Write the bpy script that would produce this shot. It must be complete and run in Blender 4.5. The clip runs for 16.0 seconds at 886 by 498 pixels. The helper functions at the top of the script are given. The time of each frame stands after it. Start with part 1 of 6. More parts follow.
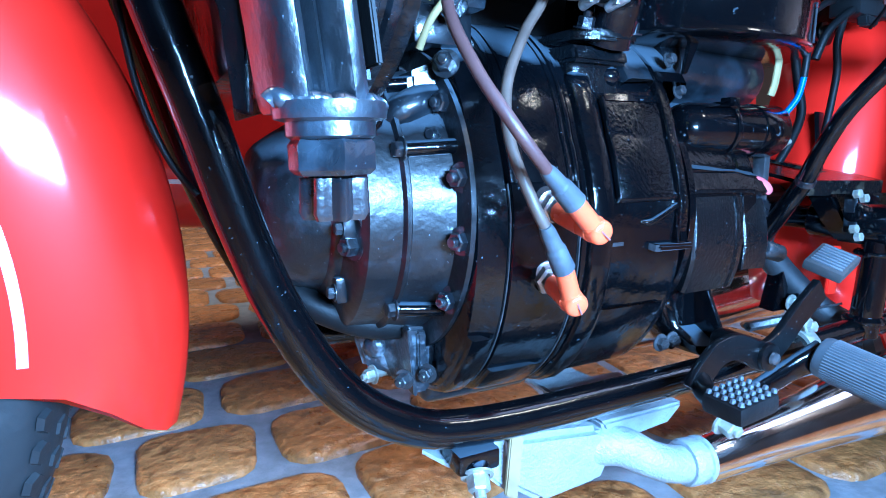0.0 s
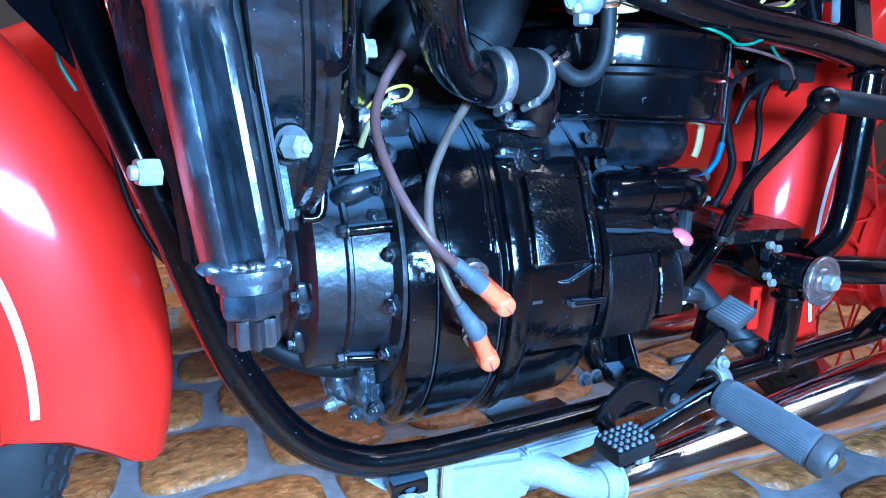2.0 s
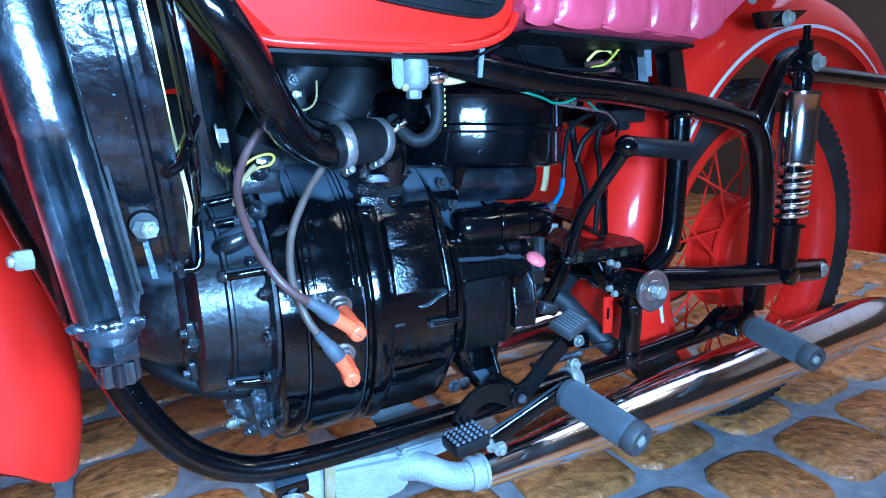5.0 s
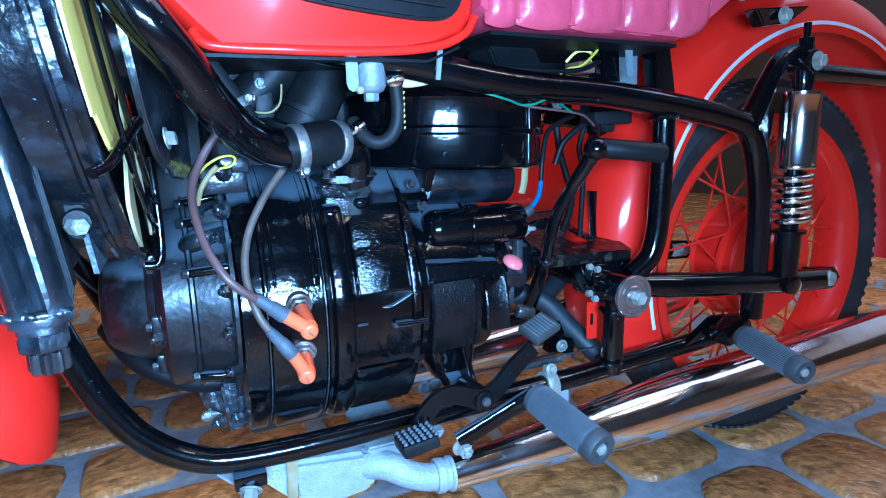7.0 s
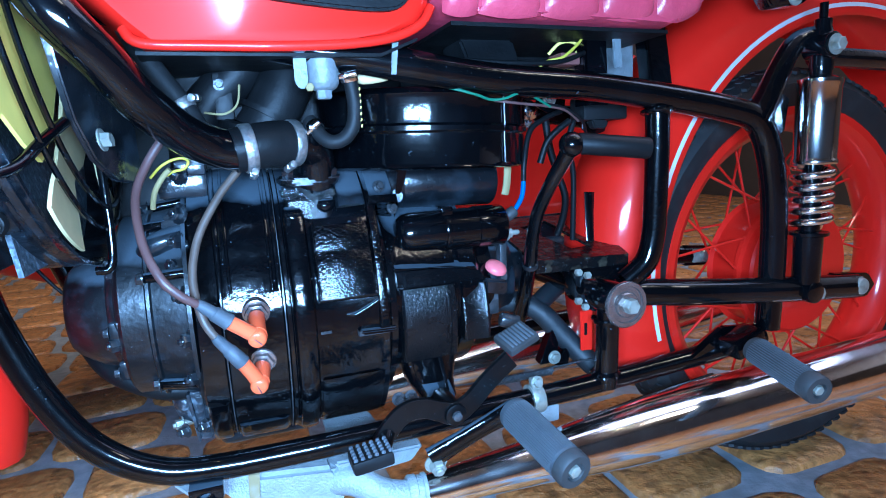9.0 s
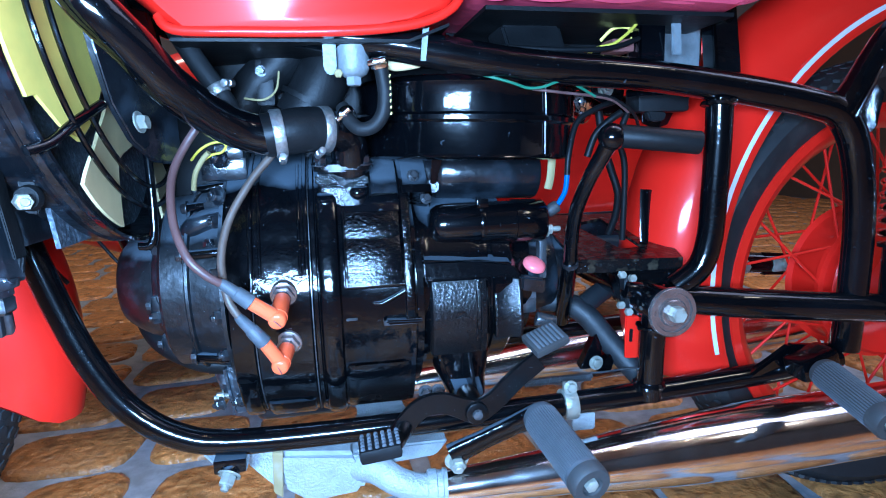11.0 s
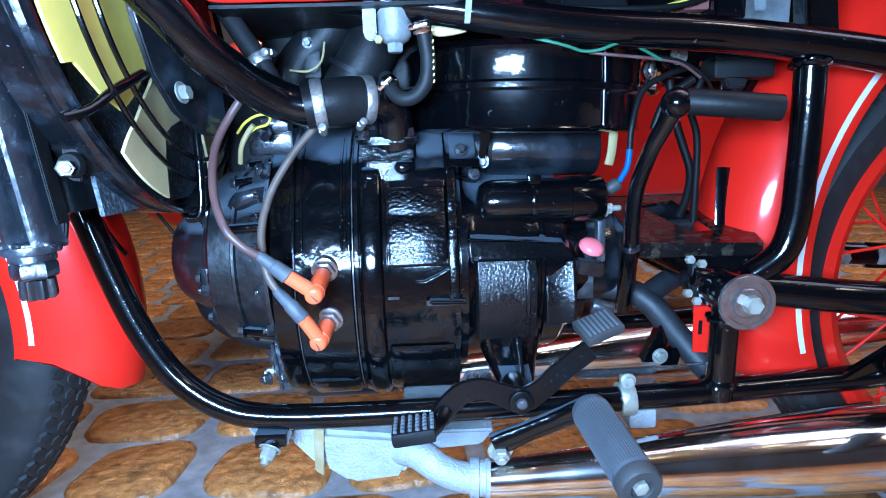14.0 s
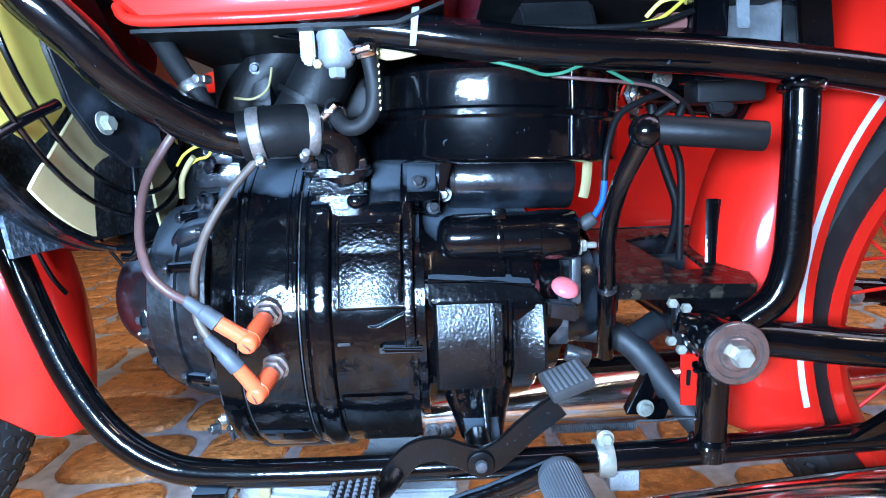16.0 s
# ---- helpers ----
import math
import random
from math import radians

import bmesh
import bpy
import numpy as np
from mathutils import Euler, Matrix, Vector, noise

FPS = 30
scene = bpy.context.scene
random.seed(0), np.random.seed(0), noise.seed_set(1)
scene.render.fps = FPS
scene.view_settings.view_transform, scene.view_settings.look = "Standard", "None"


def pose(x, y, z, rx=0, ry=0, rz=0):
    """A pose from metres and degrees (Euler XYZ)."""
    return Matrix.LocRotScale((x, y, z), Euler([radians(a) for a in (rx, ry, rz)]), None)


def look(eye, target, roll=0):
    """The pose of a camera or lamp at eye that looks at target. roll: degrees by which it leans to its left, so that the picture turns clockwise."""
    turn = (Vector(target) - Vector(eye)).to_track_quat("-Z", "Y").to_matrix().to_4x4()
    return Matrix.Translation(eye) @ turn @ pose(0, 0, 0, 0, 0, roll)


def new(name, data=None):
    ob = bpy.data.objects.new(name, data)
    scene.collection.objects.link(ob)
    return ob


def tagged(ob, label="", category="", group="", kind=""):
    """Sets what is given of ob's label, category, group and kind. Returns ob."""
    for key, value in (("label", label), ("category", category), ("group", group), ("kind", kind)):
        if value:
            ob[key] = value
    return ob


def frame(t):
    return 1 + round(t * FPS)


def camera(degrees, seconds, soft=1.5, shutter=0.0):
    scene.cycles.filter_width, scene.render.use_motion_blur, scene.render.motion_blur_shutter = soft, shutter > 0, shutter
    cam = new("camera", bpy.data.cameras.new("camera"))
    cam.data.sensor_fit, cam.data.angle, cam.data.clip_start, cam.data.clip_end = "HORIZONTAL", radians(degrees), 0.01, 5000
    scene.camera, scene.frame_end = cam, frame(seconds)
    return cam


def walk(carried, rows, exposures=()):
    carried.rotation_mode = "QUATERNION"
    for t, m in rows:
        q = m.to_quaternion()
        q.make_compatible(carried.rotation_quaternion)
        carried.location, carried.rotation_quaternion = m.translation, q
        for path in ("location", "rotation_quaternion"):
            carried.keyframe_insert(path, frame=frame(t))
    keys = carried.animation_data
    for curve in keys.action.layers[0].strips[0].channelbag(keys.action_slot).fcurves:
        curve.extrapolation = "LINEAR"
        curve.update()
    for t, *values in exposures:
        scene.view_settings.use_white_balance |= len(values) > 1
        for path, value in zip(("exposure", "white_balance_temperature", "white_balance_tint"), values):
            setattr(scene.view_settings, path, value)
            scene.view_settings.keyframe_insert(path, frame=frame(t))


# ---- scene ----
cam = camera(74.8, 16.0, 1.0)
METRES, EYE, TILT, LEAN, TURN = 0.69, 0.4432, -9.73, -0.11, -26.76
ROWS = [
    (0.0, 0.0, 0.0, 0.0, 0.0, -0.0, -0.0),
    (0.5, 0.0178, -0.0264, 0.0281, 0.83, -0.35, 0.14),
    (1.0, 0.0406, -0.057, 0.0558, 1.21, -0.68, -0.02),
    (1.5, 0.0711, -0.092, 0.0864, 1.17, -1.16, -0.38),
    (2.0, 0.0906, -0.1134, 0.1042, 1.17, -1.96, -0.43),
    (2.5, 0.113, -0.1391, 0.1213, 0.39, -2.02, 0.25),
    (3.0, 0.1411, -0.1616, 0.1286, -0.99, -2.02, 1.13),
    (3.5, 0.1736, -0.1828, 0.1405, -2.47, -1.88, 2.0),
    (4.0, 0.1953, -0.2103, 0.1493, -3.26, -1.89, 2.64),
    (6.5, 0.3315, -0.2831, 0.1473, 0.46, -0.58, 1.46),
    (7.0, 0.3731, -0.2665, 0.1435, 2.07, -1.04, 1.48),
    (7.5, 0.4074, -0.2499, 0.1344, 3.7, -1.38, 1.84),
    (8.0, 0.4422, -0.2324, 0.1316, 4.9, -0.9, 2.69),
    (10.5, 0.5788, -0.1701, 0.1304, 13.22, 0.05, -1.26),
    (11.0, 0.5968, -0.1605, 0.1295, 16.3, -0.62, -1.11),
    (11.5, 0.6064, -0.1563, 0.1283, 18.83, -1.14, -0.96),
    (12.0, 0.6128, -0.1501, 0.1251, 20.2, -1.44, -1.19),
    (12.5, 0.6208, -0.1392, 0.1204, 20.9, -1.42, -1.0),
    (13.0, 0.6187, -0.128, 0.1176, 22.46, -1.5, -1.14),
    (13.5, 0.6199, -0.1163, 0.1136, 23.78, -1.59, -1.27),
    (14.0, 0.6339, -0.0971, 0.1099, 24.39, -1.71, -2.13),
    (14.5, 0.6438, -0.0741, 0.111, 24.96, -1.71, -2.81),
    (15.0, 0.6575, -0.0436, 0.1129, 25.56, -1.52, -2.85),
    (15.5, 0.6623, -0.0132, 0.1254, 26.09, -1.13, -2.65),
    (16.0, 0.6817, 0.0129, 0.1382, 26.35, 0.39, -2.17),
]
EXPOSURES = [(0.0, 0.69, 4600, 8), (2.0, 0.46, 4560, 7), (4.0, 0.07, 4620, 7), (8.0, -0.05, 4800, 8), (12.0, 0.10, 5150, 13), (14.5, 0.25, 5500, 14), (16.0, 0.58, 5900, 16)]
walk(cam, [(t, pose(0, 0, EYE, TILT, LEAN, TURN) @ pose(METRES * x, METRES * y, METRES * z, 90 + pitch, roll, yaw)) for t, x, y, z, yaw, pitch, roll in ROWS], EXPOSURES)
# ---- light ----
world = bpy.data.worlds.new("hall_air")
world.use_nodes = True
world.node_tree.nodes["Background"].inputs[0].default_value = (0.75, 0.85, 1.0, 1)
world.node_tree.nodes["Background"].inputs[1].default_value = 0.02
scene.world = world


def lamp(name, at, target, size, watts, colour, size_y=None):
    d = bpy.data.lights.new(name, "AREA")
    d.energy, d.color, d.shape, d.size = watts, colour, "RECTANGLE", size
    d.size_y = size_y or size
    ob = new(name, d)
    ob.matrix_world = look(at, target)
    return ob


# near cool panel stands in for the camera's torch; warm panels and spots overhead
TORCH = (0.19, -0.44, 0.575)
lamp("work_light", (TORCH[0], TORCH[1] + 0.03, TORCH[2]), (TORCH[0], 0.42, 0.25), 0.36, 34, (0.45, 0.71, 1.0), 0.13)
# no panel is seen: warm added for floor and glints, cool for chrome reflections
WARM, COOL = (1.0, 0.79, 0.54), (0.84, 0.84, 1.0)
PANELS = ((-1.0, 1.7, 0.5, 28, WARM), (0.75, 1.35, 0.5, 28, WARM), (2.75, 0.30, 2.4, 56, COOL), (0.95, 0.30, 1.2, 14, COOL), (2.45, -1.6, 0.5, 16, WARM))
for x, y, size, watts, colour in PANELS:
    lamp("panel_light", (x, y, 3.05), (x, y, 0), size, watts, colour)
SPOTS = [(-1.5 + 0.8 * i + 0.2 * (j % 2), -1.3 + 0.75 * j) for i in range(6) for j in range(4)]

# ---- materials ----
def mat(name, base, rough=0.5, metal=0.0, coat=0.0, coat_rough=0.05, vary=0.12, grain=60.0, bump=0.0, bump_scale=120.0,
        spots=None, spot_scale=9.0, spot_amount=0.5, rough_vary=0.1, per_object=0.0, ior=1.5, dust=0.0, specks=0.0, veins=None, relief=0.002, haze=0.10, vein_scale=30.0, dust_from=0.83):
    m = bpy.data.materials.new(name)
    m.use_nodes = True
    nt = m.node_tree
    b = nt.nodes["Principled BSDF"]
    b.inputs["Metallic"].default_value = metal
    b.inputs["IOR"].default_value = ior
    b.inputs["Coat Weight"].default_value = coat
    b.inputs["Coat Roughness"].default_value = coat_rough
    if coat > 0.5 and max(base) < 0.02:
        b.inputs["Coat IOR"].default_value = 1.42
        b.inputs["Specular IOR Level"].default_value = haze
    geo = nt.nodes.new("ShaderNodeNewGeometry")

    def noise_at(scale, detail=4.0):
        n = nt.nodes.new("ShaderNodeTexNoise")
        n.inputs["Scale"].default_value, n.inputs["Detail"].default_value = scale, detail
        nt.links.new(geo.outputs["Position"], n.inputs["Vector"])
        return n.outputs["Fac"]

    def ramp(fac, lo, hi, a, c):
        r = nt.nodes.new("ShaderNodeMapRange")
        for k, v in zip((1, 2, 3, 4), (lo, hi, a, c)):
            r.inputs[k].default_value = v
        nt.links.new(fac, r.inputs[0])
        return r.outputs[0]

    def mix(fac, a, c, kind="MIX"):
        x = nt.nodes.new("ShaderNodeMix")
        x.data_type, x.blend_type = "RGBA", kind
        for socket, v in ((x.inputs[0], fac), (x.inputs[6], a), (x.inputs[7], c)):
            if isinstance(v, bpy.types.NodeSocket):
                nt.links.new(v, socket)
            else:
                socket.default_value = v
        return x.outputs[2]

    dark = (*[c * (1 - vary) for c in base], 1)
    light = (*[min(1, c * (1 + vary)) for c in base], 1)
    colour = mix(ramp(noise_at(grain), 0.3, 0.7, 0, 1), dark, light)
    if spots:
        colour = mix(ramp(noise_at(spot_scale, 6.0), 0.52, 0.68, 0, spot_amount), colour, (*spots, 1))
    if veins:
        n = nt.nodes.new("ShaderNodeTexNoise")
        n.noise_type = "RIDGED_MULTIFRACTAL"
        n.inputs["Scale"].default_value, n.inputs["Detail"].default_value = vein_scale, 6.0
        nt.links.new(geo.outputs["Position"], n.inputs["Vector"])
        colour = mix(ramp(n.outputs["Fac"], 0.8, 1.25, 0, 0.4), colour, (*veins, 1))
    if specks:
        # chips and motes
        colour = mix(ramp(noise_at(380.0, 2.0), 0.725, 0.76, 0, specks), colour, (0.16, 0.20, 0.24, 1))
        colour = mix(ramp(noise_at(120.0, 3.0), 0.74, 0.77, 0, specks), colour, (0.10, 0.12, 0.14, 1))
    if per_object:
        info = nt.nodes.new("ShaderNodeObjectInfo")
        v = ramp(info.outputs["Random"], 0, 1, 1 - per_object, 1 + per_object)
        comb = nt.nodes.new("ShaderNodeCombineColor")
        for k in range(3):
            nt.links.new(v, comb.inputs[k])
        colour = mix(1.0, colour, comb.outputs[0], "MULTIPLY")
    rough_out = ramp(noise_at(grain * 0.35), 0.25, 0.75, max(0.02, rough - rough_vary), rough + rough_vary)
    if dust:
        # dust lies on what faces upwards
        sep = nt.nodes.new("ShaderNodeSeparateXYZ")
        nt.links.new(geo.outputs["Normal"], sep.inputs[0])
        add = nt.nodes.new("ShaderNodeMath")
        add.operation = "MULTIPLY_ADD"
        nt.links.new(noise_at(16.0, 5.0), add.inputs[0])
        add.inputs[1].default_value = 0.35
        nt.links.new(sep.outputs[2], add.inputs[2])
        cover = ramp(add.outputs[0], dust_from, dust_from + 0.09, 0, dust)
        colour = mix(cover, colour, (0.046, 0.058, 0.072, 1))
        rm = nt.nodes.new("ShaderNodeMix")
        nt.links.new(cover, rm.inputs[0])
        nt.links.new(rough_out, rm.inputs[2])
        rm.inputs[3].default_value = 0.85
        rough_out = rm.outputs[0]
        nt.links.new(ramp(cover, 0, 1, coat, 0), b.inputs["Coat Weight"])
    nt.links.new(colour, b.inputs["Base Color"])
    nt.links.new(rough_out, b.inputs["Roughness"])
    if bump:
        n = nt.nodes.new("ShaderNodeBump")
        n.inputs["Strength"].default_value, n.inputs["Distance"].default_value = bump, relief
        nt.links.new(noise_at(bump_scale, 7.0), n.inputs["Height"])
        nt.links.new(n.outputs[0], b.inputs["Normal"])
        if coat:
            nt.links.new(n.outputs[0], b.inputs["Coat Normal"])
    return m


BLACK = mat("black_enamel", (0.0010, 0.0012, 0.0017), 0.26, coat=1.0, coat_rough=0.055, bump=0.14, bump_scale=90, rough_vary=0.06, spots=(0.005, 0.006, 0.008), spot_amount=0.4, specks=0.3, haze=0.06)
BRUSHED = mat("brush_painted_black", (0.0011, 0.0013, 0.0018), 0.24, coat=1.0, coat_rough=0.045, bump=0.30, bump_scale=110, rough_vary=0.06, spots=(0.004, 0.005, 0.007), spot_amount=0.5, dust=0.95, specks=0.4, haze=0.06)
LUMPY = mat("lumpy_black_enamel", (0.0011, 0.0013, 0.0018), 0.22, coat=1.0, coat_rough=0.07, bump=0.42, bump_scale=300, rough_vary=0.06, dust=0.9, specks=0.3, haze=0.06)
TANKBLACK = mat("thick_radiator_paint", (0.006, 0.008, 0.011), 0.33, coat=1.0, coat_rough=0.25, bump=0.9, bump_scale=60, spots=(0.035, 0.046, 0.060), spot_amount=0.8, spot_scale=34, specks=0.7, haze=0.9)
DULL = mat("dusty_black_paint", (0.0042, 0.0052, 0.0068), 0.32, coat=1.0, coat_rough=0.06, bump=0.3, bump_scale=110, spots=(0.028, 0.036, 0.046), spot_amount=0.6, spot_scale=18, dust=0.9, specks=0.6, haze=0.30, dust_from=0.76)
RUBBER = mat("black_rubber", (0.0040, 0.0043, 0.0048), 0.5, ior=1.30, bump=0.2, bump_scale=200, spots=(0.014, 0.0145, 0.0155), spot_amount=0.5)
HOSEBLACK = mat("black_hose_rubber", (0.007, 0.0074, 0.008), 0.62, ior=1.35, bump=0.25, bump_scale=160, spots=(0.024, 0.025, 0.026), spot_amount=0.5, spot_scale=40)
BANDSTEEL = mat("hose_band_steel", (0.34, 0.335, 0.33), 0.40, metal=0.85, vary=0.25, grain=200, bump=0.4, bump_scale=260, spots=(0.22, 0.20, 0.17), spot_amount=0.6, spot_scale=70)
DARKRUB = mat("dusty_dark_rubber", (0.030, 0.031, 0.032), 0.6, bump=0.25, bump_scale=220, spots=(0.055, 0.055, 0.053), spot_amount=0.5)
PLATED = mat("grimy_black_plate", (0.004, 0.0038, 0.004), 0.4, coat=0.8, coat_rough=0.07, bump=0.4, bump_scale=160, spots=(0.06, 0.048, 0.032), spot_amount=0.7, spot_scale=70, specks=0.7, ior=1.3)
DUSTY = mat("dust_grey_paint", (0.009, 0.011, 0.0135), 0.6, bump=0.2, bump_scale=140, spots=(0.035, 0.038, 0.042), spot_amount=0.6, spot_scale=20)
TARNISH = mat("tarnished_steel", (0.32, 0.27, 0.255), 0.26, metal=0.85, vary=0.2, bump=0.2, bump_scale=90, spots=(0.19, 0.145, 0.125), spot_amount=0.6, spot_scale=70)
BEIGE = mat("brown_wall_paint", (0.09, 0.068, 0.05), 0.85, vary=0.08, grain=5, bump=0.1, bump_scale=80)
WIREYEL = mat("yellow_wire_insulation", (0.50, 0.41, 0.04), 0.45)
CORE = mat("speckled_radiator_core", (0.045, 0.058, 0.074), 0.5, vary=0.6, grain=260, bump=1.0, bump_scale=260, spots=(0.20, 0.24, 0.28), spot_amount=0.8, spot_scale=160)
GREYRUB = mat("worn_grey_rubber", (0.072, 0.080, 0.090), 0.6, bump=0.2, bump_scale=240, spots=(0.14, 0.15, 0.17), spot_amount=0.6)
TYRE = mat("tyre_rubber", (0.009, 0.0095, 0.0105), 0.65, bump=0.2, bump_scale=150, spots=(0.03, 0.03, 0.03), spot_amount=0.6, spot_scale=22)
RED = mat("red_enamel", (0.66, 0.013, 0.006), 0.5, coat=0.65, coat_rough=0.11, vary=0.06, grain=8, bump=0.05, bump_scale=30)
RED.node_tree.nodes["Principled BSDF"].inputs["Specular IOR Level"].default_value = 0.15
WHITE = mat("white_pinstripe", (0.58, 0.56, 0.57), 0.35, vary=0.06)
CHROME = mat("chrome_plate", (0.84, 0.83, 0.84), 0.15, metal=1.0, vary=0.05, bump=0.05, bump_scale=28, spots=(0.45, 0.34, 0.27), spot_amount=0.4, spot_scale=34, rough_vary=0.06, coat=1.0, coat_rough=0.03)
CHROME.node_tree.nodes["Principled BSDF"].inputs["Coat IOR"].default_value = 2.4
ZINC = mat("zinc_steel", (0.34, 0.35, 0.305), 0.42, metal=0.5, vary=0.2, bump=0.3, bump_scale=300, spots=(0.17, 0.155, 0.115), spot_amount=0.6, spot_scale=90)
CHIPPED = mat("chipped_black_casting", (0.016, 0.019, 0.024), 0.4, coat=0.8, coat_rough=0.12, bump=1.0, bump_scale=130, spots=(0.20, 0.235, 0.27), spot_amount=0.75, spot_scale=75, specks=0.6, haze=0.5)
NUTBLACK = mat("painted_nut_black", (0.006, 0.007, 0.009), 0.3, coat=1.0, coat_rough=0.09, bump=0.25, bump_scale=160, spots=(0.07, 0.08, 0.09), spot_amount=0.6, spot_scale=120, specks=0.6, haze=0.6)
SETTLED = mat("dust_settled_black", (0.0015, 0.0018, 0.0024), 0.26, coat=1.0, coat_rough=0.06, bump=0.5, bump_scale=120, dust=0.8, specks=0.4, dust_from=0.86)
PEBBLED = mat("pebbled_black_paint", (0.002, 0.0024, 0.003), 0.3, coat=1.0, coat_rough=0.13, bump=0.5, bump_scale=330, specks=0.6, haze=0.2)
WORNBLACK = mat("worn_black_casting", (0.0025, 0.003, 0.004), 0.42, coat=0.6, coat_rough=0.26, bump=0.5, bump_scale=90, dust=0.8, dust_from=0.70, spots=(0.016, 0.020, 0.026), spot_amount=0.6, spot_scale=60, specks=0.8, haze=0.4)
WORNRUB = mat("scuffed_rest_rubber", (0.052, 0.060, 0.070), 0.6, bump=0.3, bump_scale=180, spots=(0.09, 0.10, 0.115), spot_amount=0.6, spot_scale=40)
SATIN = mat("satin_black_lever", (0.0016, 0.0019, 0.0024), 0.4, coat=0.35, coat_rough=0.12, bump=0.2, bump_scale=90, ior=1.25, specks=0.6, haze=0.2)
SHEETBLACK = mat("dimpled_sheet_black", (0.0028, 0.0034, 0.0045), 0.28, coat=1.0, coat_rough=0.12, bump=0.7, bump_scale=70, spots=(0.022, 0.028, 0.036), spot_amount=0.5, spot_scale=40, specks=0.8, haze=0.15)
DARKSTEEL = mat("dark_steel", (0.05, 0.052, 0.056), 0.3, metal=0.5, bump=0.3, bump_scale=200, spots=(0.16, 0.16, 0.17), spot_amount=0.6, spot_scale=50)
SILVER = mat("silver_paint", (0.32, 0.34, 0.35), 0.5, metal=0.2, vary=0.15, bump=0.9, bump_scale=330, spots=(0.33, 0.34, 0.34), spot_amount=0.6, spot_scale=24)
ALUM = mat("cast_aluminium", (0.21, 0.23, 0.24), 0.5, metal=0.3, vary=0.2, bump=0.4, bump_scale=250, spots=(0.11, 0.115, 0.115), spot_amount=0.6, spot_scale=60)
ORANGE = mat("orange_plastic", (0.85, 0.125, 0.042), 0.28, coat=0.4, vary=0.06, bump=0.05)
PLUM = mat("plum_cable_rubber", (0.082, 0.040, 0.036), 0.42, vary=0.18, grain=60, bump=0.15, spots=(0.14, 0.09, 0.085), spot_amount=0.5, spot_scale=30)
TAUPE = mat("grey_brown_cable_rubber", (0.082, 0.056, 0.042), 0.48, vary=0.18, grain=60, bump=0.15, spots=(0.13, 0.105, 0.085), spot_amount=0.5, spot_scale=30)
YELLOW = mat("yellow_plastic", (0.80, 0.62, 0.13), 0.45, vary=0.10, grain=30, spots=(0.42, 0.36, 0.08), spot_amount=0.5)
CREAM = mat("cream_plastic", (0.60, 0.49, 0.25), 0.5, vary=0.10, grain=30, spots=(0.34, 0.28, 0.15), spot_amount=0.5)
VINYL = mat("raspberry_vinyl", (0.46, 0.050, 0.085), 0.34, vary=0.12, grain=18, bump=0.5, bump_scale=34, relief=0.006, coat=0.15, coat_rough=0.25)
PINK = mat("pink_plastic", (0.75, 0.16, 0.17), 0.35, vary=0.06)
BLUE = mat("blue_sleeve", (0.009, 0.085, 0.32), 0.45, spots=(0.03, 0.05, 0.09), spot_amount=0.5)
GREEN = mat("green_wire", (0.025, 0.12, 0.065), 0.4)
TAPE = mat("masking_tape", (0.26, 0.20, 0.095), 0.7, vary=0.15, grain=40, spots=(0.30, 0.28, 0.22), spot_amount=0.5, spot_scale=40)
TAN = mat("ochre_sleeve", (0.25, 0.20, 0.085), 0.7, vary=0.1)
BROWN = mat("brown_bakelite", (0.16, 0.06, 0.05), 0.45)
STONE = mat("glazed_ochre_stone", (0.40, 0.172, 0.050), 0.34, vary=0.32, grain=70, bump=1.0, bump_scale=48, spots=(0.085, 0.040, 0.016), spot_amount=0.7, spot_scale=30, rough_vary=0.16, per_object=0.25, coat=0.15, coat_rough=0.15, veins=(0.62, 0.36, 0.14), vein_scale=55.0, relief=0.009)
GROUT = mat("grey_mortar", (0.20, 0.215, 0.235), 0.8, vary=0.25, grain=40, bump=0.6, bump_scale=120, spots=(0.12, 0.125, 0.13), spot_amount=0.6, spot_scale=9)
# colours of two unseen walls, dark so that black paint mirrors little
SHADE = mat("unseen_slate_wall", (0.045, 0.05, 0.06), 0.8, vary=0.08, grain=5, bump=0.1, bump_scale=80)
DARK_WALL = mat("unseen_dark_wall", (0.035, 0.032, 0.030), 0.6, vary=0.3, grain=9, bump=0.2, bump_scale=60)
PLASTER = mat("cream_plaster", (0.16, 0.155, 0.15), 0.85, vary=0.06, grain=5, bump=0.1, bump_scale=80)
DARKCEIL = mat("pale_ceiling_boards", (0.36, 0.36, 0.36), 0.8, vary=0.1, grain=6)
CEIL = mat("white_ceiling_paint", (0.75, 0.74, 0.71), 0.9, vary=0.04, grain=4)


def glow(name, colour, strength):
    m = bpy.data.materials.new(name)
    m.use_nodes = True
    b = m.node_tree.nodes["Principled BSDF"]
    b.inputs["Base Color"].default_value = (0.8, 0.8, 0.8, 1)
    b.inputs["Emission Color"].default_value = (*colour, 1)
    b.inputs["Emission Strength"].default_value = strength
    return m


# ---- mesh helpers ----
def thing(name, at, label, category, group="", kind=""):
    ob = new(name)
    ob.location = at
    return tagged(ob, label, category, group, kind)


def base_of(parent):
    while parent.parent:
        parent = parent.parent
    return Vector(parent.location)


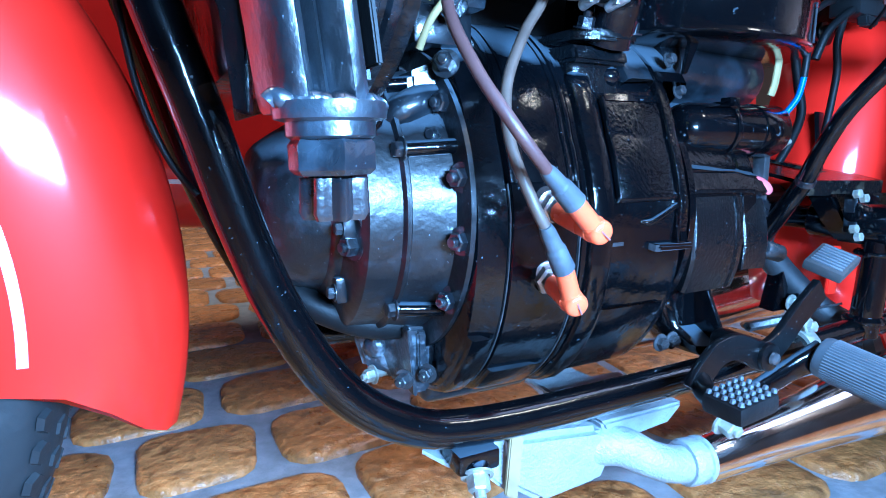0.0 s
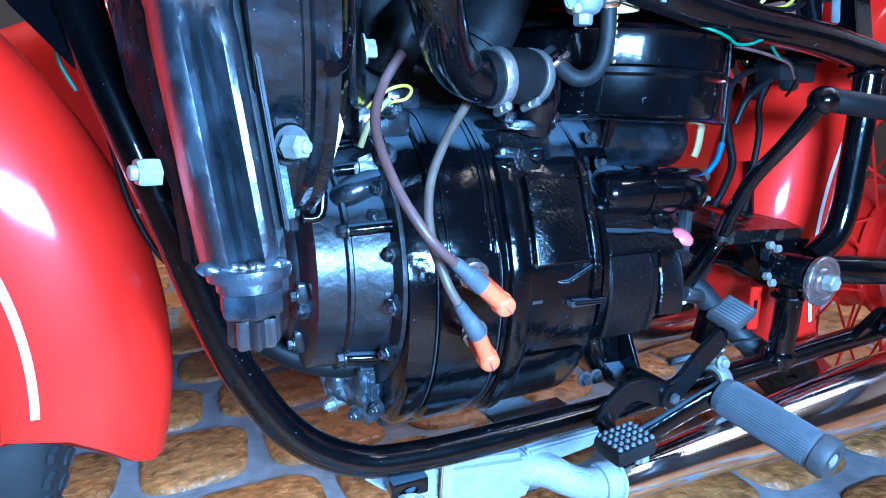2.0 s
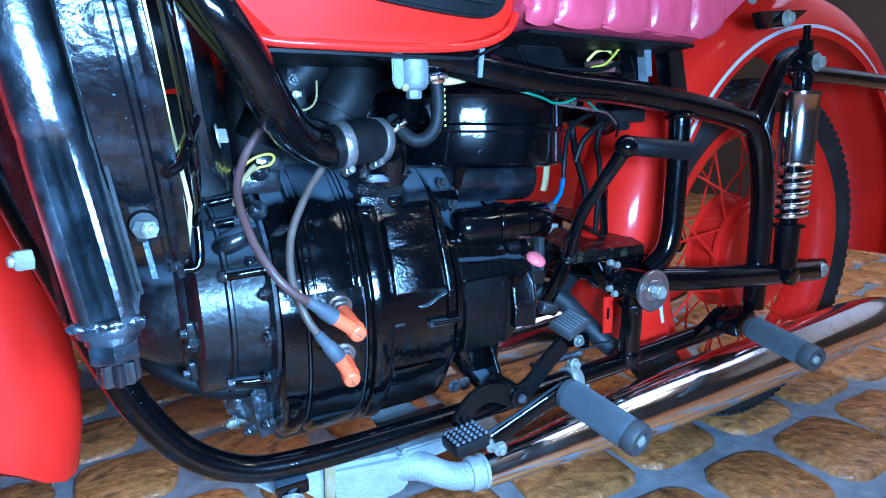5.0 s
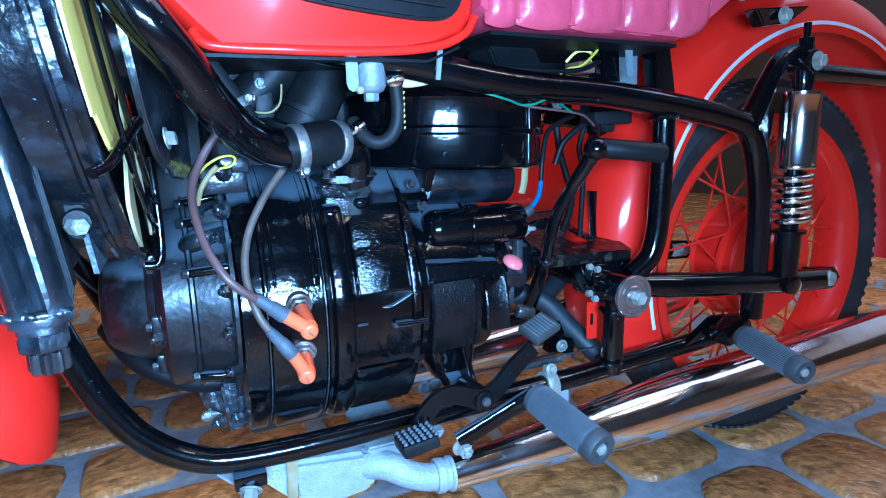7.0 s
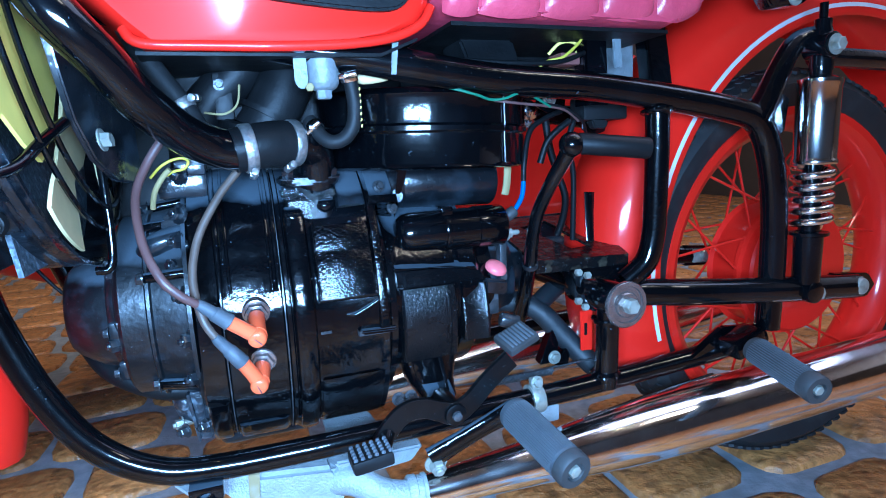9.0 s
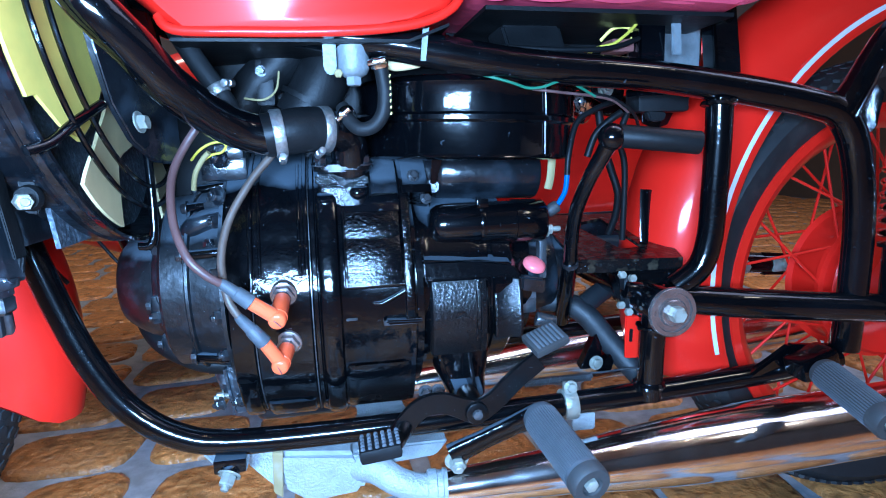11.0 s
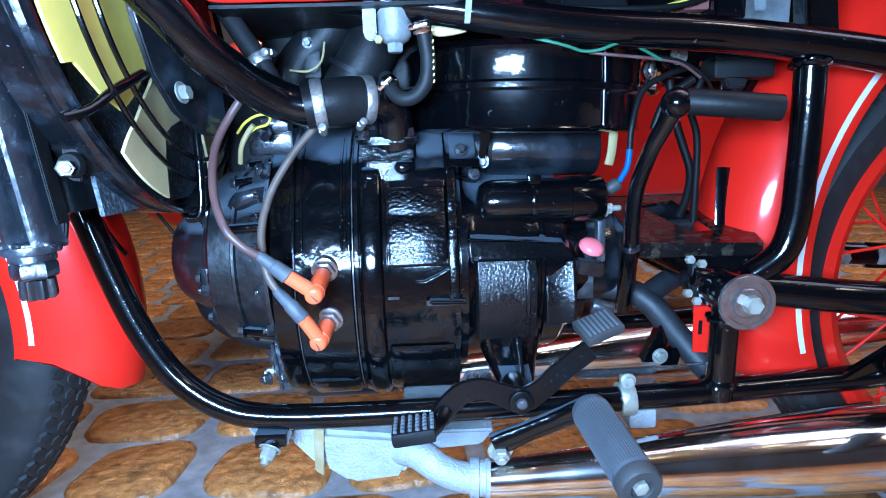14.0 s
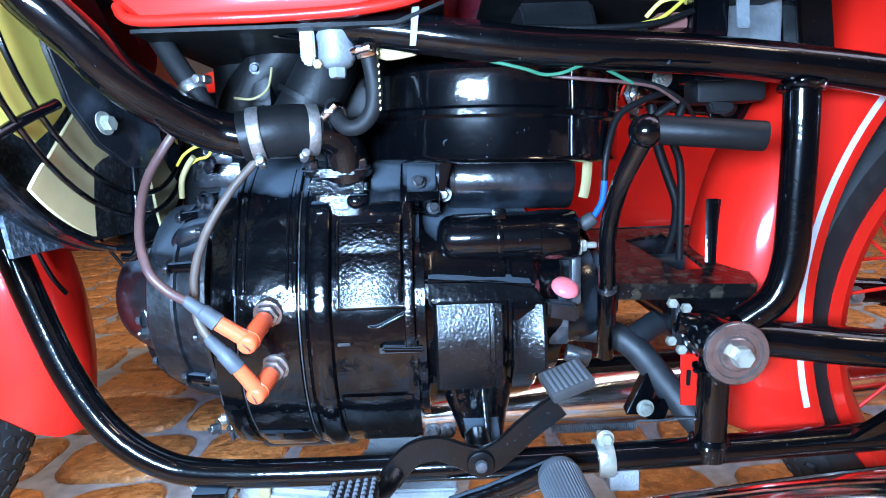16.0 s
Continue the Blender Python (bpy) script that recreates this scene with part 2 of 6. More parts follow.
def part(name, bm, material, parent, label="", smooth=True, angle=40):
    """Links a bmesh given in world places as one mesh under a thing or a part."""
    bmesh.ops.translate(bm, verts=bm.verts, vec=-base_of(parent))
    bmesh.ops.recalc_face_normals(bm, faces=bm.faces)
    me = bpy.data.meshes.new(name)
    if smooth:
        for f in bm.faces:
            f.smooth = True
        for e in bm.edges:
            if len(e.link_faces) == 2 and e.calc_face_angle(0) > radians(angle):
                e.smooth = False
    bm.to_mesh(me)
    bm.free()
    me.materials.append(material)
    ob = new(name, me)
    ob.parent = parent
    if label:
        tagged(ob, label)
    return ob


def single(name, bm, material, label, category, kind="", smooth=True, group=""):
    me = bpy.data.meshes.new(name)
    bmesh.ops.recalc_face_normals(bm, faces=bm.faces)
    if smooth:
        for f in bm.faces:
            f.smooth = True
        for e in bm.edges:
            if len(e.link_faces) == 2 and e.calc_face_angle(0) > radians(40):
                e.smooth = False
    bm.to_mesh(me)
    bm.free()
    me.materials.append(material)
    return tagged(new(name, me), label, category, group, kind)


def spline(pts, steps=6):
    """A smooth run through the points."""
    p = [Vector(q) for q in pts]
    out = []
    for i in range(len(p) - 1):
        a, b, c, d = p[max(i - 1, 0)], p[i], p[i + 1], p[min(i + 2, len(p) - 1)]
        for k in range(steps):
            t = k / steps
            out.append(0.5 * ((2 * b) + (c - a) * t + (2 * a - 5 * b + 4 * c - d) * t * t + (3 * b - a - 3 * c + d) * t ** 3))
    out.append(p[-1])
    return out


def tube(bm, pts, r, seg=14, steps=6, flat=1.0, radii=None, caps=True):
    """A round bar along the points; radii: one for each of them; flat: thickness across the first normal."""
    line = spline(pts, steps) if steps > 1 else [Vector(q) for q in pts]
    n = len(line)
    if radii:
        rr = [float(np.interp(i / (n - 1), np.linspace(0, 1, len(radii)), radii)) for i in range(n)]
    else:
        rr = [r] * n
    tan = [(line[min(i + 1, n - 1)] - line[max(i - 1, 0)]).normalized() for i in range(n)]
    up = Vector((0, 1, 0)) if abs(tan[0].y) < 0.9 else Vector((0, 0, 1))
    u = (up - tan[0] * up.dot(tan[0])).normalized()
    rings = []
    for i in range(n):
        u = (u - tan[i] * u.dot(tan[i])).normalized()
        w = tan[i].cross(u)
        rings.append([bm.verts.new(line[i] + rr[i] * (flat * math.cos(a) * u + math.sin(a) * w)) for a in (2 * math.pi * k / seg for k in range(seg))])
    for a, b in zip(rings, rings[1:]):
        for k in range(seg):
            bm.faces.new((a[k], a[(k + 1) % seg], b[(k + 1) % seg], b[k]))
    if caps:
        bm.faces.new(rings[0][::-1])
        bm.faces.new(rings[-1])
    return bm


def axes(d):
    d = Vector(d).normalized()
    h = Vector((0, 0, 1)) if abs(d.z) < 0.9 else Vector((1, 0, 0))
    u = d.cross(h).normalized()
    return d, u, d.cross(u)


def lathe(bm, at, d, profile, seg=48, a0=0.0, a1=360.0, up=None):
    """Turns (along, radius) pairs about the line through at along d."""
    d, u, w = axes(d)
    if up:
        u = Vector(up)
        w = d.cross(u)
    whole = a1 - a0 >= 359.9
    count = seg if whole else seg + 1
    rings = []
    for s, r in profile:
        rings.append([bm.verts.new(Vector(at) + d * s + max(r, 1e-5) * (math.cos(t) * u + math.sin(t) * w)) for t in (radians(a0 + (a1 - a0) * k / seg) for k in range(count))])
    for a, b in zip(rings, rings[1:]):
        for k in range(seg):
            bm.faces.new((a[k], a[(k + 1) % count], b[(k + 1) % count], b[k]))
    if whole and tuple(profile[0]) != tuple(profile[-1]):
        if profile[0][1] > 1e-4:
            bm.faces.new(rings[0][::-1])
        if profile[-1][1] > 1e-4:
            bm.faces.new(rings[-1])
    return bm


def rod(bm, a, b, r, seg=20, bevel=0.0, r2=None):
    a, b = Vector(a), Vector(b)
    L, e, q = (b - a).length, bevel, (r if r2 is None else r2)
    prof = [(0, r), (L, q)] if not e else [(0, r - e), (e * 0.3, r - e * 0.3), (e, r), (L - e, q), (L - e * 0.3, q - e * 0.3), (L, q - e)]
    return lathe(bm, a, b - a, prof, seg)


def box(bm, centre, size, bevel=0.0, turn=None, segments=2):
    t = bmesh.new()
    bmesh.ops.create_cube(t, size=1.0)
    bmesh.ops.scale(t, vec=size, verts=t.verts)
    if bevel:
        bmesh.ops.bevel(t, geom=t.edges, offset=bevel, segments=segments, affect="EDGES", profile=0.6)
    m = (turn or Matrix()).to_4x4()
    m.translation = centre
    bmesh.ops.transform(t, matrix=m, verts=t.verts)
    join(bm, t)
    return bm


def join(bm, t):
    table = {v: bm.verts.new(v.co) for v in t.verts}
    for f in t.faces:
        bm.faces.new([table[v] for v in f.verts])
    t.free()


def plate(bm, pts, thick, bevel=0.0):
    """A slab: the outline's points in order and its thickness as a vector."""
    t = bmesh.new()
    low = [t.verts.new(p) for p in pts]
    high = [t.verts.new(Vector(p) + Vector(thick)) for p in pts]
    t.faces.new(low[::-1])
    t.faces.new(high)
    n = len(pts)
    for k in range(n):
        t.faces.new((low[k], low[(k + 1) % n], high[(k + 1) % n], high[k]))
    if bevel:
        bmesh.ops.recalc_face_normals(t, faces=t.faces)
        bmesh.ops.bevel(t, geom=t.edges, offset=bevel, segments=2, affect="EDGES")
    join(bm, t)
    return bm


def bolt(parent, at, d, size=0.013, thick=0.007, washer=True, stud=0.0, material=None, name="bolt"):
    """A hexagon head seen from d's end, with its washer and stud."""
    bm = bmesh.new()
    d = Vector(d).normalized()
    at = Vector(at)
    s = 0.0
    if washer:
        lathe(bm, at, d, [(0, size * 0.85), (size * 0.12, size * 0.85)], 18)
        s = size * 0.12
    lathe(bm, at + d * s, d, [(0, size * 0.577), (thick * 0.85, size * 0.577), (thick, size * 0.5)], 6)
    if stud:
        lathe(bm, at + d * (s + thick), d, [(0, size * 0.3), (stud * 0.8, size * 0.3), (stud, size * 0.24)], 12)
    return part(name, bm, material or ZINC, parent, angle=25)


def clamp(parent, at, d, r, width=0.010, screw=(0, 0, -1), material=None):
    """A band round a hose with its worm screw."""
    bm = bmesh.new()
    d = Vector(d).normalized()
    lathe(bm, Vector(at) - d * width / 2, d, [(0, r), (0.0, r + 0.0012), (0.001, r + 0.0018), (width - 0.001, r + 0.0018), (width, r + 0.0012), (width, r)], 40)
    s = Vector(screw).normalized()
    side = d.cross(s).normalized()
    p = Vector(at) + s * (r + 0.004)
    rod(bm, p - side * 0.009, p + side * 0.009, 0.0038, 12, 0.0008)
    box(bm, p, (0.008, 0.008, 0.005), 0.001)
    return part("hose_clamp", bm, material or BANDSTEEL, parent, "shiny steel worm-drive hose clamp")
# ---- the hall ----
def slab(name, centre, size, material, label, category):
    bm = bmesh.new()
    box(bm, Vector(), size)
    ob = single(name, bm, material, label, category, "structure", smooth=False)
    ob.location = centre
    return ob


floor = slab("floor", (0.6, 0.8, -0.05), (8.0, 8.0, 0.088), GROUT, "grey mortar bed with ochre paving stones", "floor")
slab("wall_north", (0.6, 4.85, 1.5), (8.0, 0.1, 3.2), PLASTER, "cream plastered wall of the hall", "wall")
# south and west walls are unseen, added dark for reflections in the black
slab("wall_south", (0.6, -3.25, 1.5), (8.0, 0.1, 3.2), SHADE, "slate grey wall, unseen, added for the black paint to mirror", "wall")
slab("wall_west", (-3.45, 0.8, 1.5), (0.1, 8.0, 3.2), DARK_WALL, "dark wall, unseen, added for the black paint to mirror", "wall")
slab("wall_east", (4.65, 0.8, 0.75), (0.1, 8.0, 1.7), BEIGE, "brown painted wall of the hall", "wall")
# out of view; a white reflector added for the chrome
slab("wall_east_upper", (4.65, 0.8, 2.35), (0.1, 8.0, 1.5), CEIL, "white upper wall, unseen, added for the chrome to mirror", "wall")
slab("ceiling", (0.6, 0.8, 3.15), (8.2, 8.2, 0.1), DARKCEIL, "pale boarded ceiling of the hall", "ceiling")

# ---- the motorcycle ----
bike = thing("motorcycle", (0.40, 0.46, 0.0), "red and black motorcycle with a water-cooled rotary engine, parked", "motorcycle")

# frame
bm = bmesh.new()
tube(bm, [(-0.05, 0.42, 0.80), (-0.02, 0.37, 0.62), (0.009, 0.354, 0.52), (0.028, 0.352, 0.46), (0.046, 0.352, 0.399), (0.068, 0.35, 0.342), (0.10, 0.348, 0.29), (0.145, 0.346, 0.256), (0.20, 0.345, 0.243), (0.33, 0.344, 0.241), (0.585, 0.342, 0.246), (0.785, 0.34, 0.256), (0.86, 0.330, 0.266), (0.924, 0.315, 0.284)], 0.0138, 18)
frame_ob = part("frame", bm, BLACK, bike, "glossy black tubular steel frame")
bm = bmesh.new()
tube(bm, [(-0.05, 0.50, 0.80), (-0.02, 0.57, 0.62), (0.009, 0.60, 0.52), (0.046, 0.605, 0.399), (0.10, 0.605, 0.29), (0.145, 0.605, 0.256), (0.20, 0.605, 0.243), (0.585, 0.60, 0.246), (0.86, 0.59, 0.263), (0.945, 0.58, 0.29)], 0.0138, 14)
part("cradle_tube", bm, BLACK, frame_ob)
bm = bmesh.new()
tube(bm, [(0.10, 0.38, 0.72), (0.25, 0.335, 0.675), (0.395, 0.318, 0.649), (0.52, 0.315, 0.630), (0.645, 0.313, 0.620), (0.77, 0.311, 0.603), (0.85, 0.307, 0.588), (0.882, 0.305, 0.577), (0.900, 0.304, 0.556), (0.912, 0.304, 0.525), (0.921, 0.304, 0.480), (0.9255, 0.305, 0.430), (0.926, 0.306, 0.36), (0.924, 0.308, 0.295)], 0.0165, 18)
part("upper_tube", bm, BLACK, frame_ob)
bm = bmesh.new()
tube(bm, [(0.10, 0.54, 0.72), (0.25, 0.575, 0.675), (0.52, 0.58, 0.630), (0.77, 0.575, 0.603), (0.87, 0.57, 0.582), (0.905, 0.57, 0.54), (0.925, 0.57, 0.40), (0.924, 0.57, 0.29)], 0.0165, 14)
part("upper_tube", bm, BLACK, frame_ob)
bm = bmesh.new()
tube(bm, [(0.741, 0.314, 0.605), (0.743, 0.316, 0.55), (0.743, 0.318, 0.49), (0.741, 0.319, 0.440), (0.731, 0.321, 0.406), (0.706, 0.328, 0.383)], 0.0145, 16)
part("upright_tube", bm, BLACK, frame_ob)
bm = bmesh.new()
tube(bm, [(0.684, 0.332, 0.37), (0.6835, 0.334, 0.31), (0.683, 0.337, 0.245)], 0.0148, 16, 3)
lathe(bm, (0.683, 0.336, 0.259), (0, 0, 1), [(0, 0.017), (0.004, 0.0185), (0.008, 0.016)], 16)
part("upright_tube", bm, BLACK, frame_ob)
# weld beads where the tubes meet
for c, d, r in (((0.741, 0.315, 0.590), (0, 0.03, 1), 0.0148), ((0.684, 0.335, 0.335), (0, 0, 1), 0.0148), ((0.683, 0.338, 0.262), (0, 0, 1), 0.0152)):
    d, u, w = axes(d)
    bm = bmesh.new()
    ring = [Vector(c) + (r + random.uniform(0.0004, 0.0022)) * (math.cos(2 * math.pi * k / 24) * u + math.sin(2 * math.pi * k / 24) * w) + d * random.uniform(-0.0012, 0.0012) for k in range(24)]
    tube(bm, ring + ring[:1], 0.003, 8, 2, radii=[random.uniform(0.0022, 0.0040) for _ in range(24)])
    part("weld_bead", bm, BLACK, frame_ob, "lumpy painted weld bead")
# swing-arm pivot boss with its cross tube
bm = bmesh.new()
rod(bm, (0.683, 0.308, 0.366), (0.683, 0.40, 0.366), 0.0215, 28, 0.002)
rod(bm, (0.683, 0.40, 0.366), (0.683, 0.58, 0.366), 0.014, 20)
part("pivot_boss", bm, BLACK, frame_ob)
bm = bmesh.new()
lathe(bm, (0.687, 0.305, 0.362), (0, -1, 0), [(0, 0.0275), (0.003, 0.0290), (0.006, 0.0288), (0.0075, 0.0275), (0.0075, 0.0230), (0.0050, 0.0220), (0.0050, 0.0165), (0.0080, 0.0155), (0.0095, 0.0140), (0.0095, 0.008)], 40)
part("pivot_washer", bm, TARNISH, frame_ob, "large tarnished steel washer")
bolt(frame_ob, (0.687, 0.2965, 0.362), (0, -1, 0), 0.0165, 0.012, washer=False)
# step plate over the gearbox tail
def up_slope(x, y):
    return (x, y, 0.408 + 0.19 * (y - 0.372))


bm = bmesh.new()
outer = [(0.604, 0.374), (0.737, 0.362), (0.752, 0.42), (0.760, 0.545), (0.615, 0.55)]
hole = [(0.676, 0.402), (0.707, 0.406), (0.705, 0.525), (0.652, 0.505)]
for quad in ((outer[0], outer[1], hole[1], hole[0]), (outer[1], outer[2], outer[3], hole[2], hole[1]), (outer[3], outer[4], hole[3], hole[2]), (outer[4], outer[0], hole[0], hole[3])):
    plate(bm, [up_slope(x, y) for x, y in quad], (0, 0, 0.004))
plate(bm, [(0.604, 0.3735, 0.396), (0.737, 0.3615, 0.394), (0.737, 0.3615, 0.4095), (0.604, 0.3735, 0.4105)], (0, 0.004, 0), 0.001)
part("cross_plate", bm, PLATED, frame_ob, "black steel plate with a slotted opening")
# gusset from the plate down to the pivot; dark sheets added behind the opening
bm = bmesh.new()
plate(bm, [(0.650, 0.366, 0.397), (0.742, 0.350, 0.397), (0.735, 0.340, 0.372), (0.712, 0.336, 0.345), (0.668, 0.340, 0.345), (0.656, 0.352, 0.368)], (0, 0.030, 0), 0.003)
part("pivot_gusset", bm, BLACK, frame_ob, "chipped black gusset round the swing-arm pivot")
# added backing, so that the opening shows dark and not red
bm = bmesh.new()
plate(bm, [(0.610, 0.44, 0.385), (0.755, 0.44, 0.385), (0.755, 0.56, 0.405), (0.610, 0.56, 0.405)], (0, 0, 0.004))
plate(bm, [(0.610, 0.560, 0.385), (0.755, 0.560, 0.385), (0.755, 0.560, 0.446), (0.610, 0.560, 0.446)], (0, 0.004, 0))
plate(bm, [(0.648, 0.47, 0.398), (0.690, 0.47, 0.398), (0.690, 0.50, 0.404), (0.648, 0.50, 0.404)], (0, 0, 0.012), 0.003)
part("cross_tray", bm, DULL, frame_ob)
# diagonal stay behind the lower tube
bm = bmesh.new()
tube(bm, [(0.570, 0.46, 0.345), (0.612, 0.445, 0.342), (0.640, 0.432, 0.328), (0.665, 0.415, 0.296), (0.690, 0.39, 0.262), (0.700, 0.365, 0.248)], 0.0150, 18)
tube(bm, [(0.635, 0.435, 0.332), (0.665, 0.450, 0.345), (0.70, 0.47, 0.355)], 0.0140, 14)
part("diagonal_stay", bm, DUSTY, frame_ob)
# stand bracket under the bend and its bolt
bm = bmesh.new()
box(bm, (0.197, 0.345, 0.222), (0.034, 0.03, 0.016), 0.003)
rod(bm, (0.199, 0.340, 0.219), (0.195, 0.331, 0.212), 0.010, 16, 0.001)
part("stand_bracket", bm, BRUSHED, frame_ob)
bolt(frame_ob, (0.1955, 0.332, 0.2125), (-0.25, -0.75, -0.6), 0.0145, 0.011, stud=0.005)
bm = bmesh.new()
plate(bm, [(0.165, 0.36, 0.222), (0.19, 0.40, 0.218), (0.21, 0.36, 0.202), (0.19, 0.34, 0.208)], (0.0, 0.0, 0.003))
part("stand_lug", bm, SILVER, frame_ob, "silver painted stand lug")
# tabs behind the upper tube with their bolts
for x, y, z, metal in ((0.745, 0.452, 0.586, NUTBLACK), (0.675, 0.455, 0.619, ZINC)):
    bm = bmesh.new()
    plate(bm, [(x - 0.020, y, z + 0.045), (x + 0.034, y, z + 0.045), (x + 0.026, y, z - 0.012), (x, y, z - 0.019), (x - 0.018, y, z - 0.010)], (0, 0.004, 0), 0.001)
    part("frame_tab", bm, BLACK, frame_ob)
    bolt(frame_ob, (x, y - 0.001, z), (0, -1, 0), 0.0125, 0.006, stud=0.004, material=metal)
# box that stands for the dark clutter under the tube
bm = bmesh.new()
box(bm, (0.712, 0.392, 0.600), (0.066, 0.034, 0.030), 0.004)
plate(bm, [(0.690, 0.374, 0.586), (0.716, 0.374, 0.584), (0.712, 0.374, 0.574), (0.694, 0.374, 0.575)], (0, 0.012, 0), 0.002)
part("relay_box", bm, RUBBER, frame_ob, "small black box below the tube")

# seat posts
bm = bmesh.new()
for x, dx in ((0.668, 0.016), (0.765, 0.004)):
    plate(bm, [(x - 0.016, 0.33, 0.60), (x + 0.016, 0.33, 0.60), (x + 0.016 + dx, 0.36, 0.73), (x - 0.016 + dx, 0.36, 0.73)], (0, 0.004, 0), 0.001)
    plate(bm, [(x - 0.016, 0.33, 0.60), (x - 0.016, 0.352, 0.60), (x - 0.016 + dx, 0.38, 0.73), (x - 0.016 + dx, 0.36, 0.73)], (0.004, 0, 0))
part("seat_post", bm, BLACK, frame_ob)

# gusset between the down tubes
bm = bmesh.new()
plate(bm, [(-0.012, 0.365, 0.56), (-0.012, 0.59, 0.56), (-0.05, 0.50, 0.79), (-0.05, 0.42, 0.79)], (0.010, 0, 0.002), 0.001)
plate(bm, [(0.004, 0.355, 0.535), (-0.05, 0.355, 0.60), (-0.085, 0.40, 0.80), (-0.04, 0.41, 0.80)], (0.0, 0.005, 0.0), 0.001)
part("head_gusset", bm, BLACK, frame_ob)

# swing arm and shock absorber
for y, s in ((0.300, 1), (0.585, -1)):
    bm = bmesh.new()
    tube(bm, [(0.690, y + 0.032 * s, 0.370), (0.74, y + 0.022 * s, 0.366), (0.80, y + 0.008 * s, 0.361), (0.95, y - 0.004 * s, 0.348), (1.075, y - 0.004 * s, 0.337)], 0.0175, 18, 3)
    arm = part("swing_arm", bm, BLACK, bike, "glossy black tubular swing arm")
    bm = bmesh.new()
    plate(bm, [(1.03, y - 0.006, 0.36), (1.10, y - 0.006, 0.353), (1.115, y - 0.006, 0.335), (1.10, y - 0.006, 0.318), (1.03, y - 0.006, 0.322)], (0, 0.012, 0), 0.002)
    part("axle_lug", bm, BLACK, arm)
    rod_bm = bmesh.new()
    rod(rod_bm, (1.068, y - 0.022, 0.340), (1.068, y + 0.01, 0.340), 0.0115, 18, 0.002)
    box(rod_bm, (1.060, y - 0.010, 0.340), (0.034, 0.010, 0.024), 0.002)
    part("axle_end", rod_bm, ZINC, arm, "dull steel axle end")
    bolt(arm, (0.985, y - 0.014, 0.341), (0, -1, 0), 0.015, 0.008)
for y in (0.288, 0.60):
    bm = bmesh.new()
    lathe(bm, (0.970, y, 0.515), (0.02, 0, 1), [(0, 0.0265), (0.003, 0.0275), (0.006, 0.0265), (0.008, 0.0255), (0.098, 0.0255), (0.101, 0.0268), (0.107, 0.0268), (0.108, 0.022), (0.112, 0.012)], 36)
    shock = part("shock_absorber", bm, CHROME, bike, "chromed shock absorber cover above an exposed spring")
    bm = bmesh.new()
    tube(bm, [(0.969 + 0.0215 * math.cos(a), y + 0.0215 * math.sin(a), 0.432 + 0.0150 * a / (2 * math.pi)) for a in (k * math.pi / 8 for k in range(89))], 0.0054, 10, 1)
    part("spring", bm, CHROME, shock)
    bm = bmesh.new()
    lathe(bm, (0.967, y, 0.352), (0.01, 0, 1), [(0, 0.012), (0.005, 0.017), (0.068, 0.018), (0.07, 0.024), (0.074, 0.024), (0.076, 0.013), (0.17, 0.012)], 28)
    rod(bm, (0.967, y - 0.017, 0.346), (0.967, y + 0.017, 0.346), 0.015, 20, 0.002)
    part("damper", bm, BLACK, shock)
    bm = bmesh.new()
    lathe(bm, (0.973, y, 0.625), (0, 0, 1), [(0, 0.012), (0.012, 0.014), (0.03, 0.013)], 20)
    rod(bm, (0.973, y - 0.017, 0.662), (0.973, y + 0.017, 0.662), 0.0165, 22, 0.002)
    lathe(bm, (0.973, y, 0.675), (0, 0, 1), [(0, 0.013), (0.012, 0.010), (0.02, 0.010), (0.022, 0.005), (0.04, 0.005)], 16)
    part("upper_eye", bm, BLACK, shock)
    bolt(shock, (0.973, y - 0.018, 0.662), (0, -1, 0), 0.015, 0.008)
    bm = bmesh.new()
    root = 0.305 if y < 0.4 else 0.57
    tube(bm, [(0.884, root, 0.574), (0.905, root, 0.605), (0.921, y + 0.012, 0.642), (0.942, y + 0.012, 0.668), (0.968, y + 0.010, 0.676), (0.985, y + 0.008, 0.668)], 0.013, 14, radii=[0.019, 0.016, 0.0135, 0.0125, 0.0125, 0.014])
    plate(bm, [(0.872, root, 0.596), (0.918, root, 0.618), (0.944, root, 0.600), (0.938, root, 0.560), (0.905, root, 0.535)], (0, 0.010, 0), 0.002)
    tube(bm, [(0.975, y + 0.012, 0.652), (1.08, y + 0.01, 0.648), (1.30, y + 0.02, 0.640)], 0.013, 12, 3)
    part("shock_mount", bm, BRUSHED, frame_ob)


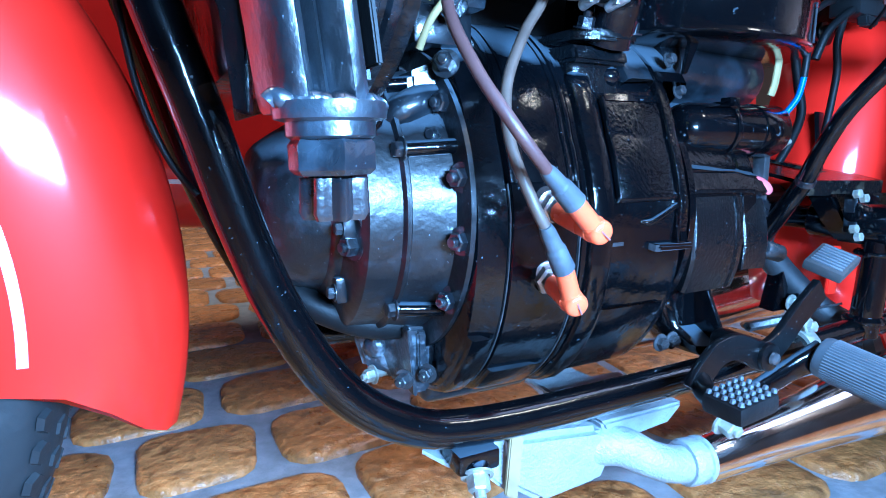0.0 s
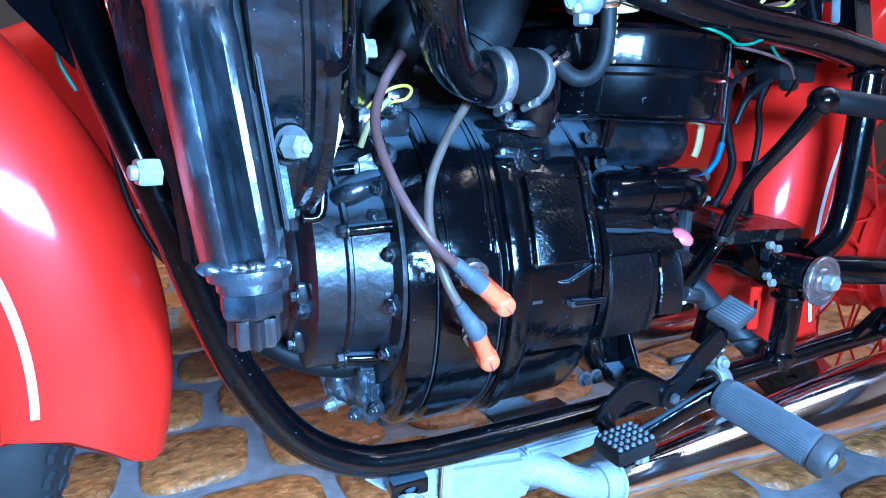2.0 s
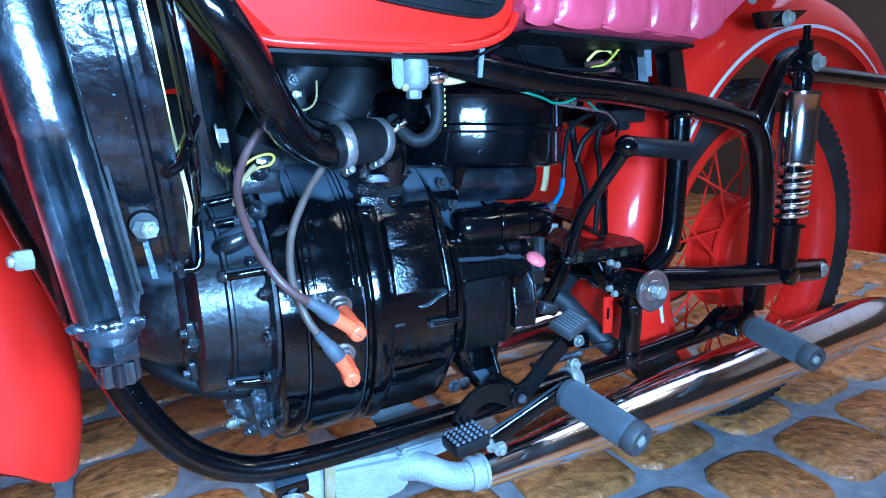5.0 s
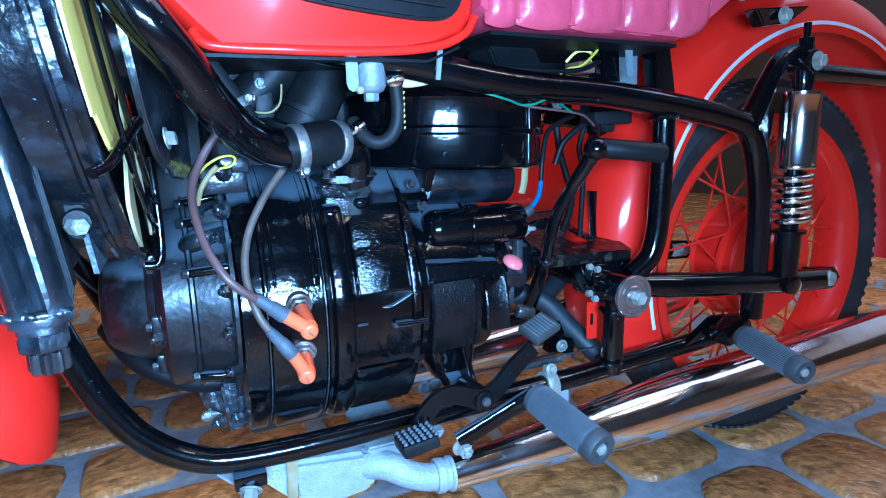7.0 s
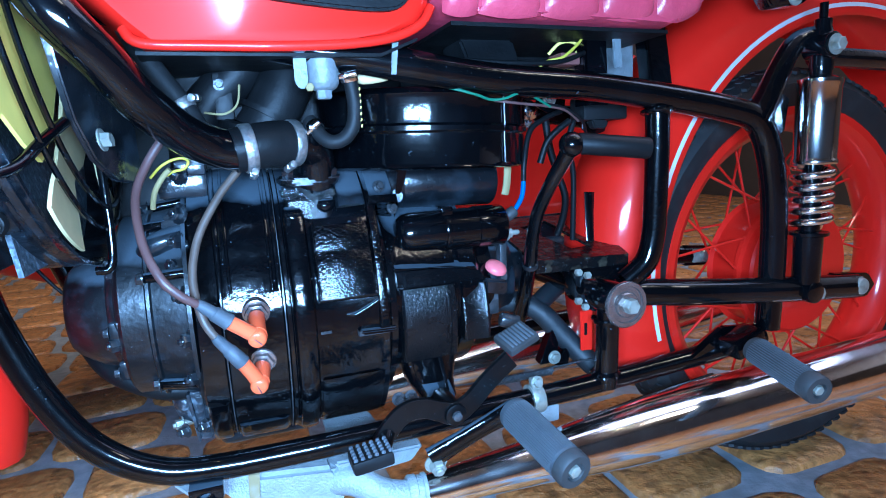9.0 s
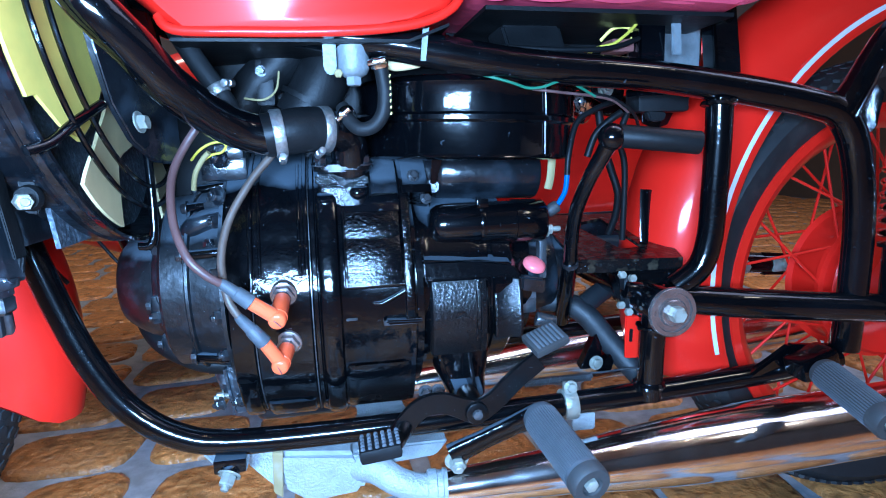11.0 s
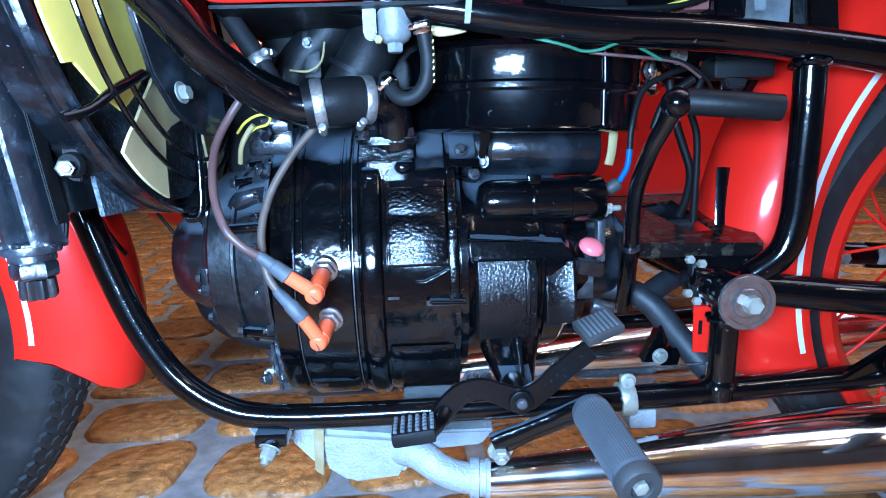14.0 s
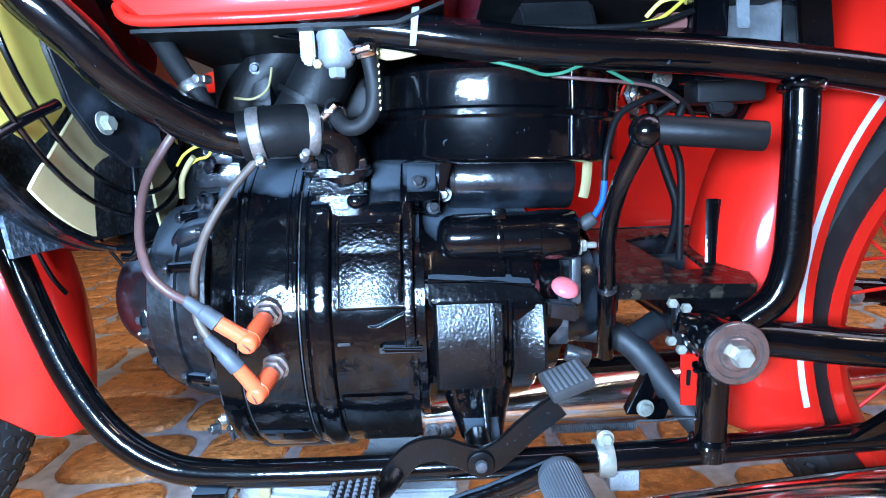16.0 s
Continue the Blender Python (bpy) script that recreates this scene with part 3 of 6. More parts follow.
# ---- wheels ----
def wheel(name, cx, cy, cz, r_tyre, r_rim, label):
    c = Vector((cx, cy, cz))
    bm = bmesh.new()
    prof = [(-0.034, r_rim + 0.004), (-0.044, r_rim + 0.022), (-0.050, r_rim + 0.045), (-0.047, r_tyre - 0.022), (-0.036, r_tyre - 0.008), (-0.018, r_tyre - 0.001), (0, r_tyre), (0.018, r_tyre - 0.001), (0.036, r_tyre - 0.008), (0.047, r_tyre - 0.022), (0.050, r_rim + 0.045), (0.044, r_rim + 0.022), (0.034, r_rim + 0.004), (-0.034, r_rim + 0.004)]
    lathe(bm, c, (0, 1, 0), prof, 72)
    tyre = part("tyre", bm, TYRE, bike, label)
    # tread blocks
    bm = bmesh.new()
    count = 96
    for k in range(count):
        for row, off in ((-0.038, 0.0), (-0.0195, 0.5), (0.0, 0.0), (0.0195, 0.5), (0.038, 0.0)):
            a = 2 * math.pi * (k + off) / count
            drop = 0.0015 + 6.0 * row * row
            rr = r_tyre - drop + 0.0005
            d = Vector((math.cos(a), 0, math.sin(a)))
            tang = Vector((-math.sin(a), 0, math.cos(a)))
            nrm = (d + Vector((0, 1, 0)) * row * 11).normalized()
            side = tang.cross(nrm)
            h, w1, w2 = 0.0024, 0.0088, 0.0072
            lo = [bm.verts.new(c + d * rr + Vector((0, row, 0)) + tang * w1 * p + side * w2 * q - nrm * 0.002) for p, q in ((-1, 0), (-0.5, -1), (0.5, -1), (1, 0), (0.5, 1), (-0.5, 1))]
            hi = [bm.verts.new(c + d * rr + Vector((0, row, 0)) + tang * w1 * 0.85 * p + side * w2 * 0.85 * q + nrm * h) for p, q in ((-1, 0), (-0.5, -1), (0.5, -1), (1, 0), (0.5, 1), (-0.5, 1))]
            bm.faces.new(hi)
            for j in range(6):
                bm.faces.new((lo[j], lo[(j + 1) % 6], hi[(j + 1) % 6], hi[j]))
    tagged(part("tread", bm, TYRE, tyre, "worn block tread"), kind="stuff")
    bm = bmesh.new()
    lathe(bm, c, (0, 1, 0), [(-0.040, r_rim - 0.002), (-0.041, r_rim + 0.010), (-0.036, r_rim + 0.011), (-0.032, r_rim - 0.004), (-0.016, r_rim - 0.018), (0.016, r_rim - 0.018), (0.032, r_rim - 0.004), (0.036, r_rim + 0.011), (0.041, r_rim + 0.010), (0.040, r_rim - 0.002), (0.034, r_rim - 0.012), (0.016, r_rim - 0.026), (-0.016, r_rim - 0.026), (-0.034, r_rim - 0.012), (-0.040, r_rim - 0.002)], 72)
    rim = part("rim", bm, RED, bike, "red painted wire wheel rim")
    bm = bmesh.new()
    lathe(bm, c, (0, 1, 0), [(-0.062, 0.02), (-0.060, 0.045), (-0.050, 0.052), (-0.048, 0.10), (-0.044, 0.104), (-0.030, 0.105), (-0.028, 0.112), (-0.022, 0.113), (-0.020, 0.105), (0.030, 0.104), (0.034, 0.112), (0.040, 0.10), (0.050, 0.05), (0.052, 0.02)], 56)
    lathe(bm, c, (0, 1, 0), [(-0.070, 0.018), (0.070, 0.018)], 20)
    part("wheel_hub", bm, RED, rim, "red painted drum hub")
    for k in range(40):
        a = 2 * math.pi * k / 40
        sgn = 1 if k % 4 < 2 else -1
        side = -1 if k % 2 else 1
        b = a + sgn * 0.42
        bm = bmesh.new()
        rod(bm, c + Vector((0.108 * math.cos(b), -0.026 if side < 0 else 0.036, 0.108 * math.sin(b))), c + Vector(((r_rim - 0.02) * math.cos(a), side * 0.008, (r_rim - 0.02) * math.sin(a))), 0.0021, 6)
        part("spoke", bm, RED, rim)
    return rim


wheel("rear_wheel", 1.106, 0.455, 0.338, 0.321, 0.250, "rear tyre with a worn block tread")
wheel("front_wheel", -0.388, 0.455, 0.338, 0.335, 0.246, "front tyre with a worn block tread")


def mudguard(cx, cy, cz, crown, a0, a1, half=0.088, flange=0.045, skirt=0.012, tip=0.0, blunt=2):
    """A domed sheet guard about the wheel, from a0 to a1 degrees (0 is the rear, 90 the top)."""
    prof = [(-half, crown - flange - skirt), (-half - 0.001, crown - flange), (-half * 0.985, crown - flange * 0.72), (-half * 0.90, crown - flange * 0.46), (-half * 0.74, crown - flange * 0.25), (-half * 0.50, crown - flange * 0.10), (-half * 0.22, crown - flange * 0.02)]
    prof = prof + [(0, crown)] + [(-s, r) for s, r in reversed(prof)]
    inner = [(s * 0.985, r - 0.0022) for s, r in reversed(prof)]
    bm = bmesh.new()
    n = 64
    loops = []
    for k in range(n + 1):
        # the lower end is cut to a rounded tongue
        ring = []
        for s, r in prof + inner:
            q = min(1.0, abs(s) / half) ** blunt
            a = radians(a0 + (a1 - a0) * k / n)
            if tip:
                a -= radians(tip) * q * (k / n) ** 8
            ring.append(bm.verts.new((cx + r * math.cos(a), cy + s, cz + r * math.sin(a))))
        loops.append(ring)
    m = len(prof) + len(inner)
    for a, b in zip(loops, loops[1:]):
        for j in range(m):
            bm.faces.new((a[j], a[(j + 1) % m], b[(j + 1) % m], b[j]))
    bm.faces.new(loops[0])
    bm.faces.new(loops[-1][::-1])
    return bm


def stripe(cx, cy, cz, s0, r0, s1, r1, a0, a1, n=60):
    bm = bmesh.new()
    out = []
    for k in range(n + 1):
        a = radians(a0 + (a1 - a0) * k / n)
        out.append([bm.verts.new((cx + r * math.cos(a), cy + s, cz + r * math.sin(a))) for s, r in ((s0, r0), (s1, r1))])
    for a, b in zip(out, out[1:]):
        bm.faces.new((a[0], a[1], b[1], b[0]))
    return bm


def slot_band():
    """A thick strip down the guard's leading face."""
    bm = bmesh.new()
    tube(bm, [(0.7290, 0.436, 0.488), (0.7262, 0.430, 0.455), (0.7245, 0.424, 0.420)], 0.0105, 8, 4, flat=0.25)
    return bm


guard = part("rear_mudguard", mudguard(1.160, 0.460, 0.370, 0.446, -12, 197, half=0.082, flange=0.082, skirt=0.006, tip=-2), RED, bike, "glossy red domed rear mudguard with a white pinstripe")
part("pinstripe", stripe(1.160, 0.460, 0.370, -0.0842, 0.3675, -0.0833, 0.3735, 25, 195), WHITE, guard, "thin white painted stripe")
# strip laid on the surface stands for the dark slot
part("slot_strip", slot_band(), BLACK, guard, "black strip standing for the guard's dark slot")
guard = part("front_mudguard", mudguard(-0.360, 0.455, 0.345, 0.380, 150, -15, half=0.066, flange=0.098, tip=-6.5, blunt=5), RED, bike, "glossy red domed front mudguard with a white pinstripe")
part("pinstripe", stripe(-0.360, 0.455, 0.345, -0.0678, 0.2860, -0.0668, 0.2915, 120, -5), WHITE, guard, "white painted stripe")

# ---- the sidecar behind ----
car = thing("sidecar", (0.45, 1.25, 0.0), "glossy red sidecar with a white line, attached beyond the motorcycle", "sidecar")
bm = bmesh.new()
loops = []
for x, z0, z1, y0, y1 in ((-0.34, 0.47, 0.56, 1.12, 1.38), (-0.30, 0.420, 0.61, 1.02, 1.48), (-0.20, 0.365, 0.67, 0.96, 1.54), (-0.05, 0.315, 0.74, 0.94, 1.56), (0.15, 0.300, 0.80, 0.935, 1.565), (0.45, 0.300, 0.84, 0.93, 1.57), (0.80, 0.305, 0.84, 0.93, 1.57), (1.10, 0.32, 0.82, 0.935, 1.565), (1.30, 0.36, 0.78, 0.96, 1.54), (1.40, 0.43, 0.70, 1.0, 1.50)):
    ring = []
    for i in range(32):
        a = 2 * math.pi * i / 32
        c, s = math.cos(a), math.sin(a)
        f = lambda v: math.copysign(abs(v) ** 0.42, v)
        ring.append(bm.verts.new((x, (y0 + y1) / 2 + (y1 - y0) / 2 * f(c), (z0 + z1) / 2 + (z1 - z0) / 2 * f(s))))
    loops.append(ring)
for a, b2 in zip(loops, loops[1:]):
    for k in range(32):
        bm.faces.new((a[k], a[(k + 1) % 32], b2[(k + 1) % 32], b2[k]))
bm.faces.new(loops[0])
bm.faces.new(loops[-1])
body = part("sidecar_body", bm, RED, car)
bm = bmesh.new()
plate(bm, [(-0.02, 0.9335, 0.395), (0.20, 0.923, 0.388), (0.80, 0.922, 0.384), (0.80, 0.922, 0.391), (0.20, 0.923, 0.395), (-0.02, 0.9335, 0.401)], (0, 0.006, 0))
part("white_line", bm, WHITE, car)
for x in (0.12, 0.92):
    bm = bmesh.new()
    tube(bm, [(x, 0.60, 0.27), (x, 0.80, 0.26), (x, 1.0, 0.28), (x, 1.1, 0.32)], 0.016, 12)
    part("coupling_arm", bm, BLACK, car, "black steel coupling arm")
bm = bmesh.new()
lathe(bm, (0.72, 1.58, 0.335), (0, 1, 0), [(0, 0.24), (0.0, 0.30), (0.02, 0.335), (0.07, 0.335), (0.09, 0.30), (0.09, 0.24), (0, 0.24)], 48)
part("tyre", bm, TYRE, car)
bm = bmesh.new()
lathe(bm, (0.72, 1.60, 0.335), (0, 1, 0), [(0, 0.03), (0.02, 0.10), (0.01, 0.24), (0.05, 0.245), (0.04, 0.10), (0.06, 0.03)], 40)
part("rim", bm, RED, car)
# ---- engine ----
AX = Vector((0.0, 0.505, 0.384))     # the shaft line runs along x
FRONT = (0, -1, 0)
GIRTH = 1.15


# the housings are no true rounds: a flat upright face, a flat slope above it, full corners
ANGLES = (-120, -90, -70, -56, -45, -30, -16, -5, 6, 13, 26, 38, 48, 61, 75, 90, 120)
REACH = (0.150, 0.154, 0.162, 0.171, 0.169, 0.1655, 0.161, 0.1586, 0.1588, 0.1572, 0.1572, 0.164, 0.169, 0.172, 0.169, 0.166, 0.158)


def swell_of(angle):
    """How far the housing reaches at an angle over the near side, as a share of its depth there."""
    a = (math.degrees(angle) + 180) % 360 - 180
    return float(np.interp(a, ANGLES, REACH)) / 0.158


def ring_at(bm, profile, a0=0.0, a1=360.0, seg=72, at=AX):
    """Turns (x, radius) pairs about the shaft; 0 degrees faces the near side, 90 the top."""
    if at is not AX:
        return lathe(bm, at, (1, 0, 0), profile, seg, a0, a1, up=FRONT)
    whole = a1 - a0 >= 359.9
    count = seg if whole else seg + 1
    rings = []
    for x, r in profile:
        ring = []
        for k in range(count):
            t = radians(a0 + (a1 - a0) * k / seg)
            q = r * GIRTH * swell_of(-t)
            ring.append(bm.verts.new((x, at.y - q * math.cos(t), at.z - q * math.sin(t))))
        rings.append(ring)
    for a, b in zip(rings, rings[1:]):
        for k in range(seg):
            bm.faces.new((a[k], a[(k + 1) % count], b[(k + 1) % count], b[k]))
    if whole:
        for ring in (rings[0][::-1], rings[-1]):
            bm.faces.new(ring)
    return bm


def on_case(x, angle, r, at=AX):
    a = radians(angle)
    r *= GIRTH * swell_of(a) if at is AX else 1.0
    return Vector((x, at.y - r * math.cos(a), at.z + r * math.sin(a)))


# angles: lathe turns from -y towards -z, so heights come out with minus
def up(a):
    return -a


# three castings: front housing, rotor housing with the plugs, rear housing
bm = bmesh.new()
ring_at(bm, [(0.202, 0.10), (0.203, 0.1265), (0.206, 0.1320), (0.2285, 0.1350), (0.2300, 0.1338), (0.2318, 0.1338), (0.2332, 0.1365), (0.2905, 0.1375), (0.2920, 0.1360), (0.2938, 0.1360), (0.2952, 0.1385), (0.2990, 0.1385), (0.3005, 0.1372), (0.326, 0.1372), (0.330, 0.1362), (0.391, 0.1362), (0.393, 0.1375), (0.404, 0.1375), (0.4055, 0.10)], seg=120)
engine = part("engine", bm, BRUSHED, bike, "black brush-painted rotary engine block")
# front cover with pulley nose
CA = Vector((0.0, 0.480, 0.397))
bm = bmesh.new()
ring_at(bm, [(0.068, 0.01), (0.069, 0.037), (0.071, 0.045), (0.076, 0.0505), (0.087, 0.0580), (0.100, 0.0655), (0.116, 0.070), (0.119, 0.075), (0.124, 0.077), (0.127, 0.086), (0.130, 0.098), (0.134, 0.103), (0.158, 0.105), (0.160, 0.109), (0.163, 0.109), (0.165, 0.106), (0.197, 0.112), (0.199, 0.130), (0.203, 0.130)], at=CA)
part("front_cover", bm, WORNBLACK, engine, "dusty black front cover with a domed nose")
for a in (25, 58, 90, -42, -75):
    bm = bmesh.new()
    rod(bm, on_case(0.160, a, 0.110, CA), on_case(0.203, a, 0.116, CA), 0.0058, 14, 0.001)
    part("cover_pillar", bm, BRUSHED, engine)
    bolt(engine, on_case(0.160, a, 0.110, CA), (-1, 0, 0), 0.0105, 0.006, material=NUTBLACK)
for a in (13, -9, 42, -34):
    bolt(engine, on_case(0.1985, a, 0.1195, CA), (-1, -0.4, 0), 0.0128, 0.008, material=NUTBLACK, stud=0.004)
for a in (-6, 40, -45):
    bm = bmesh.new()
    box(bm, on_case(0.124, a, 0.084, CA), (0.009, 0.012, 0.02), 0.002)
    part("cover_lug", bm, DULL, engine)
    bolt(engine, on_case(0.1195, a, 0.086, CA), (-1, 0, 0), 0.008, 0.005, material=DARKSTEEL)
bm = bmesh.new()
box(bm, (0.140, 0.398, 0.377), (0.036, 0.010, 0.010), 0.003)
tube(bm, [(0.128, 0.385, 0.400), (0.132, 0.384, 0.388), (0.138, 0.386, 0.380)], 0.0018, 8)
part("cover_strap", bm, DULL, engine)
bolt(engine, (0.128, 0.394, 0.375), (-1, -0.4, 0), 0.0125, 0.009, material=NUTBLACK, stud=0.003)
# raised upper half of the rotor housing, framed by ribs
def swell(name, x0, x1, r, a0, a1, material=BRUSHED, edge=0.0022, label="", seg=40, base=0.126):
    """A raised band on the housing between two angles (0 is the near side, 90 the top)."""
    bm = bmesh.new()
    ring_at(bm, [(x0, base), (x0, r - edge), (x0 + edge * 0.5, r - edge * 0.3), (x0 + edge * 1.4, r), (x1 - edge * 1.4, r), (x1 - edge * 0.5, r - edge * 0.3), (x1, r - edge), (x1, base)], -a1, -a0, seg)
    bmesh.ops.holes_fill(bm, edges=bm.edges, sides=0)
    return part(name, bm, material, engine, label, angle=32)


swell("housing_panel", 0.2335, 0.2908, 0.1402, 13.0, 86)
swell("panel_rib", 0.2290, 0.2345, 0.1414, 13.0, 80, edge=0.0016)
swell("panel_rib", 0.2395, 0.2430, 0.1414, 14.0, 80, edge=0.0012)
swell("panel_rib", 0.2810, 0.2845, 0.1413, 14.0, 60, edge=0.0012)
swell("panel_rib", 0.2870, 0.2925, 0.1418, 13.0, 80, edge=0.0016)
# worn bright gasket edges
for x, r in ((0.2310, 0.1352), (0.2929, 0.1380)):
    bm = bmesh.new()
    ring_at(bm, [(x - 0.0006, 0.128), (x - 0.0006, r), (x + 0.0006, r), (x + 0.0006, 0.128)], -50, 85, 70)
    part("gasket", bm, DARKSTEEL, engine, "thin worn gasket edge between the housings")
# one arched ridge and the broad lumpy panel of the rear housing
swell("housing_rib", 0.3010, 0.3245, 0.1428, -96, 42, edge=0.0045)
bm = bmesh.new()
c = on_case(0.3128, 42.5, 0.1362)
lathe(bm, c, (0, -math.cos(radians(41.5)), math.sin(radians(41.5))), [(-0.004, 0.0118), (0.0045, 0.0112), (0.0075, 0.0085), (0.0085, 0.004)], 24)
part("rib_end", bm, BRUSHED, engine)
swell("housing_panel", 0.3290, 0.3925, 0.1412, 7.5, 37, LUMPY, edge=0.003)
swell("panel_rib", 0.3290, 0.3322, 0.1420, 7.5, 37, edge=0.0014)
swell("panel_rib", 0.3322, 0.3925, 0.1420, 36.0, 38.0, edge=0.0014, seg=6)
bm = bmesh.new()
rod(bm, on_case(0.3292, 7.6, 0.1382), on_case(0.3924, 7.6, 0.1382), 0.0034, 18)
part("panel_lip", bm, LUMPY, engine, "rounded lower edge of the housing panel")
# upright rib with its foot, and the slanting web beside it
swell("cast_rib", 0.3930, 0.4035, 0.1430, -7.5, 60, LUMPY, edge=0.0018, label="cast stiffening rib, chipped paint")
swell("rib_foot", 0.3680, 0.4100, 0.1432, -8.2, -6.2, DARKSTEEL, edge=0.001, seg=4, label="worn bright edge of the rib foot")
swell("rib_foot", 0.3190, 0.3400, 0.1368, -6.3, -5.2, DARKSTEEL, edge=0.0008, seg=3)
bm = bmesh.new()
plate(bm, [(0.3935, 0.346, 0.412), (0.4030, 0.346, 0.412), (0.4040, 0.3385, 0.366), (0.3925, 0.3385, 0.366)], (0, 0.022, 0), 0.002)
part("rib_face", bm, BRUSHED, engine, "sloping lower face of the cast rib")
bm = bmesh.new()
plate(bm, [(0.370, 0.3385, 0.3665), (0.411, 0.3385, 0.3650), (0.411, 0.3385, 0.3605), (0.372, 0.3385, 0.3615)], (0, 0.020, 0), 0.0018)
part("rib_foot", bm, BRUSHED, engine)
bm = bmesh.new()
tube(bm, [on_case(0.357, 0.5, 0.1345), on_case(0.366, 0.0, 0.1362), on_case(0.376, 1.5, 0.1372), on_case(0.394, 5.0, 0.1390)], 0.006, 12, radii=[0.0020, 0.0032, 0.0030, 0.0024])
part("cast_web", bm, LUMPY, engine)
# lower bands of the rear housing
swell("housing_step", 0.3255, 0.4000, 0.1383, -62, -26, edge=0.003)
swell("housing_step", 0.2955, 0.3255, 0.1405, -100, -46, edge=0.006)
swell("housing_step", 0.2340, 0.2900, 0.1398, -100, -44, edge=0.004)
swell("housing_step", 0.2060, 0.2280, 0.1378, -100, -30, edge=0.003)
# dusty rounded castings above the panel
swell("top_casting", 0.3610, 0.3940, 0.1448, 42.5, 112, DULL, edge=0.004, label="dusty rounded casting on the housing top")
swell("top_casting", 0.3955, 0.4290, 0.1438, 44.5, 112, DULL, edge=0.004, base=0.11)
swell("casting_edge", 0.3955, 0.4310, 0.1450, 42.2, 45.5, BRUSHED, edge=0.0018, seg=5, base=0.12)
# split mounting flange with its bolts at the lower front
bm = bmesh.new()
plate(bm, [(0.181, 0.425, 0.298), (0.207, 0.425, 0.295), (0.205, 0.43, 0.236), (0.187, 0.43, 0.236)], (0, 0.05, 0), 0.003)
box(bm, (0.208, 0.462, 0.268), (0.030, 0.06, 0.05), 0.006)
plate(bm, [(0.176, 0.466, 0.288), (0.190, 0.442, 0.292), (0.192, 0.442, 0.236), (0.183, 0.466, 0.236), (0.172, 0.468, 0.262)], (0.004, 0.035, 0), 0.004)
lathe(bm, (0.173, 0.476, 0.269), (-0.8, -0.7, 0.1), [(0, 0.0115), (0.006, 0.0110), (0.010, 0.008), (0.012, 0.003)], 16)
part("engine_mount", bm, CHIPPED, engine, "chipped mounting flange at the lower front")
bm = bmesh.new()
plate(bm, [(0.180, 0.421, 0.297), (0.1835, 0.421, 0.297), (0.1905, 0.424, 0.237), (0.187, 0.424, 0.237)], (0, 0.012, 0), 0.0008)
part("flange_edge", bm, CHIPPED, engine, "worn bright flange edge")
bm = bmesh.new()
plate(bm, [(0.189, 0.4205, 0.294), (0.197, 0.4205, 0.293), (0.197, 0.423, 0.262), (0.191, 0.423, 0.262)], (0, 0.010, 0), 0.0015)
part("flange_lug", bm, CHIPPED, engine)
bm = bmesh.new()
plate(bm, [(0.160, 0.476, 0.304), (0.180, 0.462, 0.298), (0.184, 0.462, 0.240), (0.162, 0.480, 0.246), (0.153, 0.482, 0.278)], (0.012, 0.040, 0), 0.004)
part("engine_bracket", bm, CHIPPED, engine, "dusty cast bracket behind the flange")
for p, d, size, thick, mt in (((0.168, 0.472, 0.243), (-1, -0.25, 0), 0.0105, 0.008, ZINC), ((0.214, 0.420, 0.274), (-0.8, -0.6, 0), 0.0105, 0.008, DARKSTEEL), ((0.198, 0.420, 0.2575), (-0.8, -0.6, 0), 0.0100, 0.008, DARKSTEEL), ((0.177, 0.420, 0.256), (-0.8, -0.6, 0), 0.0100, 0.008, DARKSTEEL), ((0.219, 0.414, 0.306), (-0.8, -0.5, 0), 0.0110, 0.010, DARKSTEEL)):
    bolt(engine, p, d, size, thick, material=mt, stud=0.003)
bm = bmesh.new()
rod(bm, (0.168, 0.472, 0.243), (0.190, 0.476, 0.243), 0.0042, 12)
part("stud", bm, ZINC, engine)
# dark box added so no floor shows in the gap below the engine
bm = bmesh.new()
box(bm, (0.268, 0.515, 0.228), (0.120, 0.13, 0.034), 0.014, None, 3)
part("sump", bm, DULL, engine, "dark filler box added under the housings")
# gearbox
bm = bmesh.new()
GA = Vector((0.0, 0.472, 0.384))
ring_at(bm, [(0.404, 0.06), (0.404, 0.126), (0.409, 0.126), (0.414, 0.121), (0.425, 0.119), (0.47, 0.117), (0.492, 0.114), (0.494, 0.110), (0.497, 0.110), (0.499, 0.113), (0.520, 0.111), (0.526, 0.104), (0.530, 0.092), (0.552, 0.086), (0.556, 0.075), (0.558, 0.02)], at=GA)
gearbox = part("gearbox", bm, BRUSHED, bike, "black painted gearbox behind the engine")
bm = bmesh.new()
ring_at(bm, [(0.4215, 0.110), (0.4215, 0.1215), (0.4240, 0.1240), (0.474, 0.1235), (0.475, 0.1222), (0.4785, 0.1222), (0.4795, 0.1240), (0.486, 0.1232), (0.489, 0.119), (0.489, 0.10)], -19, 22, 26, GA + Vector((0, -0.001, -0.022)))
bmesh.ops.holes_fill(bm, edges=bm.edges, sides=0)
part("gearbox_panel", bm, PEBBLED, gearbox)
bm = bmesh.new()
ring_at(bm, [(0.498, 0.100), (0.498, 0.1160), (0.500, 0.1172), (0.502, 0.1165), (0.524, 0.1190), (0.527, 0.1200), (0.5305, 0.1180), (0.5315, 0.100)], -24, 9, 26, GA + Vector((0, -0.001, -0.035)))
bmesh.ops.holes_fill(bm, edges=bm.edges, sides=0)
part("gearbox_panel", bm, PEBBLED, gearbox)
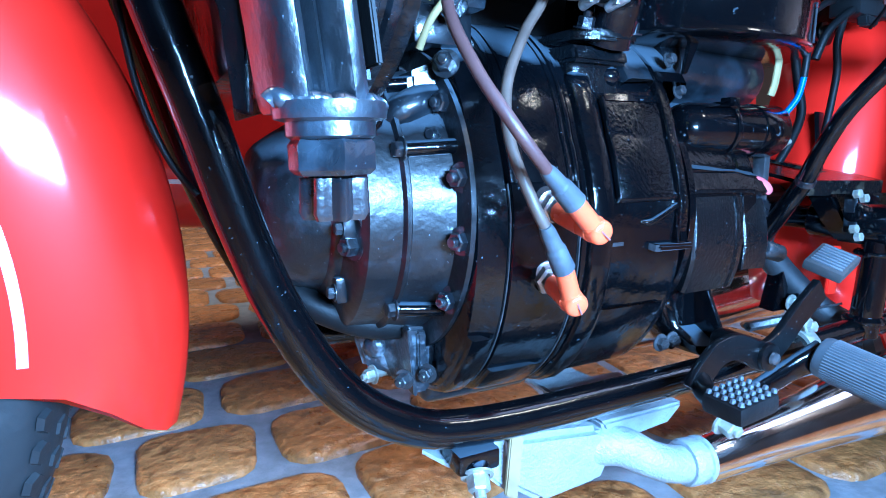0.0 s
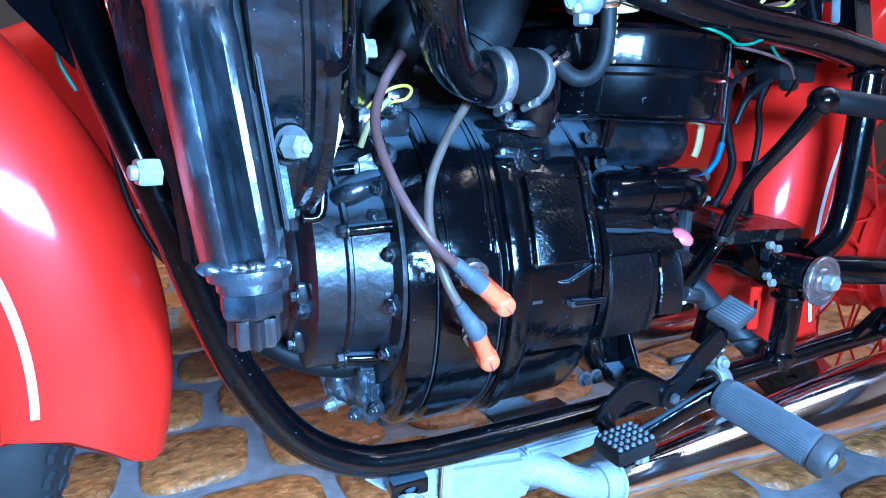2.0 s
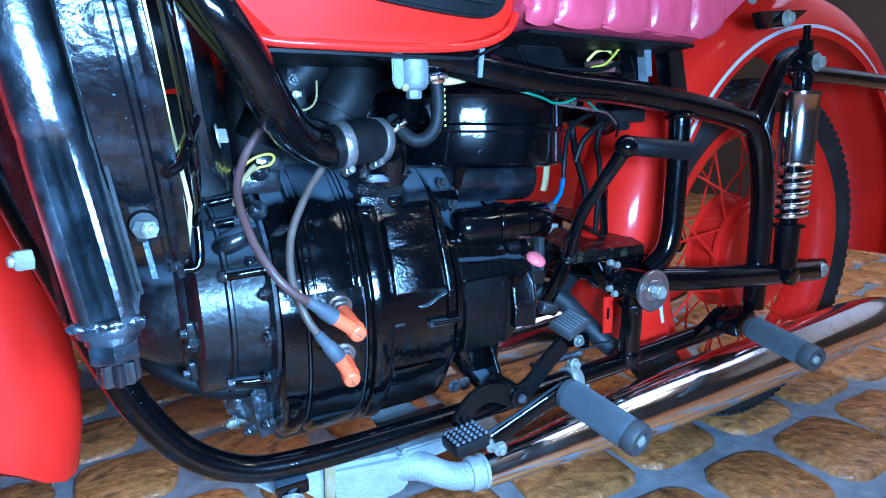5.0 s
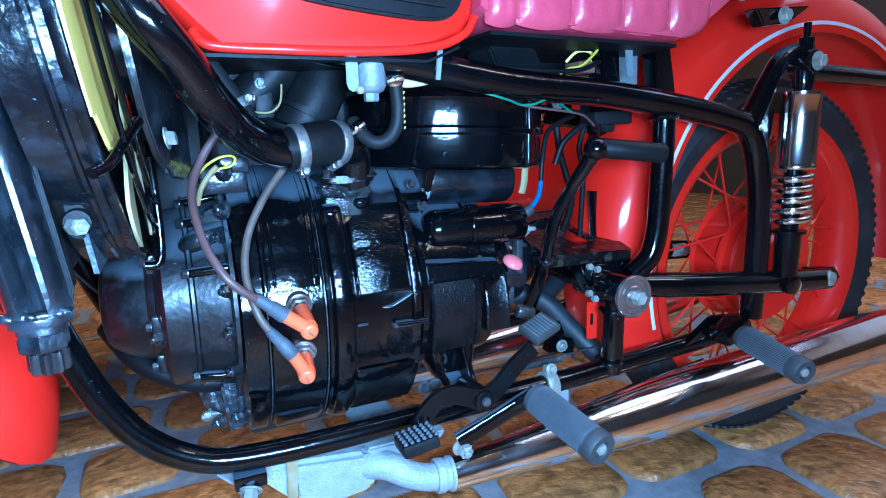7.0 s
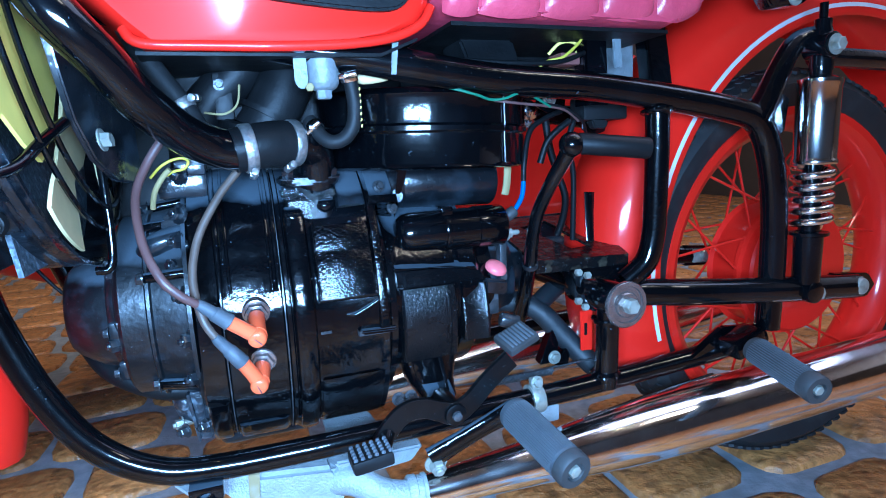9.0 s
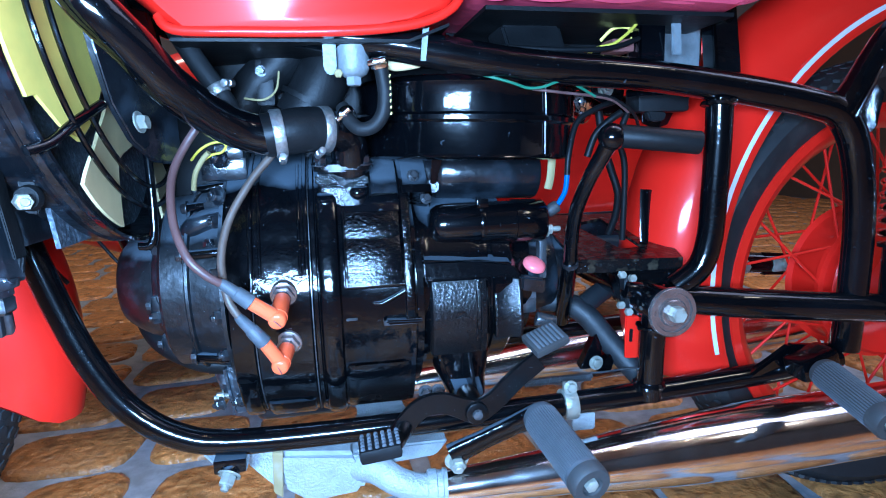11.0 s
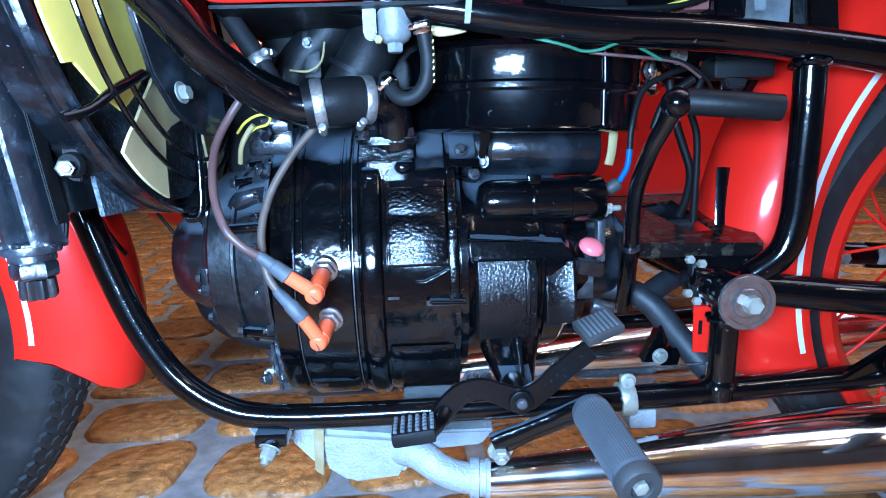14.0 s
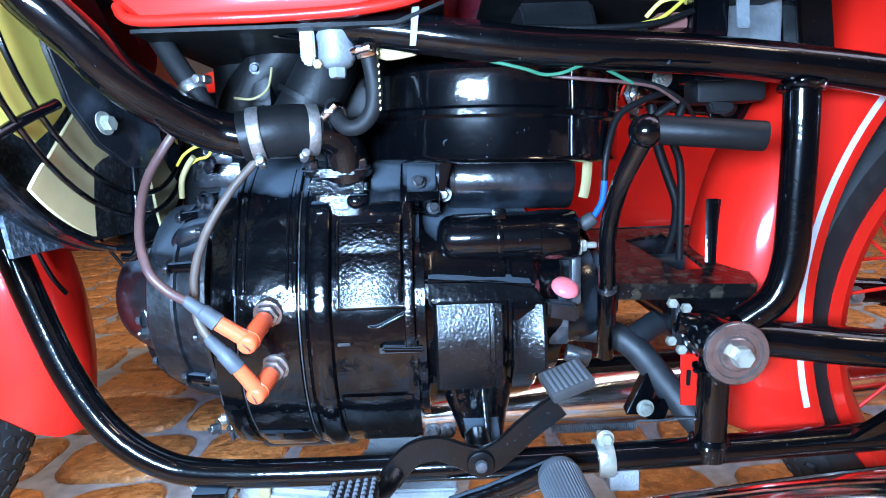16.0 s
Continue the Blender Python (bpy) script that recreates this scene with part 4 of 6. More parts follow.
bm = bmesh.new()
ring_at(bm, [(0.404, 0.10), (0.406, 0.131), (0.413, 0.131), (0.416, 0.10)], -30, 70, 40, GA)
part("flange_ring", bm, BRUSHED, gearbox)
# sloping dusty shoulder above the panels
bm = bmesh.new()
plate(bm, [(0.4135, 0.368, 0.434), (0.480, 0.369, 0.432), (0.518, 0.372, 0.424), (0.528, 0.400, 0.434), (0.500, 0.418, 0.450), (0.4135, 0.418, 0.454)], (0, 0.012, -0.03), 0.005)
plate(bm, [(0.4135, 0.3470, 0.407), (0.492, 0.3490, 0.4055), (0.5300, 0.3535, 0.4010), (0.520, 0.3580, 0.4170), (0.480, 0.3535, 0.4250), (0.4135, 0.3520, 0.4270)], (0, 0.03, -0.006), 0.003)
plate(bm, [(0.4135, 0.3520, 0.4270), (0.480, 0.3535, 0.4250), (0.520, 0.3580, 0.4170), (0.518, 0.372, 0.424), (0.480, 0.370, 0.4325), (0.4135, 0.369, 0.4345)], (0, 0.012, -0.012), 0.003)
part("gearbox_shoulder", bm, SETTLED, gearbox, "sloping gearbox shoulder under a coat of dust")
# foot of the gearbox with its fin
bm = bmesh.new()
rings = []
for z, x0, x1, y0, y1 in ((0.340, 0.418, 0.508, 0.380, 0.46), (0.318, 0.420, 0.506, 0.3795, 0.46), (0.296, 0.426, 0.500, 0.379, 0.45), (0.276, 0.434, 0.494, 0.376, 0.44), (0.262, 0.442, 0.488, 0.352, 0.43), (0.252, 0.450, 0.482, 0.352, 0.42)):
    ring = []
    for i in range(20):
        a = 2 * math.pi * i / 20
        f = lambda v: math.copysign(abs(v) ** 0.6, v)
        ring.append(bm.verts.new(((x0 + x1) / 2 + (x1 - x0) / 2 * f(math.cos(a)), (y0 + y1) / 2 + (y1 - y0) / 2 * f(math.sin(a)), z)))
    rings.append(ring)
for ra, rb in zip(rings, rings[1:]):
    for j in range(20):
        bm.faces.new((ra[j], ra[(j + 1) % 20], rb[(j + 1) % 20], rb[j]))
bm.faces.new(rings[0])
bm.faces.new(rings[-1][::-1])
part("gearbox_foot", bm, BRUSHED, gearbox, "cast gearbox foot splaying towards the tube")
bm = bmesh.new()
plate(bm, [(0.4630, 0.392, 0.345), (0.4645, 0.378, 0.341), (0.4680, 0.342, 0.263), (0.4650, 0.395, 0.258)], (0.0045, 0, 0), 0.001)
part("foot_fin", bm, BRUSHED, gearbox, "thin fin with a worn sharp edge")
for p in ((0.415, 0.372, 0.266), (0.43, 0.372, 0.266)):
    bolt(gearbox, p, (0, -1, 0), 0.010, 0.006, material=DARKSTEEL)
bolt(gearbox, on_case(0.420, 12, 0.117, GA), (1, -0.6, 0), 0.009, 0.005, material=DARKSTEEL)
# breather cap
bm = bmesh.new()
lathe(bm, (0.5535, 0.387, 0.404), (0.25, -0.55, 1), [(0, 0.0050), (0.001, 0.0125), (0.003, 0.0142), (0.006, 0.0142), (0.009, 0.0125), (0.0115, 0.008), (0.0125, 0.003)], 28)
part("breather_cap", bm, PINK, gearbox, "faded pink plastic breather cap")
bm = bmesh.new()
lathe(bm, (0.5510, 0.396, 0.390), (0.25, -0.55, 1), [(0, 0.016), (0.004, 0.015), (0.006, 0.0085), (0.018, 0.0075)], 20)
plate(bm, [(0.535, 0.372, 0.398), (0.566, 0.375, 0.392), (0.568, 0.380, 0.372), (0.535, 0.374, 0.380)], (0, 0.03, 0), 0.003)
part("breather_seat", bm, DULL, gearbox)
# output shaft boss and gear selector links
bm = bmesh.new()
rod(bm, (0.553, 0.478, 0.385), (0.60, 0.478, 0.388), 0.062, 32, 0.008)
rod(bm, (0.60, 0.478, 0.388), (0.625, 0.478, 0.392), 0.040, 28, 0.004)
rod(bm, (0.60, 0.478, 0.392), (0.76, 0.470, 0.382), 0.016, 20)
part("drive_coupling", bm, DULL, gearbox)
bm = bmesh.new()
box(bm, (0.548, 0.395, 0.362), (0.022, 0.016, 0.030), 0.004)
rod(bm, (0.552, 0.372, 0.345), (0.575, 0.368, 0.338), 0.009, 18, 0.002)
box(bm, (0.566, 0.392, 0.415), (0.010, 0.014, 0.05), 0.003)
part("selector_link", bm, DARKSTEEL, gearbox)

# water outlet on top with its elbow
bm = bmesh.new()
plate(bm, [(0.303, 0.372, 0.512), (0.360, 0.372, 0.511), (0.362, 0.44, 0.514), (0.301, 0.44, 0.514)], (0, 0.004, 0.013), 0.003)
box(bm, (0.331, 0.420, 0.492), (0.054, 0.080, 0.05), 0.010, None, 3)
outlet = part("water_outlet", bm, PEBBLED, engine, "black painted water outlet base")
bm = bmesh.new()
plate(bm, [(0.306, 0.366, 0.5275), (0.318, 0.361, 0.5275), (0.347, 0.361, 0.5270), (0.359, 0.366, 0.5270), (0.365, 0.376, 0.5275), (0.363, 0.42, 0.529), (0.301, 0.42, 0.529), (0.300, 0.376, 0.528)], (0, 0, 0.008), 0.0022)
part("outlet_flange", bm, PEBBLED, engine, "flange with rounded ears")
bm = bmesh.new()
tube(bm, [(0.336, 0.392, 0.506), (0.348, 0.384, 0.503), (0.358, 0.390, 0.506)], 0.008, 12, radii=[0.005, 0.009, 0.005])
part("casting_boss", bm, BRUSHED, engine)
bm = bmesh.new()
tube(bm, [(0.312, 0.350, 0.571), (0.328, 0.354, 0.571), (0.340, 0.368, 0.560), (0.342, 0.384, 0.530)], 0.0185, 20, radii=[0.0185, 0.019, 0.0195, 0.021])
part("outlet_elbow", bm, BRUSHED, engine)
for p in ((0.310, 0.371, 0.5355), (0.356, 0.371, 0.5355)):
    bolt(engine, p, (0, -0.25, 1), 0.0115, 0.008, material=NUTBLACK, stud=0.004)
for p in ((0.424, 0.380, 0.494), (0.410, 0.380, 0.520)):
    bolt(engine, p, (0.2, -1, 0.3), 0.008, 0.006, material=DARKSTEEL)
# carburettor and intake behind the hoses
bm = bmesh.new()
tube(bm, [(0.215, 0.44, 0.575), (0.235, 0.435, 0.615), (0.275, 0.43, 0.655), (0.30, 0.43, 0.70)], 0.024, 20)
tube(bm, [(0.29, 0.42, 0.585), (0.315, 0.42, 0.625), (0.345, 0.43, 0.685)], 0.030, 22)
lathe(bm, (0.278, 0.418, 0.578), (0.4, 0.05, 0.9), [(0, 0.036), (0.008, 0.036), (0.012, 0.031)], 28)
lathe(bm, (0.298, 0.419, 0.602), (0.5, 0.0, 0.86), [(0, 0.0325), (0.006, 0.0325)], 28)
box(bm, (0.255, 0.43, 0.625), (0.02, 0.04, 0.05), 0.004)
# dark filler boxes, added so the red sidecar does not show through
box(bm, (0.285, 0.50, 0.61), (0.19, 0.10, 0.20), 0.02, None, 3)
box(bm, (0.195, 0.54, 0.52), (0.15, 0.06, 0.22), 0.01, None, 2)
box(bm, (0.42, 0.56, 0.60), (0.30, 0.08, 0.14), 0.02, None, 3)
carb = part("intake_pipe", bm, RUBBER, bike, "dusty black rubber intake bellows under the tank, dark filler blocks behind")
bolt(carb, (0.252, 0.409, 0.637), (0, -1, 0), 0.007, 0.004, material=DARKSTEEL)
bm = bmesh.new()
tube(bm, [(0.235, 0.39, 0.607), (0.255, 0.385, 0.605), (0.268, 0.39, 0.615), (0.272, 0.395, 0.635)], 0.0012, 8)
part("wire", bm, TAN, carb)
# thermostat stub and small fittings left of the hose
bm = bmesh.new()
plate(bm, [(0.178, 0.41, 0.50), (0.205, 0.405, 0.512), (0.216, 0.402, 0.470), (0.196, 0.405, 0.446), (0.180, 0.41, 0.452)], (0.004, 0.05, 0), 0.004)
box(bm, (0.205, 0.43, 0.535), (0.05, 0.05, 0.03), 0.006)
box(bm, (0.215, 0.40, 0.553), (0.03, 0.03, 0.018), 0.004)
part("pump_body", bm, DULL, engine, "dusty black water pump body")
for p in ((0.200, 0.392, 0.505), (0.209, 0.390, 0.471), (0.190, 0.392, 0.452), (0.205, 0.39, 0.545)):
    bolt(engine, p, (-0.7, -0.8, 0.2), 0.0125, 0.008, material=NUTBLACK, stud=0.003)
bm = bmesh.new()
tube(bm, [(0.156, 0.428, 0.448), (0.163, 0.410, 0.464), (0.178, 0.403, 0.476), (0.200, 0.412, 0.480)], 0.0125, 20, radii=[0.014, 0.0130, 0.0125, 0.0135])
part("water_stub", bm, DULL, engine)
bm = bmesh.new()
tube(bm, [(0.065, 0.52, 0.36), (0.10, 0.47, 0.325), (0.15, 0.45, 0.300), (0.20, 0.45, 0.292)], 0.0125, 16)
part("lower_water_hose", bm, RUBBER, engine, "black lower water hose")

# starter motor and its solenoid
bm = bmesh.new()
rod(bm, (0.444, 0.428, 0.520), (0.569, 0.430, 0.516), 0.0315, 36, 0.004)
lathe(bm, (0.426, 0.428, 0.520), (1, 0, 0), [(0, 0.020), (0.002, 0.027), (0.012, 0.027), (0.016, 0.031), (0.020, 0.031)], 30)
starter = part("starter_motor", bm, DULL, bike, "dusty black starter motor beside the engine")
bm = bmesh.new()
lathe(bm, (0.426, 0.386, 0.462), (1, 0.0, 0.0), [(0, 0.006), (0.001, 0.012), (0.004, 0.018), (0.010, 0.0225), (0.018, 0.0242), (0.058, 0.0246), (0.101, 0.0246), (0.1015, 0.0258), (0.136, 0.0256), (0.1385, 0.0235), (0.1390, 0.008)], 44)
solenoid = part("solenoid", bm, BLACK, starter, "glossy black cylindrical solenoid")
bm = bmesh.new()
lathe(bm, (0.4845, 0.386, 0.462), (1, 0, 0), [(0, 0.0240), (0.0, 0.0260), (0.0008, 0.0264), (0.0050, 0.0264), (0.0058, 0.0260), (0.0058, 0.0240)], 40)
box(bm, (0.4875, 0.374, 0.4865), (0.014, 0.012, 0.010), 0.002)
part("solenoid_strap", bm, BLACK, starter, "thin clamp strap round the solenoid")
for dz, x0 in ((0.0, 0.455), (0.011, 0.450)):
    bm = bmesh.new()
    plate(bm, [(x0, 0.3630 + dz * 0.25, 0.4700 + dz), (0.484, 0.3605 + dz * 0.3, 0.4755 + dz), (0.484, 0.3650 + dz * 0.3, 0.4715 + dz)], (0, 0.010, 0), 0.0008)
    part("solenoid_rib", bm, BLACK, starter)
bolt(starter, (0.566, 0.376, 0.452), (1, 0, 0), 0.011, 0.006, stud=0.010)
bolt(starter, (0.566, 0.388, 0.472), (1, 0, 0), 0.010, 0.006, stud=0.006, material=DARKSTEEL)
bolt(starter, (0.4355, 0.399, 0.506), (-0.2, -1, 0), 0.009, 0.006, material=DARKSTEEL)
bm = bmesh.new()
rod(bm, (0.570, 0.386, 0.470), (0.584, 0.384, 0.479), 0.0075, 16, 0.003)
part("terminal_boot", bm, DARKRUB, starter)
bm = bmesh.new()
tube(bm, [(0.582, 0.384, 0.478), (0.589, 0.376, 0.495), (0.590, 0.372, 0.515)], 0.0032, 10)
part("cable_sleeve", bm, BLUE, starter, "bright blue cable sleeve")
bm = bmesh.new()
tube(bm, [(0.590, 0.372, 0.515), (0.592, 0.372, 0.54), (0.605, 0.38, 0.575), (0.63, 0.385, 0.590), (0.655, 0.39, 0.598)], 0.0034, 10)
part("battery_cable", bm, RUBBER, starter)
bm = bmesh.new()
tube(bm, [(0.575, 0.395, 0.498), (0.5775, 0.393, 0.512), (0.579, 0.392, 0.535)], 0.005, 10, flat=0.5)
part("cable_tag", bm, TAN, starter)

# air cleaner: a round pan with two swaged beads
bm = bmesh.new()
lathe(bm, (0.487, 0.465, 0.535), (0.03, 0.0, 1), [(0, 0.10), (0.001, 0.134), (0.004, 0.139), (0.008, 0.137), (0.040, 0.1365), (0.043, 0.140), (0.048, 0.140), (0.051, 0.1365), (0.077, 0.136), (0.082, 0.138), (0.087, 0.134), (0.090, 0.124), (0.094, 0.06)], 96)
cleaner = part("air_cleaner", bm, BLACK, bike, "round glossy black air cleaner pan under the frame tube")
bm = bmesh.new()
a = radians(-62)
q = Vector((0.487, 0.465, 0)) + 0.1385 * Vector((math.cos(a), math.sin(a), 0))
tube(bm, [(q.x, q.y, 0.540), (q.x, q.y, 0.575), (q.x + 0.001, q.y, 0.585), (q.x, q.y, 0.62)], 0.0011, 8, 3)
part("pan_seam", bm, DARKSTEEL, cleaner, "bright worn edge of the lid seam")
bm = bmesh.new()
plate(bm, [(0.432, 0.375, 0.545), (0.446, 0.375, 0.545), (0.436, 0.38, 0.51), (0.430, 0.38, 0.51)], (0, 0.004, 0), 0.001)
part("bracket", bm, BLACK, cleaner)

# ---- ignition leads ----
def lead(cable, cap_from, cap_to, elbow, plug, label, material):
    """A lead with its grey boot, the orange cap bent onto the plug, and the plug."""
    bm = bmesh.new()
    tube(bm, cable, 0.0040, 12, 10)
    ob = part("ignition_lead", bm, material, bike, label)
    a, b = Vector(cap_from), Vector(cap_to)
    bm = bmesh.new()
    L = (b - a).length
    lathe(bm, a, b - a, [(-0.005, 0.0042), (0, 0.0054), (L * 0.36, 0.0060), (L * 0.42, 0.0062), (L * 0.45, 0.0071), (L * 0.9, 0.0078), (L, 0.0080), (L + 0.0005, 0.0070)], 24)
    part("boot", bm, WORNRUB, ob, "blue-grey rubber boot")
    bm = bmesh.new()
    e, p = Vector(elbow), Vector(plug)
    d = (p - e).normalized()
    mid = p - d * 0.014
    tube(bm, [b, b + (e - b) * 0.6, e], 0.0075, 22, 4, radii=[0.0068, 0.0070, 0.0076])
    lathe(bm, e - d * 0.0095, d, [(0, 0.0060), (0.0012, 0.0078), (0.0034, 0.0087), (0.0100, 0.0089), (0.0104, 0.0094), (0.0120, 0.0094), (0.0124, 0.0089), ((mid - e).length + 0.0080, 0.0088), ((mid - e).length + 0.0100, 0.0082)], 26)
    cap = part("plug_cap", bm, ORANGE, ob, "glossy orange plastic plug cap")
    bm = bmesh.new()
    w = d.cross(Vector(e - b)).normalized()
    box(bm, e - d * 0.0100, (0.0010, 0.011, 0.0010), 0, w.to_track_quat("X", "Y").to_matrix())
    part("cap_slot", bm, BROWN, ob)
    bm = bmesh.new()
    lathe(bm, mid, d, [(-0.001, 0.0085), (0.004, 0.0090), (0.005, 0.0118), (0.012, 0.0122)], 6)
    lathe(bm, p - d * 0.004, d, [(0, 0.0115), (0.001, 0.0138), (0.005, 0.0140), (0.016, 0.0138)], 30)
    part("spark_plug", bm, TARNISH, ob, "steel spark plug hexagon and washer")
    return ob


lead([(0.200, 0.352, 0.585), (0.181, 0.346, 0.558), (0.170, 0.330, 0.528), (0.174, 0.303, 0.490), (0.187, 0.284, 0.459), (0.202, 0.282, 0.441), (0.217, 0.287, 0.429)],
     (0.217, 0.287, 0.429), (0.239, 0.289, 0.410), (0.262, 0.295, 0.391), (0.264, 0.348, 0.402), "plum rubber ignition lead with an orange plug cap", PLUM)
lead([(0.274, 0.372, 0.568), (0.262, 0.362, 0.548), (0.240, 0.352, 0.522), (0.218, 0.338, 0.485), (0.210, 0.320, 0.448), (0.216, 0.303, 0.412), (0.227, 0.300, 0.391)],
     (0.227, 0.300, 0.391), (0.246, 0.306, 0.364), (0.260, 0.313, 0.338), (0.266, 0.352, 0.348), "grey-brown rubber ignition lead with an orange plug cap", TAUPE)
bm = bmesh.new()
tube(bm, [(0.1761, 0.387, 0.5128), (0.1807, 0.38, 0.5298), (0.19, 0.375, 0.544), (0.1975, 0.372, 0.5515)], 0.0028, 10)
part("sensor_sleeve", bm, TAN, engine, "faded yellow cable sleeve")
bm = bmesh.new()
tube(bm, [(0.1788, 0.377, 0.544), (0.1881, 0.372, 0.5534), (0.1994, 0.37, 0.56), (0.2106, 0.369, 0.5619), (0.2154, 0.37, 0.5581), (0.2107, 0.372, 0.5515), (0.1994, 0.374, 0.5487), (0.1882, 0.377, 0.5421)], 0.0014, 10)
part("sensor_wire", bm, WIREYEL, engine, "loose yellow sensor wire")
# ---- radiator and fan ----
bm = bmesh.new()
box(bm, (0.060, 0.47, 0.70), (0.040, 0.46, 0.44), 0.004)
for v in bm.verts:
    v.co.x -= 0.125 * (v.co.z - 0.46)
radiator = part("radiator", bm, DULL, bike, "black radiator core ahead of the engine")
LEAN_BACK = 0.125   # the radiator leans with the down tubes


def leaned(bm, z0):
    for v in bm.verts:
        v.co.x -= LEAN_BACK * (v.co.z - z0)
    return bm


# the near side tank: two pressed lobes with a ridge below a crease, plain above it
bm = bmesh.new()
ribbed = [(0.0, 0.232), (0.06, 0.214), (0.14, 0.2065), (0.22, 0.203), (0.30, 0.2025), (0.38, 0.207), (0.43, 0.2150), (0.47, 0.2115), (0.50, 0.2085), (0.53, 0.2115), (0.58, 0.2160), (0.64, 0.2085), (0.72, 0.2025), (0.80, 0.2030), (0.88, 0.207), (0.95, 0.215), (1.0, 0.232)]
plain = [0.232, 0.213, 0.2055, 0.2020, 0.1995, 0.1985, 0.1980, 0.1978, 0.1977, 0.1978, 0.1980, 0.1985, 0.1995, 0.2020, 0.2060, 0.214, 0.232]
rings = []
for z, k, m in ((0.456, 0.80, 0.4), (0.458, 0.95, 0.8), (0.463, 1.0, 1.0), (0.500, 1.0, 1.0), (0.540, 1.0, 1.0), (0.566, 1.0, 1.0), (0.574, 0.97, 0.7), (0.580, 0.90, 0.3), (0.584, 0.97, 0.1), (0.592, 1.0, 0.0), (0.70, 1.0, 0.0), (0.90, 1.0, 0.0)):
    rings.append([bm.verts.new((0.058 + (0.0385 + 0.041 * u - 0.058) * (0.6 + 0.4 * k), 0.232 - (0.232 - (y * m + q * (1 - m))) * k, z)) for (u, y), q in zip(ribbed, plain)])
for ra, rb in zip(rings, rings[1:]):
    for j in range(len(ribbed) - 1):
        bm.faces.new((ra[j], ra[j + 1], rb[j + 1], rb[j]))
    bm.faces.new((ra[-1], ra[0], rb[0], rb[-1]))
bm.faces.new(rings[0][::-1])
bm.faces.new(rings[-1])
leaned(bm, 0.46)
tank = part("side_tank", bm, TANKBLACK, radiator, "ribbed black radiator side tank")
bm = bmesh.new()
plate(bm, [(0.044, 0.228, 0.458), (0.078, 0.228, 0.458), (0.0835, 0.228, 0.475), (0.0835, 0.228, 0.92), (0.042, 0.228, 0.92), (0.042, 0.228, 0.49)], (0, 0.006, 0), 0.0015)
plate(bm, [(0.0825, 0.215, 0.475), (0.0825, 0.232, 0.475), (0.0825, 0.232, 0.92), (0.0825, 0.215, 0.92)], (0.0025, 0, 0), 0.0008)
leaned(bm, 0.46)
part("tank_flange", bm, RUBBER, radiator, "folded flange with paint rubbed grey")
# front frame sheet beside the tank, turned towards the front wheel
bm = bmesh.new()
plate(bm, [(0.036, 0.238, 0.456), (0.031, 0.244, 0.458), (0.028, 0.248, 0.496), (0.012, 0.268, 0.545), (0.005, 0.276, 0.600), (-0.036, 0.276, 0.92), (0.000, 0.236, 0.92), (0.038, 0.236, 0.600)], (0.003, 0.003, 0), 0.001)
part("front_sheet", bm, SHEETBLACK, radiator, "dark sheet with a chipped edge beside the tank")
# drain fitting below the tank
bm = bmesh.new()
lathe(bm, (0.061, 0.213, 0.460), (0.02, 0.0, -1), [(0, 0.0205), (0.003, 0.0210), (0.006, 0.0205), (0.007, 0.0165), (0.012, 0.0165), (0.013, 0.015)], 26)
part("drain_boss", bm, TANKBLACK, radiator, "lumpy soldered drain boss")
bm = bmesh.new()
lathe(bm, (0.061, 0.213, 0.447), (0.02, 0.0, -1), [(0, 0.0150), (0.002, 0.0165), (0.011, 0.0165), (0.013, 0.0145)], 6)
part("drain_nut", bm, TANKBLACK, radiator, "hexagon nut in the tank's black paint")
bm = bmesh.new()
run = [(0.038 + 0.042 * k / 20, 0.2085 - 0.004 * math.sin(math.pi * k / 20) + random.uniform(-0.0006, 0.0006), 0.4600 + random.uniform(-0.0010, 0.0010)) for k in range(21)]
tube(bm, run, 0.003, 10, 3, radii=[random.uniform(0.0022, 0.0038) for _ in range(21)])
tagged(part("solder_bead", bm, TANKBLACK, tank, "lumpy solder along the tank's lower edge"), kind="stuff")
bm = bmesh.new()
rings = [[bm.verts.new((0.062 + (r + 0.0016 * math.cos(8 * t)) * math.cos(t), 0.213 + (r + 0.0016 * math.cos(8 * t)) * math.sin(t), z)) for t in (2 * math.pi * k / 64 for k in range(64))] for z, r in ((0.433, 0.0115), (0.420, 0.0120), (0.4175, 0.0105))]
for ra, rb in zip(rings, rings[1:]):
    for k in range(64):
        bm.faces.new((ra[k], ra[(k + 1) % 64], rb[(k + 1) % 64], rb[k]))
bm.faces.new(rings[-1])
part("drain_plug", bm, TANKBLACK, radiator, "fluted drain plug")
# mounting bracket and bolts
bm = bmesh.new()
plate(bm, [(0.080, 0.236, 0.545), (0.092, 0.236, 0.540), (0.096, 0.24, 0.520), (0.090, 0.242, 0.506), (0.083, 0.238, 0.508)], (0, 0.004, 0), 0.001)
lathe(bm, (0.089, 0.236, 0.520), (0, -1, 0), [(0, 0.0105), (0.004, 0.0100), (0.006, 0.0090)], 30)
part("radiator_bracket", bm, RUBBER, radiator)
bolt(radiator, (0.0865, 0.228, 0.518), (0.7, -1, 0), 0.0118, 0.011, washer=False, stud=0.003)
bolt(radiator, (0.024, 0.219, 0.507), (-1, -0.35, 0), 0.0120, 0.010, washer=False, stud=0.003)

